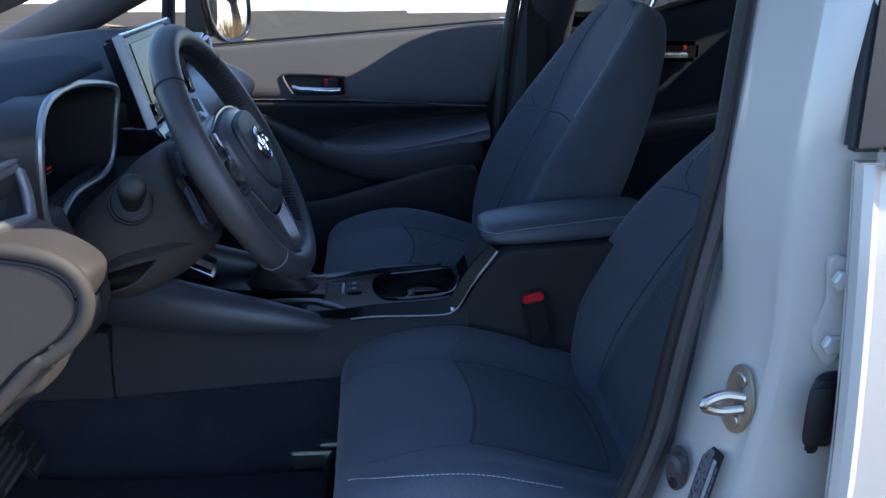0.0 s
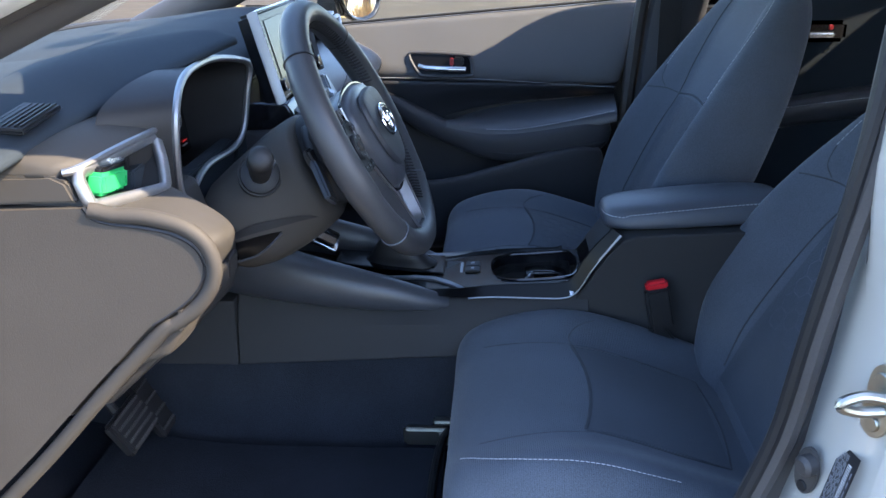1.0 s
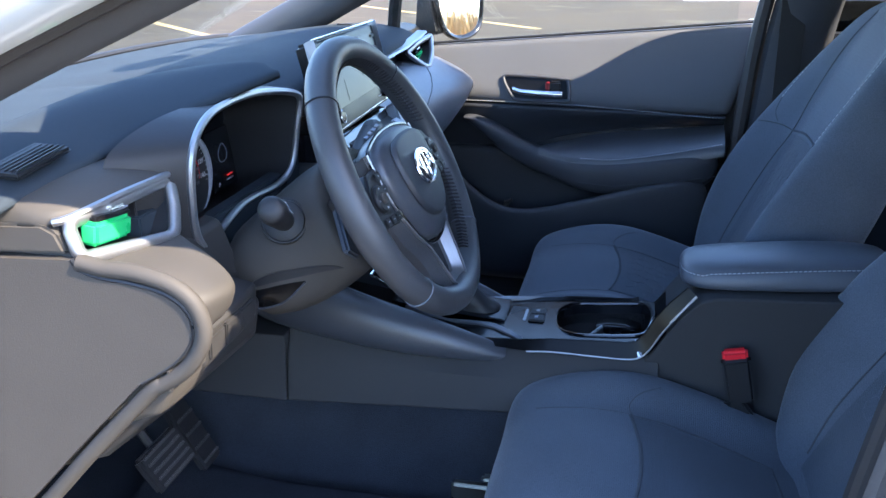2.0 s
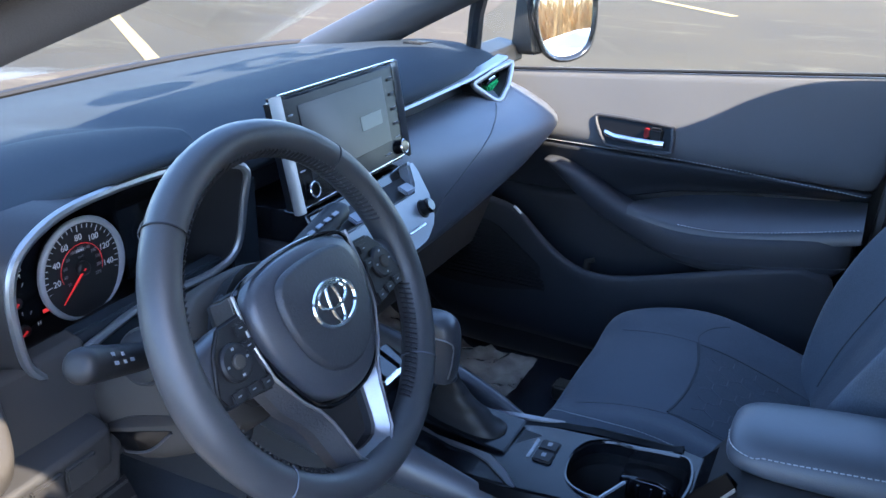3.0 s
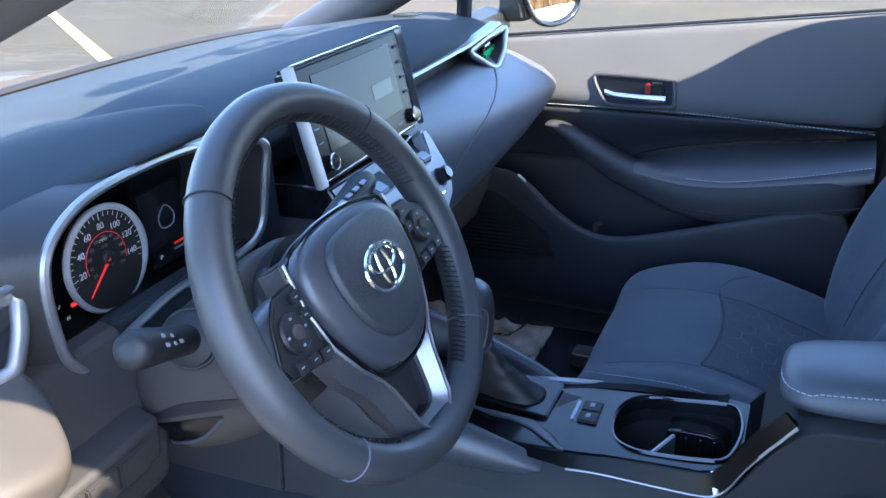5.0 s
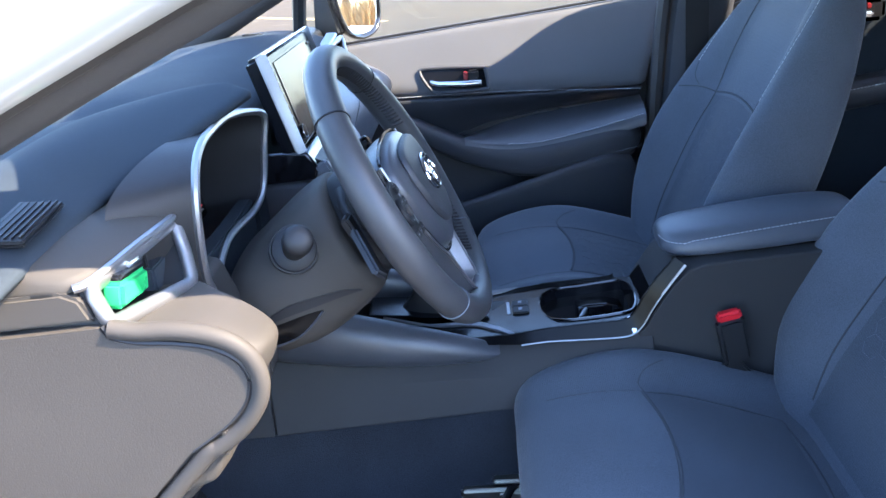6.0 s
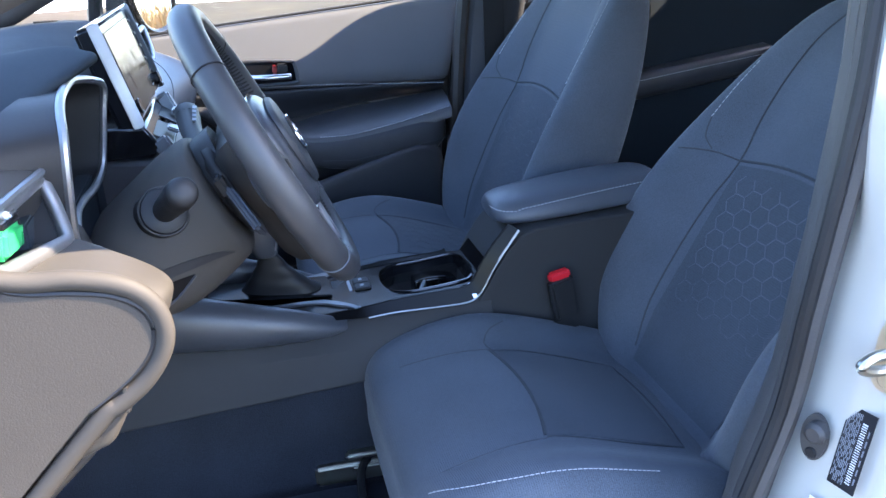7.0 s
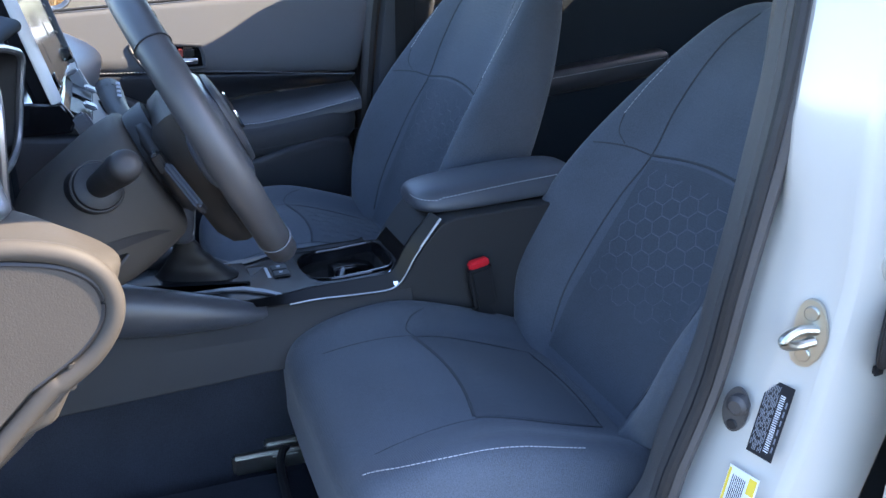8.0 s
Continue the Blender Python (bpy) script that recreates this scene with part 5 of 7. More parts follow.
    part("pad_field", loft([[wheel_at(x * k, y * k, d) for x, y in field] for k, d in ((1.06, 0.0070), (1.03, 0.0125), (0.985, 0.0165), (0.95, 0.0175), (0.6, 0.0200), (0.3, 0.0205), (0.05, 0.0205))]), GRAINED, thing, "grained raised field of the pad", subsurf=2)
    part("pad_seam", tube(curve([wheel_at(x * 0.985, y * 0.985, -0.006) for x, y in pts], 4, True), 0.0022, 6, True), PIANO, thing, "gloss black line round the pad")
    # round badge: two chrome ovals inside a chrome ring
    b = lambda x, y, d=0.0225: wheel_at(x - 0.002, y + 0.002, d)
    oval = lambda cx, cy, rx, ry: [b(cx + rx * math.cos(q), cy + ry * math.sin(q)) for q in (2 * math.pi * k / 36 for k in range(36))]
    badge = part("badge", tube(oval(0, 0, 0.0300, 0.0205), 0.0022, 6, True, 1.0, WOUT), CHROME, thing, "chrome oval badge")
    part("badge_oval", tube(oval(0, 0.0065, 0.0205, 0.0105), 0.0018, 6, True, 1.0, WOUT), CHROME, badge)
    part("badge_oval", tube(oval(0, -0.0005, 0.0078, 0.0185), 0.0018, 6, True, 1.0, WOUT), CHROME, badge)
    # side spokes with button pods
    for s in (-1, 1):
        spoke = [(s * 0.070, 0.040), (s * 0.125, 0.030), (s * 0.158, 0.022), (s * 0.160, -0.022), (s * 0.128, -0.036), (s * 0.066, -0.034)]
        part("spoke", loft([[wheel_at(x * kx, y * k, d) for x, y in spoke] for k, kx, d in ((0.9, 1.0, -0.040), (1.0, 1.0, -0.022), (0.92, 1.0, -0.010), (0.6, 0.98, -0.006))]), LEATHER, thing, subsurf=2)
        podp = [(s * 0.086, 0.036), (s * 0.116, 0.035), (s * 0.132, 0.018), (s * 0.146, -0.014), (s * 0.140, -0.026), (s * 0.084, -0.035), (s * 0.090, -0.006)]
        pod = part("button_pod", slab([wheel_at(x, y, -0.008) for x, y in podp], WOUT * 0.005, 0.003, 3), DARK, thing, "black button pod")
        part("ring_button", disc(wheel_at(s * 0.1155, 0.003, -0.003), WOUT, 0.0165, 0.005, 28, 0.002, 1.0, WUP), DARK, pod)
        part("centre_button", disc(wheel_at(s * 0.1155, 0.003, 0.001), WOUT, 0.0065, 0.004, 20, 0.001, 1.0, WUP), HARD, pod)
        for k, (x, y) in enumerate(((0.096, 0.025), (0.0955, 0.009), (0.094, -0.0255), (0.111, -0.0235), (0.128, -0.0215))):
            part("key", slab([wheel_at(s * (x + dx), y + dy, -0.002) for dx, dy in ((-0.007, -0.005), (0.007, -0.005), (0.007, 0.005), (-0.007, 0.005))], WOUT * 0.0025, 0.001), DARK, pod)
            part("key_mark", slab([wheel_at(s * (x + dx), y + dy, 0.0006) for dx, dy in ((-0.002, -0.0006), (0.002, -0.0006), (0.002, 0.0006), (-0.002, 0.0006))], WOUT * 0.0003), INK, pod)
        for dx, dy in ((0, 0.0115), (0, -0.0115), (0.0115, 0), (-0.0115, 0)):
            part("key_mark", slab([wheel_at(s * 0.1155 + dx + ex, 0.003 + dy + ey, 0.0021) for ex, ey in ((-0.0015, -0.001), (0.0015, -0.001), (0.0015, 0.001), (-0.0015, 0.001))], WOUT * 0.0003), INK, pod)
    # silver V that frames the lower spoke
    half = [(0.086, 0.050), (0.0885, 0.010), (0.082, -0.029), (0.064, -0.061), (0.048, -0.081), (0.041, -0.095), (0.0335, -0.122), (0.029, -0.138), (0.020, -0.1475), (0.008, -0.150)]
    sunk = [(0.0845, 0.048), (0.0865, 0.010), (0.079, -0.028), (0.059, -0.058), (0.038, -0.078), (0.029, -0.093), (0.0245, -0.120), (0.0215, -0.131), (0.015, -0.1375), (0.006, -0.1390)]
    outer = [(-x, y) for x, y in half] + half[::-1]
    inner = [(-x, y) for x, y in sunk] + sunk[::-1]
    flank = [(x + math.copysign(0.012 * min(1.0, max(0.0, -y / 0.05)), x), y - 0.003) for x, y in outer]
    part("lower_spoke_trim", loft([[wheel_at(*o, -0.010), wheel_at(*o, -0.004), wheel_at(*n, -0.017), wheel_at(*n, -0.022)] for o, n in zip(outer, inner)]), SATIN, thing, "satin silver lower spoke trim", bevel=0.0012)
    part("spoke_line", tube([wheel_at(*o, -0.0042) for o in outer], 0.0017, 6), SATIN, thing, "thin silver line round the lower spoke")
    part("spoke_body", loft([[wheel_at(*o, -0.0065), wheel_at(*f, -0.020), wheel_at(*f, -0.034), wheel_at(*n, -0.034), wheel_at(*n, -0.0215), wheel_at(*o, -0.0105)] for o, n, f in zip(outer, inner, flank)]), GRAINED, thing, "grained leather flank of the lower spoke")
    part("lower_foot", slab([wheel_at(x, y, -0.020) for x, y in ((-0.031, -0.146), (0.031, -0.146), (0.034, -0.160), (-0.034, -0.160))], WOUT * 0.016, 0.005, 3), LEATHER, thing)
    part("lower_spoke", slab([wheel_at(x, y, -0.046) for x, y in ((-0.062, -0.05), (0.062, -0.05), (0.024, -0.135), (-0.024, -0.135))], WOUT * 0.012, 0.004), DARK, thing)
    rear = [(0.074, 0.048), (0.082, 0.010), (0.076, -0.028), (0.060, -0.058), (0.044, -0.080), (0.036, -0.105), (0.028, -0.132), (0.0, -0.138)]
    rear = [(-x, y) for x, y in rear] + rear[-2::-1]
    part("rear_shell", loft([[wheel_at(x * k, (y + 0.02) * k - 0.02, d) for x, y in rear] for k, d in ((1.0, -0.030), (1.0, -0.042), (0.94, -0.056), (0.78, -0.066), (0.5, -0.070))]), HARD_SHADED, thing, "grey plastic shell behind the wheel's hub", smooth=50)
    part("hub_back", loft([[wheel_at(k * math.cos(q), k * math.sin(q), d) for q in (2 * math.pi * i / 20 for i in range(20))] for k, d in ((0.060, -0.06), (0.058, -0.075), (0.055, -0.085))]), DARK, thing)



steering_wheel()


def column():
    thing = blank("steering_column", "grey plastic steering column cover with two control stalks", "steering column", HUB - WOUT * 0.2)
    def col(x, y, d):
        return wheel_at(x, y, -d)
    def ring(d, xl, xr, top, bot):
        q = [(xl * 0.75, top * 0.8), (xl * 0.4, top), (xr * 0.4, top), (xr * 0.75, top * 0.8), (xr, top * 0.25), (xr, bot * 0.4), (xr * 0.8, bot * 0.85), (xr * 0.35, bot), (xl * 0.35, bot), (xl * 0.8, bot * 0.88), (xl, bot * 0.5), (xl * 1.0, top * 0.2)]
        return [col(x, y, d) for x, y in q]
    cover = part("cover", loft([ring(*r) for r in ((0.084, -0.080, 0.078, 0.058, -0.078), (0.090, -0.086, 0.082, 0.062, -0.084), (0.12, -0.087, 0.086, 0.060, -0.092), (0.15, -0.094, 0.092, 0.054, -0.098), (0.185, -0.102, 0.10, 0.044, -0.100), (0.26, -0.108, 0.12, 0.03, -0.088))]), HARD, thing, "grained plastic column cover", subsurf=1)
    part("cover_front", loft([ring(*r) for r in ((0.056, -0.062, 0.062, 0.046, -0.060), (0.064, -0.072, 0.070, 0.052, -0.070), (0.086, -0.078, 0.076, 0.055, -0.075))]), DARK, thing, subsurf=1)
    # dark crescents laid low on the cover as shade of its fold and finger recess
    face = skin_of(cover)
    def crescent(name, upper, lower, mat, label):
        top, low = (curve([(x, -0.8, z) for x, z in pts], 6) for pts in (upper, lower))
        rows = [[settle(face, a.lerp(b, k / 4), Vector((0, 1, 0)), 0.0012) for k in range(5)] for a, b in zip(top, low)]
        part(name, sheet(lambda u, v: rows[round(u * (len(rows) - 1))][round(v * 4)], len(rows) - 1, 4, (0, 0.004, 0)), mat, thing, label)
        return [row[-1] for row in rows]
    crescent("cover_fold_shade", [(-0.200, 0.728), (-0.168, 0.745), (-0.138, 0.751), (-0.104, 0.755), (-0.083, 0.7515)], [(-0.200, 0.722), (-0.168, 0.733), (-0.138, 0.740), (-0.104, 0.747), (-0.083, 0.7505)], DARK, "dark sheet as shade in the cover's fold")
    low = crescent("recess_shade", [(-0.205, 0.716), (-0.177, 0.725), (-0.150, 0.732), (-0.128, 0.735)], [(-0.205, 0.693), (-0.180, 0.696), (-0.153, 0.708), (-0.128, 0.733)], GLOSS, "dark sheet as shade in the finger recess")
    part("recess_lip", tube(low, 0.0016, 6), LEATHER, thing, "smooth lip of the recess")
    # left stalk on a round boss
    base, way = Vector((-0.148, -0.433, 0.811)), Vector((0.029, -0.093, 0.045)).normalized()
    boss = part("stalk_boss", tube([base - way * 0.05, base - way * 0.012, base, base + way * 0.003], [0.029, 0.027, 0.024, 0.017], 28), DARK, thing, "round black stalk boss")
    part("boss_ring", tube([base - way * 0.006 + (way.orthogonal().normalized() * math.cos(q) + way.cross(way.orthogonal().normalized()) * math.sin(q)) * 0.0255 for q in (2 * math.pi * k / 32 for k in range(32))], 0.0022, 6, True), HARD_SHADED, boss)
    stalk = part("stalk", tube([base - way * 0.01, base + way * 0.04, base + way * 0.075], [0.0125, 0.0140, 0.0150], 16), DARK, thing, "black light and indicator stalk")
    part("stalk_end", tube([base + way * 0.072, base + way * 0.076, base + way * 0.098, base + way * 0.104, base + way * 0.108, base + way * 0.1095], [0.0152, 0.0156, 0.0154, 0.0146, 0.0115, 0.005], 24), DARK, stalk, smooth=70)
    over = (Vector((0.80, -0.10, 0.60)) - way * Vector((0.80, -0.10, 0.60)).dot(way)).normalized()
    along = over.cross(way).normalized()
    for d, w, long in ((0.050, 0.005, 0.006), (0.062, 0.006, 0.004), (0.062, -0.001, 0.004), (0.076, 0.006, 0.006), (0.077, -0.002, 0.005)):
        out = over * (0.0152 - 6.0 * w * w)
        part("stalk_mark", slab([base + way * (d + a * long / 2) + along * (w + b * 0.0016) + out for a, b in ((-1, -1), (1, -1), (1, 1), (-1, 1))], over * 0.0006), INK, stalk)
    # right stalk
    base = col(0.066, 0.030, 0.090)
    stalk = part("stalk", tube(curve([base, base + Vector((-0.01, 0.06, 0.010)), base + Vector((-0.015, 0.115, 0.018))], 6), [0.012 + 0.004 * k / 12 for k in range(13)], 12, flat=0.8), DARK, thing, "black wiper stalk with pale symbols")
    part("stalk_end", tube([base + Vector((-0.015, 0.113, 0.018)), base + Vector((-0.017, 0.135, 0.022)), base + Vector((-0.018, 0.146, 0.023))], [0.0155, 0.016, 0.011], 14, flat=0.8), DARK, stalk)
    for k in range(4):
        part("stalk_mark", box(base + Vector((-0.005, 0.066 + 0.016 * k, 0.0235 + 0.0022 * k)), (0.005, 0.009, 0.0015), 0, (9, 14, 0)), INK, stalk)
    # shift paddle behind the left spoke
    a, b = wheel_at(-0.090, 0.006, -0.061), wheel_at(-0.132, -0.039, -0.053)
    across = (b - a).cross(WOUT).normalized() * 0.011
    part("paddle", slab([a - across, a + across, b + across * 1.1, b - across * 1.1], -WOUT * 0.009, 0.003, 3), TRIM, thing, "black plastic shift paddle")
    part("paddle_arm", slab([wheel_at(-0.03, 0.02, -0.066), wheel_at(-0.088, 0.024, -0.066), wheel_at(-0.088, 0.0, -0.066), wheel_at(-0.03, -0.02, -0.066)], -WOUT * 0.01, 0.003), DARK, thing)


column()


# ---- console between the seats ----
def carve(ob, cutter):
    """Cuts a bmesh out of an object for good."""
    me = bpy.data.meshes.new("cutter")
    bmesh.ops.recalc_face_normals(cutter, faces=cutter.faces)
    cutter.to_mesh(me)
    cutter.free()
    tool = new("cutter", me)
    for old in list(ob.modifiers):
        ob.modifiers.remove(old)
    cut = ob.modifiers.new("cut", "BOOLEAN")
    cut.operation, cut.object, cut.solver = "DIFFERENCE", tool, "EXACT"
    bpy.context.view_layer.update()
    done = bpy.data.meshes.new_from_object(ob.evaluated_get(bpy.context.evaluated_depsgraph_get()))
    ob.modifiers.remove(cut)
    ob.data = done
    ob.data.shade_smooth()
    ob.data.set_sharp_from_angle(angle=radians(35))
    bpy.data.objects.remove(tool)
    edge = ob.modifiers.new("edge", "BEVEL")
    edge.width, edge.segments, edge.limit_method, edge.angle_limit = 0.0025, 2, "ANGLE", radians(40)


def console():
    thing = blank("center_console", "black centre console with gloss trim, shifter and armrest", "center console", (0.1, -0.01, 0.3))
    def top_z(x):
        return 0.500 + 0.085 * max(0.0, x + 0.05) + 0.22 * max(0.0, -0.06 - x)

    xs = (-0.30, -0.20, -0.10, 0.0, 0.08, 0.16, 0.24, 0.30)
    base = part("base", loft([[(x, -0.140, 0.402 + 0.06 * x), (x, -0.130, 0.46), (x, -0.094, top_z(x) - 0.014), (x, 0.075, top_z(x) - 0.014), (x, 0.105, 0.46), (x, 0.115, 0.402 + 0.06 * x)] for x in xs]), CONSOLE, thing, bevel=0.006)
    part("base_front", loft([[(x, -0.143, 0.385), (x, -0.13, 0.50), (x, 0.11, 0.50), (x, 0.118, 0.385)] for x in (-0.60, -0.3015)]), CONSOLE, thing, bevel=0.002)
    # swelling knee pads that taper to a point along both sides
    for s, y0 in ((-1, -0.012), (1, -0.012)):
        rows = [(-0.40, 0.10, 0.655, 0.510, 0.06), (-0.30, 0.122, 0.625, 0.497, 0.065), (-0.20, 0.134, 0.594, 0.488, 0.062), (-0.10, 0.134, 0.566, 0.480, 0.055), (-0.02, 0.122, 0.540, 0.474, 0.042), (0.05, 0.102, 0.510, 0.471, 0.025), (0.080, 0.088, 0.492, 0.474, 0.008)]
        part("knee_pad", loft([[(x, y0 + s * (w - d), zt), (x, y0 + s * (w - 0.012), zt - 0.010), (x, y0 + s * w, (zt + zb) / 2), (x, y0 + s * (w - 0.006), zb + 0.004), (x, y0 + s * (w - d), zb)] for x, w, zt, zb, d in rows]), LEATHER, thing, "smooth padded knee rest", subsurf=2)
    # gloss black tray edge with silver rules
    def tray(x, y, d=0.0):
        return Vector((x, -0.013 + y, top_z(x) + d))
    rim = [(-0.14, 0.058), (-0.06, 0.066), (0.05, 0.072), (0.16, 0.078), (0.26, 0.082), (0.295, 0.070)]
    outline = [tray(x, -w) for x, w in rim] + [tray(x, w) for x, w in reversed(rim)]
    cups = curve([(x, -0.006 + y, 0) for x, y in ((0.132, 0.0), (0.142, 0.038), (0.170, 0.056), (0.205, 0.055), (0.245, 0.056), (0.276, 0.050), (0.287, 0.0), (0.276, -0.058), (0.245, -0.068), (0.205, -0.068), (0.170, -0.064), (0.142, -0.044))], 4, True)
    tray_ob = part("tray", loft([[p + Vector((0, 0, d)) for p in outline] for d in (-0.035, 0.0)]), GLOSS_TRAY, thing, "gloss black console tray", bevel=0.005)
    def blade(points, name="silver_blade"):
        """A flat pointed rule: each point gives x, the two edges across, and the height."""
        part(name, loft([[tray(x, a, d), tray(x, (a + b) / 2, d + 0.003), tray(x, b, d), tray(x, b, d - 0.004), tray(x, a, d - 0.004)] for x, a, b, d in points]), SATIN, thing, "satin silver blade")
    blade([(-0.125, -0.004, -0.002, 0.005), (-0.05, -0.016, -0.012, 0.005), (0.005, -0.029, -0.022, 0.006), (0.035, -0.042, -0.028, 0.006), (0.065, -0.064, -0.050, 0.004), (0.085, -0.080, -0.070, 0.001), (0.098, -0.091, -0.087, -0.003)])
    blade([(-0.05, 0.068, 0.070, 0.006), (0.0, 0.069, 0.075, 0.007), (0.04, 0.071, 0.081, 0.007), (0.075, 0.075, 0.083, 0.006), (0.100, 0.081, 0.084, 0.004)])
    # shifter: slot plate, boot, lever, knob
    shifter = part("shift_plate", slab([tray(x, y, 0.004) for x, y in ((-0.15, -0.006), (0.050, -0.020), (0.050, 0.066), (-0.15, 0.066))], (0, 0, 0.004), 0.002), GLOSS_TRAY, thing, "gloss black shift plate")
    foot = [tray(x, y, 0.006) for x, y in ((-0.102, 0.006), (-0.030, -0.006), (0.044, -0.014), (0.046, 0.053), (-0.030, 0.060), (-0.105, 0.060))]
    neck = Vector((-0.047, -0.014, 0.600))
    boot = []
    for k in range(13):
        t = k / 12
        f = (1 - t) ** 1.5
        fold = 0.0032 * math.sin(2.2 * k) * (1 - 0.6 * t)
        ring = []
        for i, p in enumerate(foot):
            q = Vector((neck.x + (p.x - neck.x) * (0.17 + 0.83 * f), neck.y + (p.y - neck.y) * (0.30 + 0.70 * f), p.z + (neck.z - p.z) * t))
            out = Vector((q.x - neck.x, q.y - neck.y, 0))
            ring.append(q + out.normalized() * (fold + 0.0028 * math.sin(1.7 * k + 2.1 * i)))
        boot.append(ring)
    part("boot", loft(boot), DARK, thing, "creased black leather shift boot", subsurf=2)
    knob = [(0.590, 0.013, 0.014, 0.0), (0.600, 0.020, 0.020, -0.001), (0.620, 0.025, 0.023, -0.003), (0.648, 0.030, 0.025, -0.006), (0.672, 0.032, 0.025, -0.009), (0.686, 0.027, 0.021, -0.012), (0.692, 0.014, 0.012, -0.014)]
    head = part("knob", loft([[(-0.048 + dx + rx * math.copysign(abs(math.cos(q)) ** 0.75, math.cos(q)), -0.020 + ry * math.copysign(abs(math.sin(q)) ** 0.75, math.sin(q)), z) for q in (2 * math.pi * k / 16 for k in range(16))] for z, rx, ry, dx in knob]), LEATHER, thing, "black leather shift knob with a silver line", subsurf=2)
    skin = skin_of(head)
    hook = [(-0.082, 0.668), (-0.062, 0.668), (-0.040, 0.666), (-0.030, 0.661), (-0.027, 0.650), (-0.029, 0.625), (-0.033, 0.606)]
    part("knob_line", tube([settle(skin, Vector((p.x, -0.2, p.z)), Vector((0, 1, 0)), 0.0004) for p in curve([(x, 0, z) for x, z in hook], 5)], 0.0013, 5), SATIN, head)
    part("neck_ring", tube([(-0.047 + 0.016 * math.cos(q), -0.017 + 0.016 * math.sin(q), 0.596) for q in (2 * math.pi * k / 20 for k in range(20))], 0.002, 6, True), LEATHER, head)
    part("knob_button", box((-0.074, -0.020, 0.674), (0.010, 0.014, 0.016), 0.003), CHROME, head)
    for k, text in enumerate("PRND"):
        writing("gear_letter", text, 0.009, pose(-0.088 + 0.0125 * k, -0.032 - 0.0028 * k, top_z(-0.088 + 0.0125 * k) + 0.0006, 0, 0, 78), INK_BLUE if k == 0 else INK, thing)
    # parking brake and hold switches behind a sunk grip
    part("switch_well", slab([tray(x, y, 0.0012) for x, y in ((0.052, -0.012), (0.118, -0.022), (0.118, 0.034), (0.054, 0.050))], (0, 0, 0.002), 0.0015), DARK, thing, "sunk black switch surround")
    part("pull_grip", slab([tray(x, y, 0.0035) for x, y in ((0.079, -0.014), (0.084, -0.015), (0.084, 0.030), (0.079, 0.032))], (0, 0, 0.0025), 0.001), SATIN, thing, "satin grip edge")
    for a, b in ((-0.018, 0.006), (0.0075, 0.031)):
        part("brake_switch", slab([tray(x, y, 0.003) for x, y in ((0.088, a), (0.115, a - 0.003), (0.115, b - 0.003), (0.088, b))], (0, 0, 0.005), 0.002, 3), DARK, thing)
        part("switch_mark", slab([tray(x, (a + b) / 2 + y, 0.0082) for x, y in ((0.098, -0.004), (0.104, -0.004), (0.104, 0.004), (0.098, 0.004))], (0, 0, 0.0003)), INK, thing)
    # cup holder: one waisted well with a chrome divider
    for target in (base, tray_ob):
        carve(target, loft([[Vector((p.x, p.y, z)) for p in cups] for z in (0.435, 0.60)]))
    part("cup_floor", slab([Vector((p.x, p.y, 0.4375)) for p in cups], (0, 0, 0.002)), DARK, thing)
    part("cup_lip", tube([Vector((p.x, p.y, top_z(p.x) + 0.001)) for p in cups], 0.0028, 6, True), PIANO, thing, "gloss black cup holder lip")
    part("cup_divider", slab([(0.186, -0.064, 0.470), (0.206, -0.010, 0.470), (0.206, -0.010, 0.512), (0.186, -0.064, 0.516)], (0.005, -0.002, 0), 0.0015), SATIN, thing, "satin silver cup divider")
    part("cup_bridge", loft([[(x, 0.052, z), (x, 0.012, z + 0.004), (x, 0.008, z - 0.006), (x, 0.008, 0.440), (x, 0.052, 0.440)] for x, z in ((0.196, 0.496), (0.215, 0.500), (0.245, 0.500), (0.272, 0.492))]), PIANO, thing, "gloss black ribbed bridge between the cups", bevel=0.003)
    for k in range(4):
        part("bridge_rib", tube([(0.205 + 0.017 * k, 0.006, 0.450), (0.205 + 0.017 * k, 0.006, 0.498)], 0.002, 6), PIANO, thing)
    # two seat heater switches in a chrome frame ahead of the lever
    part("heater_frame", slab([(-0.195, 0.002, 0.561), (-0.195, 0.084, 0.561), (-0.150, 0.084, 0.538), (-0.150, 0.002, 0.538)], (0.003, 0, 0.006), 0.002), CHROME, thing, "chrome switch frame")
    for y in (0.023, 0.063):
        part("heater_switch", slab([(-0.190, y - 0.017, 0.5645), (-0.190, y + 0.017, 0.5645), (-0.153, y + 0.017, 0.546), (-0.153, y - 0.017, 0.546)], (0.003, 0, 0.0065), 0.002), PIANO, thing)
    # gloss band under the tray's edge that turns up into an upright below the armrest, with a silver line along it
    line = [(-0.06, 0.503), (0.0, 0.502), (0.03, 0.501), (0.097, 0.503), (0.14, 0.506), (0.20, 0.505), (0.25, 0.505), (0.270, 0.510), (0.284, 0.524), (0.300, 0.553), (0.322, 0.585), (0.346, 0.617)]
    crest = [(-0.06, 0.506), (0.0, 0.506), (0.03, 0.508), (0.097, 0.518), (0.14, 0.523), (0.20, 0.526), (0.250, 0.528), (0.264, 0.532), (0.274, 0.543), (0.287, 0.568), (0.307, 0.597), (0.333, 0.626)]
    def inset(x):
        return 0.18 * max(0.0, 0.095 - x)
    for s in (-1, 1):
        y0, y1, last = -0.110, -0.101, 12
        if s > 0:
            y0, y1, last = 0.077, 0.068, 8
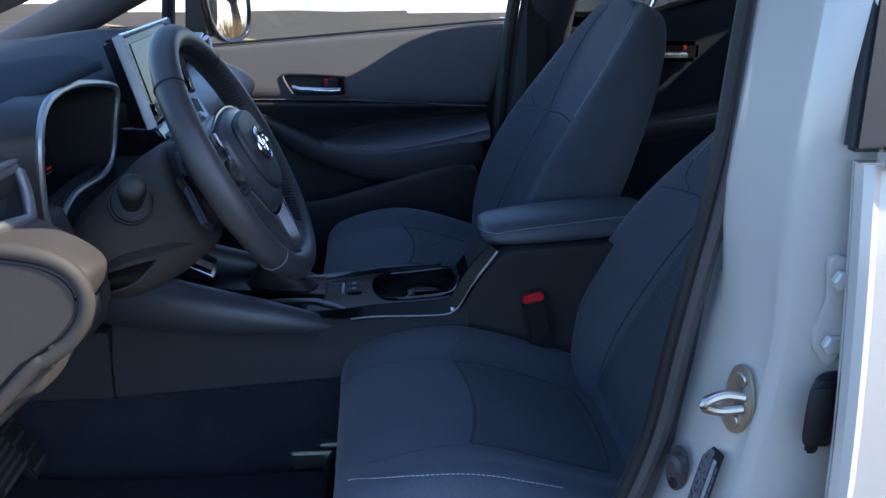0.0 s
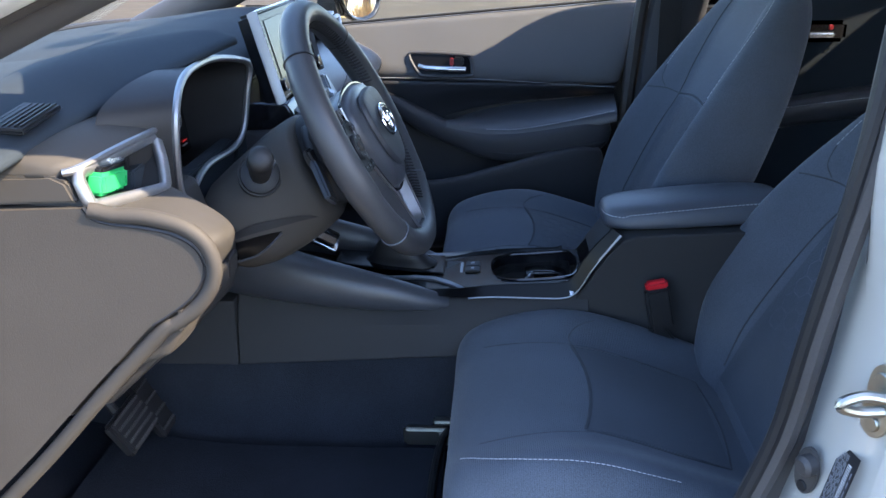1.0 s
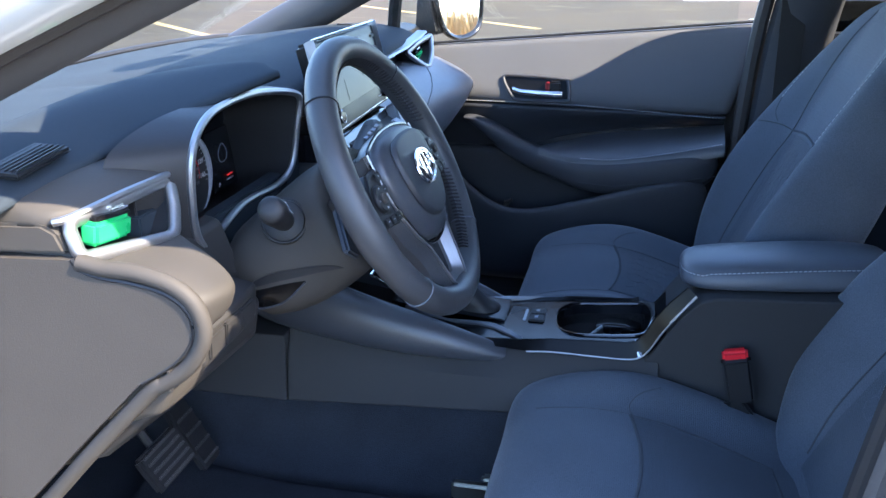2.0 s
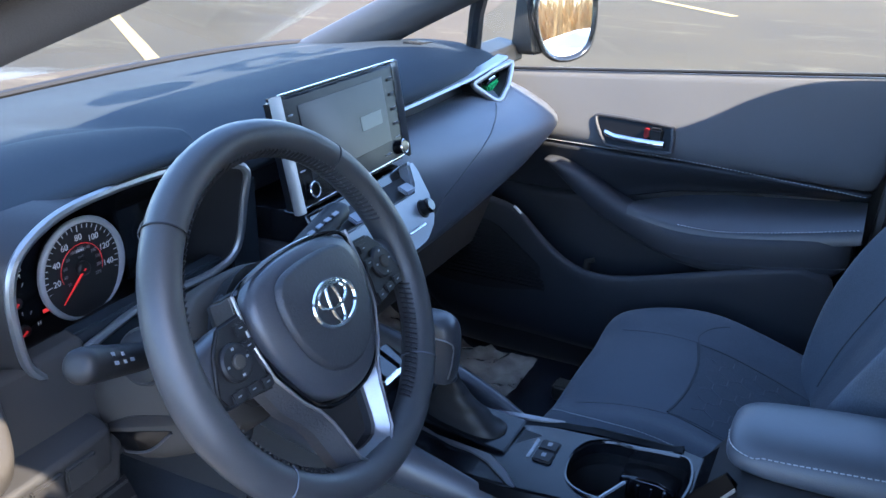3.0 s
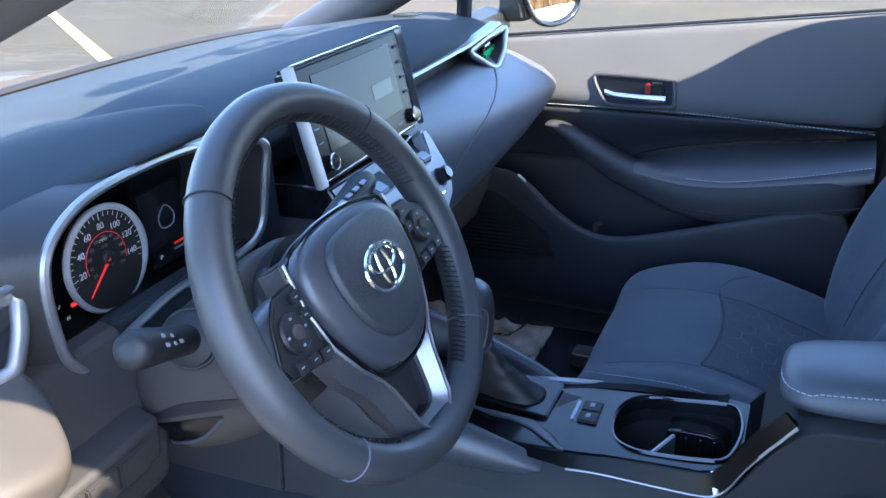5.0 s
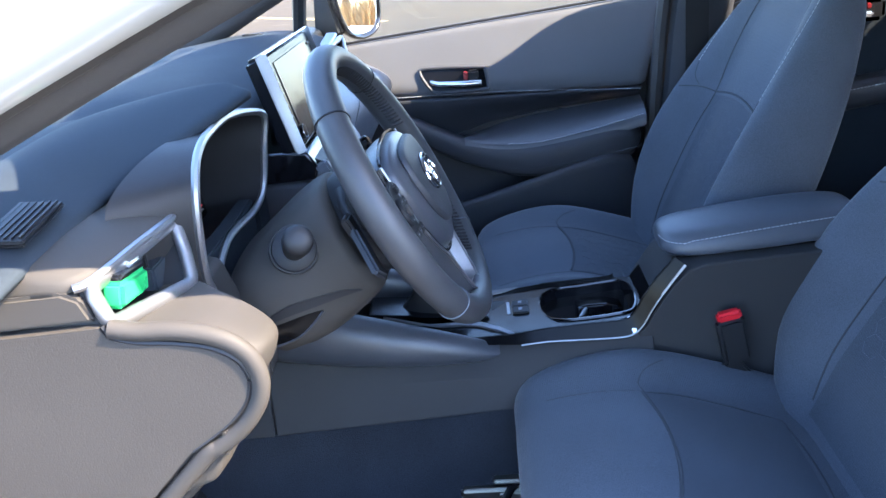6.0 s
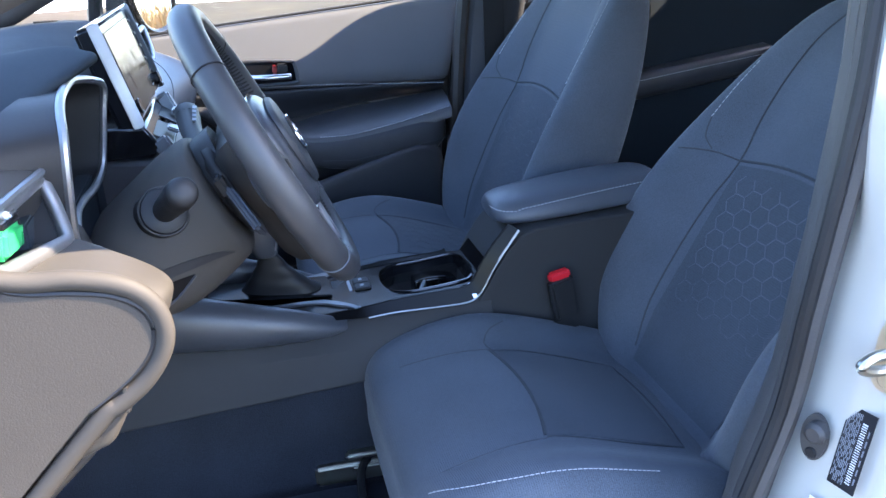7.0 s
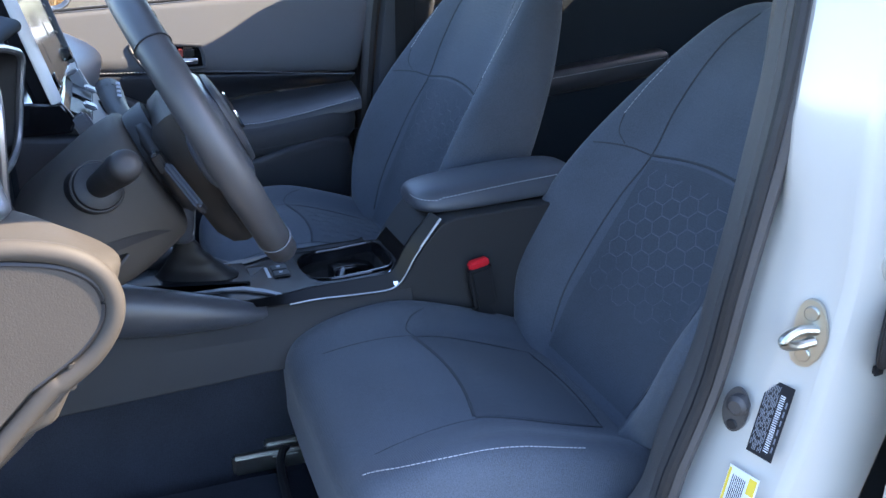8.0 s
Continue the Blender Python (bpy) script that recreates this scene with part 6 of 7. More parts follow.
        part("side_band", loft([[(a, y0 - s * inset(a), b), (c, y1 - s * inset(a), d), (c, y1 - s * 0.010 - s * inset(a), d - 0.003), (a, y0 - s * 0.020 - s * inset(a), b - 0.006)] for (a, b), (c, d) in zip(line[:last], crest[:last])]), GLOSS, thing, "gloss black band and upright", smooth=40)
        part("silver_line", tube(curve([(a, y0 + s * 0.0008, b - 0.0005) for a, b in line[3:last]], 5), 0.0014, 6), SATIN, thing, "thin silver line")
        part("crest_line", tube(curve([(c, y1, d + 0.0005) for c, d in crest[4:last]], 5), 0.0009, 6), GLOSS, thing)
    part("bright_end", loft([[(0.312 + 0.034 * k, -0.1115, 0.571 + 0.046 * k), (0.3105 + 0.034 * k, -0.1105, 0.5725 + 0.046 * k), (0.3105 + 0.034 * k, -0.108, 0.572 + 0.046 * k)] for k in (0.0, 0.5, 1.0)]), SATIN, thing, "bright end of the silver line")
    part("corner_cap", loft([[(0.268 + dx, -0.1115, 0.511 + dz), (0.262 + dx, -0.096, 0.531 + dz), (0.264 + dx, -0.092, 0.527 + dz)] for dx, dz in ((0.0, 0.0), (0.003, 0.001), (0.006, 0.003))]), CHROME, thing, "bright corner of the console tray")
    part("upright_face", loft([[(0.276, y, 0.512), (0.294, y, 0.532), (0.316, y, 0.560), (0.342, y, 0.594), (0.352, y, 0.586), (0.310, y, 0.50)] for y in (-0.100, -0.05, 0.02, 0.064)]), GLOSS, thing, "gloss black slope up to the armrest", smooth=40)
    # storage box and padded lid
    part("storage_box", loft([[(x, -0.104 - 0.012 * (z < 0.4), z) for z in (0.26, 0.42, zt)] + [(x, 0.078 + 0.012 * (z < 0.4), z) for z in (zt, 0.42, 0.26)] for x, zt in ((0.278, 0.503), (0.290, 0.519), (0.306, 0.547), (0.328, 0.579), (0.352, 0.605), (0.375, 0.613), (0.50, 0.620), (0.63, 0.625), (0.68, 0.60))]), CONSOLE, thing, bevel=0.003)
    lid = part("armrest", loft([[(x, y0 - w, z), (x, y0 - w - 0.003, z + 0.016), (x, y0 - w + 0.004, z + h - 0.012), (x, y0 - w * 0.6, z + h), (x, y0 + w * 0.6, z + h), (x, y0 + w - 0.004, z + h - 0.012), (x, y0 + w + 0.003, z + 0.016), (x, y0 + w, z)] for x, y0, w, z, h in ((0.322, -0.008, 0.035, 0.612, 0.026), (0.330, -0.008, 0.055, 0.608, 0.038), (0.355, -0.010, 0.066, 0.606, 0.046), (0.44, -0.012, 0.070, 0.612, 0.050), (0.53, -0.012, 0.070, 0.618, 0.052), (0.60, -0.012, 0.066, 0.624, 0.048), (0.625, -0.012, 0.055, 0.628, 0.036))]), PADDED_SKYLIT, thing, "padded black leatherette armrest lid", subsurf=2)
    skin = skin_of(lid)
    line = [settle(skin, p, Vector((0, 1, 0)) if p.x > 0.36 else Vector((0.75, 0.66, 0)).normalized(), 0.0006) for p in curve([(0.60, -0.3, 0.661), (0.53, -0.3, 0.657), (0.44, -0.3, 0.648), (0.365, -0.3, 0.638)], 10) + curve([(0.345 - 0.1, -0.068 - 0.1, 0.6345), (0.336 - 0.1, -0.045 - 0.1, 0.634), (0.332 - 0.1, 0.0 - 0.1, 0.634)], 8)]
    part("stitching", stitches(line, 0.0045, 0.0020, 0.0009), THREAD, lid, "pale contrast stitching")
    part("seam_line", tube([(0.3045, -0.129, 0.26), (0.3045, -0.126, 0.47)], 0.001, 4), DARK, thing)


console()


def floor_things():
    film = sheet(lambda u, v: (-0.52 + 0.40 * u, 0.16 + 0.42 * v, 0.30 + 0.10 * max(0, 0.5 - u) + 0.016 * noise.noise((u * 7, v * 6, 2.0)) + 0.013 * noise.noise((u * 17, v * 14, 5.0))), 30, 30, (0, 0, -0.001))
    tagged(part("floor_film", film, WRAP, smooth=60), "creased glossy protective film on the passenger floor", "floor film")
    mat_ = sheet(lambda u, v: (-0.50 + 0.56 * u, -0.62 + 0.42 * v, 0.262 + 0.12 * max(0, 0.35 - u) ** 1.5 + 0.002 * noise.noise((u * 5, v * 5, 1.0))), 20, 16, (0, 0, -0.01))
    tagged(part("floor_mat", mat_, CARPET), "black carpet floor mat in front of the driver's seat", "floor mat")
    pin = blank("mat_fastener", "round black plastic floor mat fastener", "mat fastener", (-0.02, -0.40, 0.262))
    part("disc", disc((-0.02, -0.40, 0.262), (0, 0, 1), 0.018, 0.005, 24, 0.002, 1.0, (1, 0, 0)), DARK, pin)
    part("peg", disc((-0.02, -0.40, 0.266), (0, 0, 1), 0.008, 0.012, 18, 0.002, 1.0, (1, 0, 0)), DARK, pin)
    for name, label, x, y, z, w, h, tilt in (("brake_pedal", "black rubber-faced brake pedal", -0.40, -0.36, 0.40, 0.10, 0.06, 35), ("accelerator_pedal", "long black plastic accelerator pedal", -0.43, -0.24, 0.37, 0.055, 0.13, 30), ("foot_rest", "black ribbed rubber foot rest", -0.45, -0.60, 0.36, 0.085, 0.14, 40)):
        p = blank(name, label, "pedal", (x, y, z))
        part("pad", box((x, y, z), (0.016, w, h), 0.005, (0, -tilt, 0)), DARK, p)
        for k in range(5):
            off = Matrix.Rotation(radians(-tilt), 3, "Y") @ Vector((0.009, 0, h * (k / 4 - 0.5) * 0.8))
            part("rib", box((x + off.x, y, z + off.z), (0.004, w * 0.85, 0.005), 0.0015, (0, -tilt, 0)), RUBBER, p)
        part("arm", tube([(x - 0.01, y, z), (x - 0.08, y, z + 0.12), (x - 0.10, y, z + 0.26)], 0.007, 8), DARK, p) if name != "foot_rest" else None


floor_things()


# ---- far front door with its mirror ----
def far_door():
    thing = blank("car_door", "closed passenger door with black padded trim, shadow across it", "car door", (0.05, 0.74, 0.3))
    def sill_z(x):
        return 0.862 + 0.055 * (x + 0.30) / 0.75

    def face(x, z):
        """Depth of the door's inner face."""
        y = 0.698 + 0.38 * (z - 0.74) + 0.02 * max(0, (x - 0.1))
        return y

    # upper panel
    def upper(u, v):
        x = -0.62 + 1.06 * u + 0.060 * u ** 4 * v
        top, low = sill_z(x) - 0.004, 0.735 - 0.030 * max(0, u - 0.3)
        z = low + (top - low) * v
        return (x, face(x, z) + 0.014 * max(0, 0.15 - v) / 0.15, z)
    part("upper_panel", sheet(upper, 24, 10, (0, 0.03, 0)), DOOR_SUNLIT, thing, "soft-touch upper door panel, painted lighter as in sun", subsurf=1)
    part("window_seal", tube(curve([(x, face(x, sill_z(x)) + 0.003, sill_z(x) - 0.001) for x in (-0.62, -0.35, -0.1, 0.2, 0.48)], 6), 0.0035, 6), DARK, thing, "black window seal")
    part("stitching", stitches(curve([(x, face(x, z) + 0.002, z) for x, z in ((-0.25, 0.738), (-0.1, 0.737), (0.1, 0.733), (0.28, 0.722), (0.43, 0.712))], 8), 0.004, 0.003, 0.0008), THREAD, thing, "pale contrast stitching")
    # hollow band above the armrest, running out into a dark grip slot
    slot = [(-0.46, 0.60), (-0.06, 0.60), (-0.02, 0.618), (0.08, 0.647), (0.233, 0.669), (0.44, 0.684)]

    def middle(u, v):
        x = -0.46 + 0.895 * u
        top = 0.735 - 0.030 * max(0, u - 0.3)
        (low,) = mixed(slot, x)
        z = low + (top - low) * v
        ease = v * v * (3 - 2 * v)
        return (x, 0.756 + (face(x, top) + 0.010 - 0.756) * ease, z)
    part("middle_panel", sheet(middle, 30, 10, (0, 0.03, 0)), DOOR_DARK, thing, "smooth black hollow of the door", subsurf=1)
    part("grip_slot", slab([(-0.03, 0.748, 0.598), (-0.015, 0.748, 0.625), (0.08, 0.748, 0.652), (0.233, 0.748, 0.674), (0.26, 0.748, 0.668), (0.12, 0.748, 0.64), (0.03, 0.748, 0.61)], (0, 0.004, 0)), DARK, thing, "dark grip slot behind the armrest")
    # pull bar that sweeps down from a pointed tip and runs on as the armrest's face
    bar = [(-0.172, 0.676, 0.701, 0.696), (-0.160, 0.674, 0.704, 0.690), (-0.139, 0.670, 0.703, 0.670), (-0.110, 0.667, 0.693, 0.646), (-0.078, 0.663, 0.677, 0.620), (-0.047, 0.659, 0.661, 0.599), (0.0, 0.654, 0.638, 0.577), (0.055, 0.650, 0.619, 0.556), (0.114, 0.647, 0.608, 0.532), (0.187, 0.645, 0.608, 0.524), (0.30, 0.646, 0.626, 0.535), (0.432, 0.650, 0.655, 0.552)]
    part("pull_bar", loft([[(x, 0.742, up - 0.004), (x, y + 0.030, up), (x, y + 0.010, up - 0.002), (x, y, up - 0.22 * (up - low)), (x, y + 0.002, low + 0.25 * (up - low)), (x, y + 0.014, low), (x, 0.742, low + 0.004)] for x, y, up, low in bar]), DOOR_DARK, thing, "black padded pull bar and armrest face", subsurf=2)
    part("face_line", tube([(x, y - 0.0005 + 0.001 * (x < 0.1), low + 0.40 * (up - low)) for x, y, up, low in bar[8:]], 0.0010, 5), SEAM, thing)
    top = [(0.015, 0.631, 0.622), (0.055, 0.619, 0.634), (0.114, 0.609, 0.650), (0.19, 0.609, 0.663), (0.30, 0.627, 0.674), (0.432, 0.656, 0.688)]
    part("armrest_pad", loft([[(x, 0.657, a), (x, 0.664, a + 0.006), (x, 0.70, (a + b) / 2 + 0.006), (x, 0.748, b), (x, 0.748, b - 0.03), (x, 0.657, a - 0.02)] for x, a, b in top]), LEATHER, thing, "dark padded armrest top", smooth=60)
    part("stitching", stitches(curve([(x, 0.663, a + 0.0068) for x, a, b in top[2:]], 10), 0.004, 0.0025, 0.0008), THREAD, thing, "pale contrast stitching")
    # lower door with map pocket
    def lower(u, v):
        x = -0.52 + 0.95 * u
        z = 0.20 + 0.42 * v
        return (x, 0.738 + 0.015 * math.sin(math.pi * v), z)
    part("lower_panel", sheet(lower, 20, 10, (0, 0.03, 0)), DOOR_DARK, thing, subsurf=1)
    lip = [(-0.46, 0.590, 0.615), (-0.33, 0.592, 0.618), (-0.225, 0.594, 0.606), (-0.19, 0.594, 0.582), (-0.15, 0.592, 0.540), (-0.10, 0.590, 0.503), (-0.055, 0.588, 0.486), (0.0, 0.588, 0.484), (0.08, 0.588, 0.505), (0.26, 0.590, 0.557), (0.432, 0.600, 0.602)]
    part("map_pocket", loft([[(x, y + 0.065, z - 0.002), (x, y + 0.058, z + 0.006), (x, y + 0.048, z + 0.003), (x, y + 0.045, z - 0.012), (x, y + 0.062, z - 0.10), (x, y + 0.075, 0.30), (x, y + 0.12, 0.28), (x, y + 0.12, 0.32), (x, y + 0.085, z - 0.09)] for x, y, z in lip]), DOOR_DARK, thing, "hard plastic map pocket", subsurf=1)
    part("lip_tip", tube([(-0.212, 0.638, 0.605), (-0.196, 0.638, 0.591)], [0.0035, 0.0025], 8), SATIN, thing, "satin silver end of the pocket lip")
    part("pocket_stop", tube([(-0.070, 0.700, 0.450), (-0.066, 0.700, 0.488), (-0.052, 0.700, 0.494)], [0.009, 0.007, 0.005], 10), HARD, thing)
    # ribbed speaker grille ahead of the pocket
    grille = part("speaker_grille", slab(curve([(-0.42, 0.648, 0.545), (-0.34, 0.646, 0.565), (-0.265, 0.644, 0.560), (-0.20, 0.643, 0.515), (-0.13, 0.650, 0.455), (-0.16, 0.655, 0.42), (-0.30, 0.655, 0.40), (-0.42, 0.655, 0.42)], 4, True), (0, 0.006, 0), 0.001), DARK, thing, "black ribbed speaker grille")
    for k in range(15):
        z = 0.425 + 0.009 * k
        x1 = -0.14 - max(0.0, z - 0.44) * 0.95
        part("grille_rib", box(((-0.41 + x1) / 2, 0.6455 + 0.06 * max(0, 0.50 - z), z), (x1 + 0.41, 0.004, 0.0035)), DARK, grille, smooth=0)
    # inner handle in its recess
    pts = [(-0.078, 0.789), (-0.055, 0.796), (0.06, 0.790), (0.074, 0.782), (0.078, 0.752), (0.068, 0.742), (-0.035, 0.742), (-0.055, 0.750)]
    bezel = curve([(x, face(x, z) - 0.003, z) for x, z in pts], 4, True)
    part("handle_bezel", tube(bezel, 0.0040, 10, True, 1.0, (0, 1, 0)), TRIM, thing, "thin black handle surround")
    recess = part("handle_recess", slab([p + Vector((0, 0.001, 0)) for p in bezel], (0, 0.010, 0)), GLOSS, thing, "gloss black handle recess")
    part("inner_handle", loft([[(x, 0.703 - b, z + 0.007), (x, 0.699 - b, z), (x, 0.703 - b, z - 0.007), (x, 0.712, z - 0.006), (x, 0.712, z + 0.006)] for x, z, b in ((-0.056, 0.765, 0.0), (-0.035, 0.760, 0.006), (0.01, 0.758, 0.009), (0.064, 0.757, 0.007))]), CHROME, thing, "bright chrome inner handle", bevel=0.002)
    part("lock_lever", box((0.045, 0.706, 0.775), (0.026, 0.016, 0.022), 0.004), DARK, thing)
    part("lock_flag", box((0.028, 0.703, 0.775), (0.010, 0.014, 0.018), 0.002), DARK_RED, thing, "red lock marker")
    part("door_edge", slab([(0.432, 0.712, 0.22), (0.470, 0.785, 0.905), (0.500, 0.785, 0.905), (0.462, 0.712, 0.22)], (0, 0.06, 0), 0.006), DARK, thing, "black door edge")
    # outer skin and pane
    part("outer_skin", sheet(lambda u, v: (-0.85 + 1.30 * u, 0.79 + 0.08 * math.sin(math.pi * min(1, 0.2 + 0.8 * v)), 0.25 + (sill_z(-0.85 + 1.3 * u) - 0.265) * (1 - v)), 10, 10, (0, 0.012, 0)), PAINT, thing)
    part("door_cap", slab([(-0.85, 0.792, sill_z(-0.85) - 0.012), (0.45, 0.796, sill_z(0.45) - 0.012), (0.45, 0.84, sill_z(0.45) - 0.016), (-0.85, 0.84, sill_z(-0.85) - 0.016)], (0, 0, -0.01), 0.003), DARK, thing)
    pane_ = part("window_pane", sheet(lambda u, v: (-0.32 + 0.76 * u, 0.770 - 0.17 * v, sill_z(-0.32 + 0.76 * u) - 0.01 + 0.40 * v * min(1.0, 0.25 + u * 1.3)), 6, 8, (0, 0.004, 0)), GLASS, thing)
    pane_.visible_shadow = False
    # outside mirror
    def m(x, z, d):
        return Vector((-0.245 + x + 0.30 * d, 0.955 + d + 0.25 * x, 0.928 + z))
    outline = [(-0.090, 0.055), (-0.080, 0.082), (0.045, 0.086), (0.078, 0.066), (0.085, 0.01), (0.066, -0.055), (0.025, -0.085), (-0.055, -0.078), (-0.085, -0.04)]
    nrm = Vector((0.865, -0.495, 0.08)).normalized()
    side = nrm.cross(Vector((0, 0, 1))).normalized()
    upv = side.cross(nrm)
    c = Vector((-0.240, 0.955, 0.935))

    def q(x, z, d=0.0, k=1.0):
        return c - side * (x * k) + upv * (z * k) + nrm * d
    outline = [(-x * 0.98, z) for x, z in outline]
    mirror = part("side_mirror", loft([[q(x, z, d, k) for x, z in outline] for k, d in ((0.5, -0.07), (0.80, -0.05), (1.02, -0.018), (1.14, 0.004), (1.10, 0.014), (0.99, 0.012), (0.96, 0.002), (0.5, -0.004), (0.05, -0.005))]), PIANO, thing, "gloss black mirror housing", subsurf=2)
    part("mirror_glass", slab([q(p.x, p.y, 0.0035, 0.93) for p in curve([(x, z, 0) for x, z in outline], 3, True)], nrm * 0.002), MIRROR, mirror, "clean mirror glass")
    part("mirror_arm", slab([(-0.345, 0.90, 0.862), (-0.335, 0.90, 0.99), (-0.30, 0.885, 1.0), (-0.272, 0.875, 0.868)], (0.01, 0.05, 0), 0.008, 3), DARK, mirror)
    part("mirror_foot", loft([[(-0.36 + dx, y, 0.865 + dz) for dx, dz in ((-0.03, -0.018), (0.04, -0.018), (0.035, 0.02), (-0.025, 0.03))] for y, in ((0.74,), (0.85,), (0.93,))]), DARK, mirror, bevel=0.008)


far_door()


def far_rear():
    # middle pillar of the far side
    line = [(0.455, 0.735, 0.25), (0.465, 0.735, 0.50), (0.475, 0.725, 0.70), (0.49, 0.70, 0.90), (0.515, 0.640, 1.10), (0.54, 0.56, 1.30)]
    part("far_pillar_seal", tube(curve([(x - 0.010, y, z) for x, y, z in line], 5), 0.016, 8), RUBBER, car)
    part("far_pillar_cover", tube(curve([(x + 0.075, y - 0.004, z) for x, y, z in line], 5), 0.068, 12, flat=0.45, up=(0, 1, 0)), TRIM, car, "black plastic middle pillar cover")
    part("far_pillar_lining", box((0.53, 0.802, 0.56), (0.29, 0.012, 0.66), 0.004), DARK, car, "black plastic lining between the doors")
    # added rod, bent so that its shadow edge slants across the front door
    part("far_pillar_sun_block", tube(curve([(0.572, 0.740, 0.93), (0.578, 0.702, 1.08), (0.582, 0.664, 1.16), (0.585, 0.612, 1.21), (0.60, 0.55, 1.32)], 5), 0.030, 10), DARK, car, "added black rod at the middle pillar that shades the door")
    belt = blank("seat_belt", "black webbing seat belt hanging on the middle pillar", "seat belt", (0.53, 0.66, 0.6))
    part("webbing", slab([(0.515, 0.655, 1.06), (0.565, 0.655, 1.06), (0.575, 0.675, 0.40), (0.525, 0.675, 0.40)], (0, 0.002, 0)), DARK, belt)
    part("guide", box((0.54, 0.66, 1.02), (0.07, 0.02, 0.03), 0.006), DARK, belt)
    door = blank("car_door", "closed rear passenger door, black trim with chrome handle", "car door", (1.0, 0.74, 0.3))
    part("panel", sheet(lambda u, v: (0.60 + 1.15 * u, 0.72 - 0.01 * math.sin(math.pi * v), 0.20 + (0.655 + 0.40 * u - 0.12 * u * u) * v), 12, 12, (0, 0.05, 0)), SOFT, door, subsurf=1)
    part("armrest", loft([[(x, 0.66, z), (x, 0.665, z + 0.03), (x, 0.73, z + 0.035), (x, 0.73, z - 0.05), (x, 0.67, z - 0.03)] for x, z in ((0.74, 0.64), (0.80, 0.645), (1.0, 0.675), (1.30, 0.71))]), LEATHER, door, bevel=0.012)
    part("stitching", stitches(curve([(0.78, 0.662, 0.662), (1.0, 0.661, 0.690), (1.30, 0.661, 0.725)], 8), 0.005, 0.003, 0.0008), THREAD, door)
    part("handle_recess", box((0.90, 0.708, 0.842), (0.13, 0.02, 0.05), 0.01), PIANO, door)
    part("inner_handle", box((0.90, 0.695, 0.835), (0.07, 0.010, 0.013), 0.004), CHROME, door, "bright chrome inner handle")
    part("lock_flag", box((0.925, 0.698, 0.852), (0.010, 0.010, 0.012), 0.002), DARK_RED, door)
    part("window_seal", tube(curve([(0.60 + 1.15 * u, 0.725, 0.86 + 0.40 * u - 0.12 * u * u) for u in (0, 0.25, 0.5, 0.75, 1)], 4), 0.007, 6), RUBBER, door)
    glass = part("window_pane", slab([(0.62, 0.745, 0.90), (1.45, 0.745, 0.93), (1.35, 0.62, 1.30), (0.66, 0.62, 1.30)], (0, 0.004, 0)), TINTED, door)
    part("outer_skin", sheet(lambda u, v: (0.47 + 1.0 * u, 0.80 + 0.06 * math.sin(math.pi * v), 0.25 + 0.67 * v), 8, 8, (0, 0.01, 0)), PAINT, door)
    # the car closes behind the rear seat
    part("rear_shelf", box((1.78, 0, 0.95), (0.40, 1.25, 0.03), 0.01), CARPET, car)
    part("tail_wall", box((1.90, 0, 0.60), (0.04, 1.40, 0.70), 0.01), CARPET, car)
    rear = part("rear_window", slab([(1.62, -0.50, 1.34), (1.62, 0.50, 1.34), (2.05, 0.56, 0.97), (2.05, -0.56, 0.97)], (0.003, 0, 0.003)), TINTED, car)
    part("rear_pillar", tube([(1.55, 0.57, 1.34), (2.05, 0.66, 0.95)], 0.06, 10), PILLAR, car)
    part("rear_pillar", tube([(1.55, -0.57, 1.34), (2.05, -0.66, 0.95)], 0.06, 10), PILLAR, car)


far_rear()


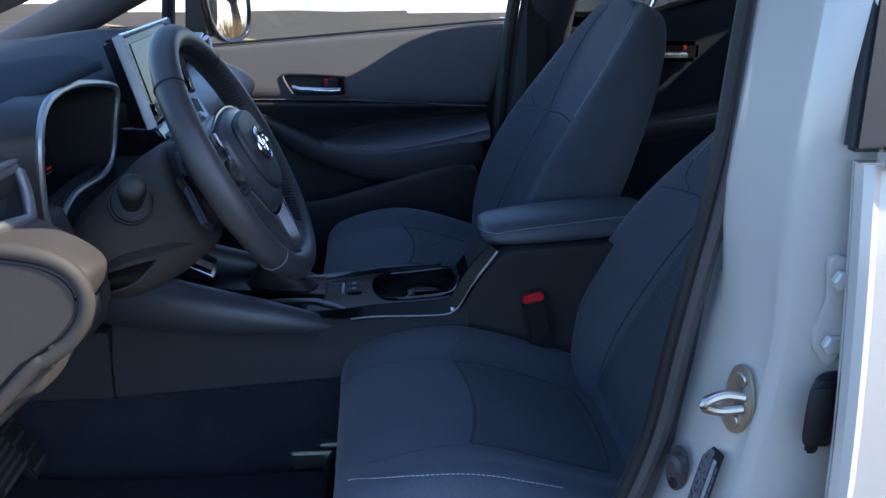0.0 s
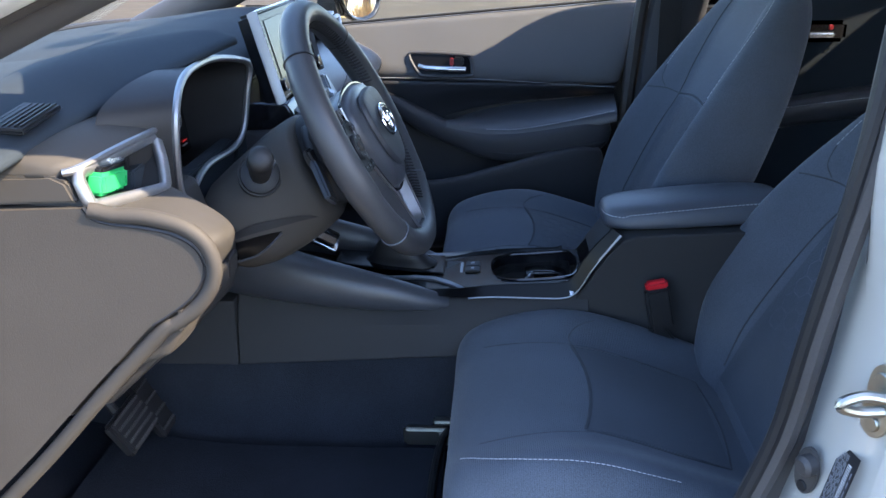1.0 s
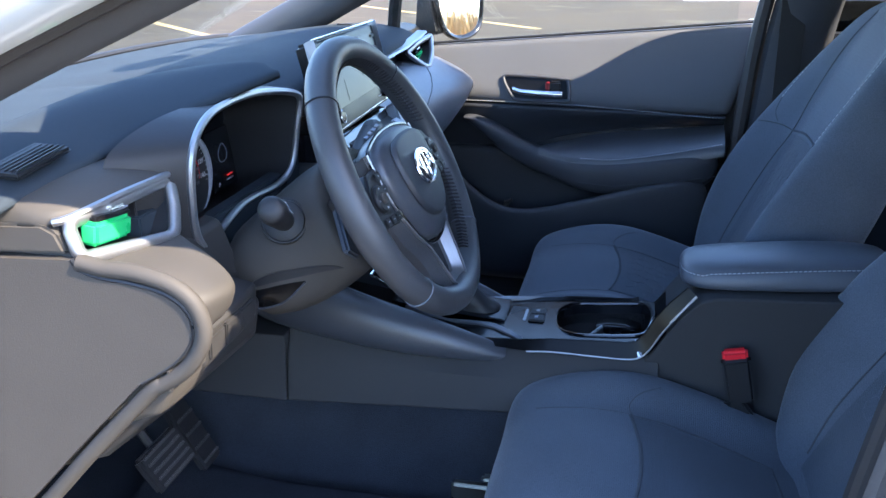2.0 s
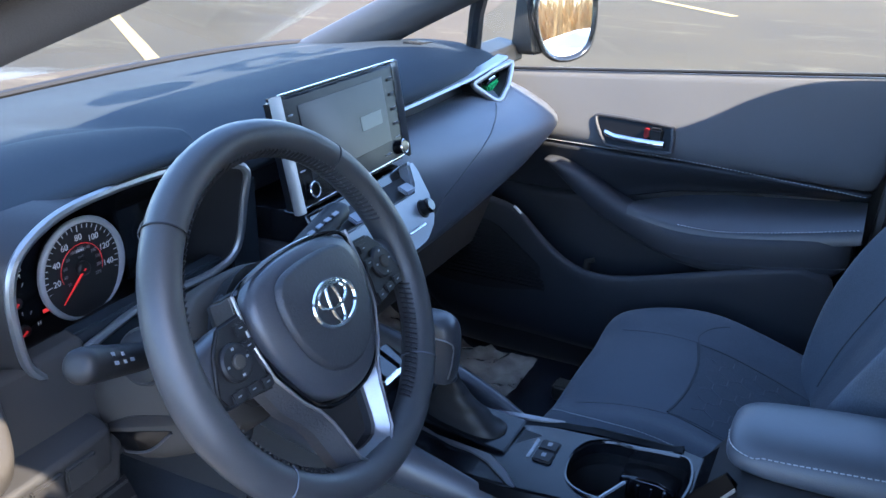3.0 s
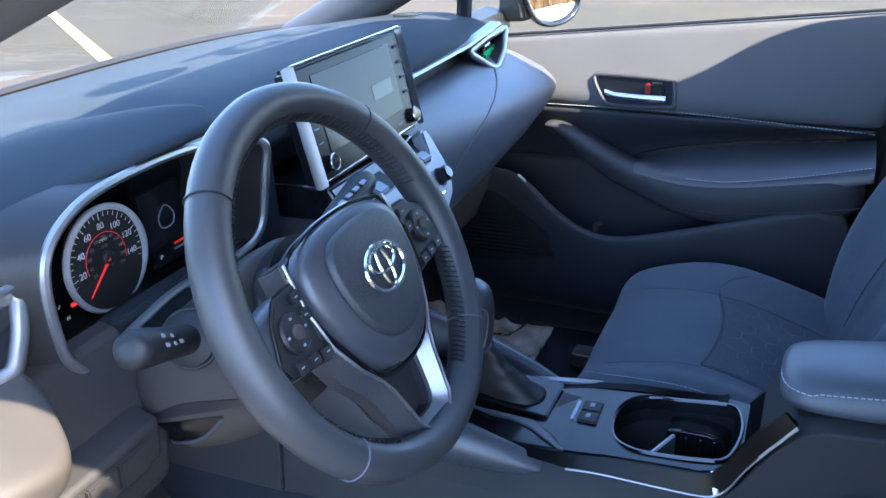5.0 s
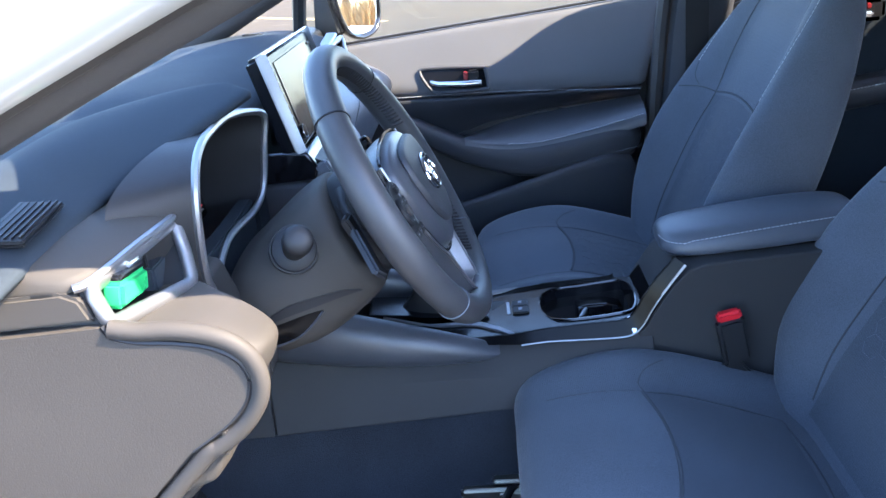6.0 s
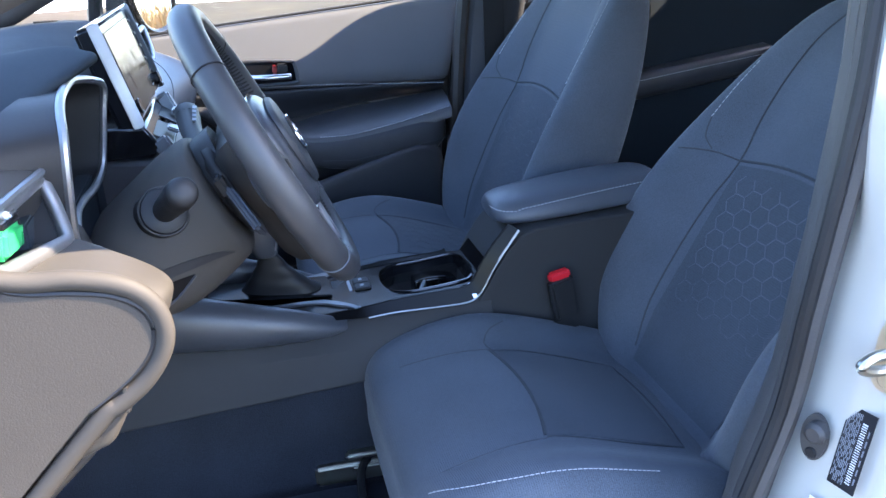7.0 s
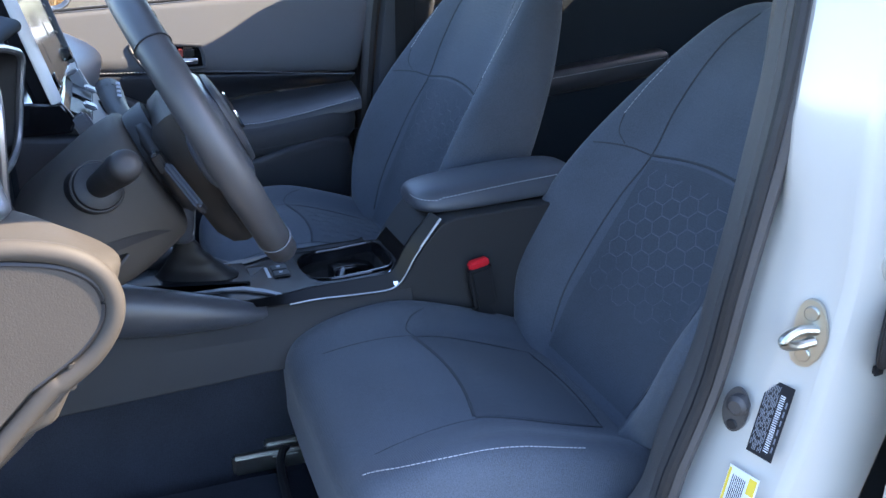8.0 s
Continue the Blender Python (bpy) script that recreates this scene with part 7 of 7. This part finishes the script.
def near_rear():
    door = blank("car_door", "closed white rear door beside the bare front opening", "car door", (1.0, -0.80, 0.3))
    def skin(u, v):
        x = 0.545 + 0.95 * u
        z = 0.25 + 0.685 * v
        return (x, -0.795 - 0.055 * math.sin(math.pi * min(1, 0.15 + 0.8 * v)) - 0.01 * u, z)
    part("outer_skin", sheet(skin, 10, 14, (0, 0.02, 0)), PAINT, door, "glossy white door skin")
    edge = curve([(0.552, skin(0, v)[1] + 0.008, 0.25 + 0.685 * v) for v in (0, 0.2, 0.4, 0.6, 0.8, 1.0)], 4)
    part("folded_edge", tube(edge, 0.011, 8), PAINT, door)
    part("inner_panel", box((1.0, -0.715, 0.60), (0.86, 0.06, 0.62), 0.02), SOFT, door)
    part("belt_trim", slab([(0.555, -0.818, 0.932), (1.45, -0.825, 0.955), (1.45, -0.825, 0.975), (0.555, -0.818, 0.952)], (0, 0.02, 0), 0.004), CHROME, door, "bright belt trim")
    part("window_frame", slab([(0.535, -0.800, 0.945), (0.565, -0.800, 0.945), (0.625, -0.69, 1.36), (0.595, -0.69, 1.36)], (0, 0.02, 0), 0.004), DARK, door, "black window frame")
    pane_ = part("window_pane", slab([(0.565, -0.796, 0.945), (1.40, -0.80, 0.965), (1.30, -0.66, 1.32), (0.62, -0.69, 1.34)], (0, 0.004, 0)), PIANO, door, "dark privacy glass")
    # hinges, wiring boot
    for z in (0.800, 0.40):
        hinge = part("hinge", slab(curve([(0.537, -0.790, z + 0.05), (0.560, -0.797, z + 0.045), (0.555, -0.797, z + 0.012), (0.560, -0.797, z - 0.02), (0.548, -0.795, z - 0.05), (0.532, -0.790, z - 0.03), (0.540, -0.792, z + 0.01)], 3, True), (0, 0.008, 0), 0.001), PAINT, door, "white painted door hinge")
        for dz in (0.033, -0.028):
            part("bolt", disc((0.545, -0.797, z + dz), (0, -1, 0), 0.010, 0.007, 6, 0.002), PAINT, hinge)
    def bellows(k, d):
        return [(0.558 + math.copysign(abs(math.cos(q)) ** 0.45, math.cos(q)) * 0.017 * k - 0.02 * d, -0.790 - 0.02 * d, 0.705 + math.copysign(abs(math.sin(q)) ** 0.45, math.sin(q)) * 0.036 * k) for q in (2 * math.pi * i / 24 for i in range(24))]
    boot = part("wiring_boot", loft([bellows(k, d) for k, d in ((1.0, 0.0), (1.04, 0.3), (0.94, 0.5), (0.96, 0.7), (0.80, 0.8), (0.82, 1.0), (0.62, 1.1))]), DARK, door, "black rubber wiring boot", smooth=50)
    part("boot_tail", box((0.545, -0.793, 0.663), (0.012, 0.008, 0.012), 0.003), DARK, boot)


near_rear()


def pillar_hardware():
    n = Vector((-0.90, -0.44, 0.0)).normalized()
    side = Vector((0.44, -0.90, 0)).normalized()
    up = Vector((0.06, 0, 1)).normalized()

    def at(c, x, z, d=0.0):
        return Vector(c) + side * x + up * z + n * d
    # striker
    c = (0.487, -0.752, 0.695)
    striker = blank("door_striker", "zinc-plated door striker bolted to the white pillar", "door striker", c)
    plate = curve([(0, 0.036, 0), (0.012, 0.030, 0), (0.022, 0.0, 0), (0.016, -0.026, 0), (0.004, -0.036, 0), (-0.010, -0.028, 0), (-0.012, 0.0, 0), (-0.010, 0.026, 0)], 4, True)
    part("plate", slab([at(c, p.x, p.y, 0.0) for p in plate], n * 0.004, 0.001), STEEL, striker)
    part("loop", tube(curve([at(c, 0.010, 0.006, 0.003), at(c, 0.0, 0.008, 0.020), at(c, -0.006, 0.003, 0.036), at(c, -0.006, -0.003, 0.036), at(c, 0.0, -0.008, 0.020), at(c, 0.010, -0.006, 0.003)], 6), 0.0052, 10), STEEL, striker)
    for z in (0.022, -0.022):
        part("screw", disc(at(c, 0.003, z, 0.004), n, 0.0075, 0.003, 20, 0.001), STEEL, striker)
    # courtesy switch
    c = (0.453, -0.712, 0.592)
    sw = blank("door_switch", "grey rubber courtesy light switch on the pillar", "door switch", c)
    part("base", slab([at(c, 0.014 * math.cos(q) * 1.0, 0.026 * math.sin(q)) for q in (2 * math.pi * k / 24 for k in range(24))], n * 0.005, 0.001), RUBBER, sw)
    part("plunger", disc(at(c, 0.004, 0.010, 0.004), n, 0.011, 0.014, 22, 0.004), RUBBER, sw)
    part("screw", disc(at(c, 0.0, -0.017, 0.004), n, 0.006, 0.003, 18, 0.001), DARK, sw)
    # black type plate: plain bars stand for its print
    tl, tr, bl = Vector((0.480, -0.729, 0.633)), Vector((0.4835, -0.762, 0.636)), Vector((0.461, -0.733, 0.553))
    br = bl + (tr - tl)
    out = n * 0.0
    tag = blank("type_label", "black printed type label stuck on the white pillar", "label", tl)
    nn = (tr - tl).cross(bl - tl).normalized()
    nn = nn if nn.x < 0 else -nn
    lift = nn * 0.007
    f = lambda u, v, d=0.0: tl.lerp(tr, u).lerp(bl.lerp(br, u), v) + lift + nn * d
    part("plate", slab([f(0, 0), f(1, 0), f(1, 1), f(0, 1)], nn * 0.0006), LABEL_BLACK, tag)
    rng = random.Random(8)
    for k in range(9):
        u = 0.06 + 0.055 * k
        v = 0.05
        while v < 0.9:
            w = rng.uniform(0.05, 0.2)
            part("print_bar", slab([f(u, v, 0.0007), f(u + 0.025, v, 0.0007), f(u + 0.025, min(v + w, 0.95), 0.0007), f(u, min(v + w, 0.95), 0.0007)], nn * 0.0002), INK, tag, smooth=0)
            v += w + 0.04
    for k in range(26):
        v = 0.14 + 0.03 * k
        part("code_bar", slab([f(0.60, v, 0.0007), f(0.78, v, 0.0007), f(0.78, v + rng.uniform(0.008, 0.02), 0.0007), f(0.60, v + 0.012, 0.0007)], nn * 0.0002), LABEL_WHITE, tag, smooth=0)
    for k in range(6):
        part("print_bar", slab([f(0.86, 0.2 + 0.12 * k, 0.0007), f(0.91, 0.2 + 0.12 * k, 0.0007), f(0.91, 0.28 + 0.12 * k, 0.0007), f(0.86, 0.28 + 0.12 * k, 0.0007)], nn * 0.0002), INK, tag, smooth=0)
    # tyre label below it
    tl2, ax, az = Vector((0.449, -0.731, 0.535)), (tr - tl), (bl - tl) * 1.0
    g = lambda u, v, d=0.0: tl2 + ax * u + az * v + lift + nn * d
    tyre = blank("tyre_label", "white and yellow tyre pressure label on the pillar", "label", tl2)
    part("plate", slab([g(-0.1, 0), g(1.1, 0), g(1.1, 1), g(-0.1, 1)], nn * 0.0006), LABEL_WHITE, tyre)
    part("yellow_field", slab([g(0.75, 0.03, 0.0007), g(1.05, 0.03, 0.0007), g(1.05, 0.25, 0.0007), g(0.75, 0.25, 0.0007)], nn * 0.0002), LABEL_YELLOW, tyre)
    part("yellow_edge", slab([g(-0.08, 0.03, 0.0007), g(0.02, 0.03, 0.0007), g(0.02, 0.95, 0.0007), g(-0.08, 0.95, 0.0007)], nn * 0.0002), LABEL_YELLOW, tyre)
    for k in range(8):
        part("print_bar", slab([g(0.12 + 0.07 * k, 0.1, 0.0007), g(0.15 + 0.07 * k, 0.1, 0.0007), g(0.15 + 0.07 * k, 0.85, 0.0007), g(0.12 + 0.07 * k, 0.85, 0.0007)], nn * 0.0002), LABEL_BLACK, tyre, smooth=0)


pillar_hardware()
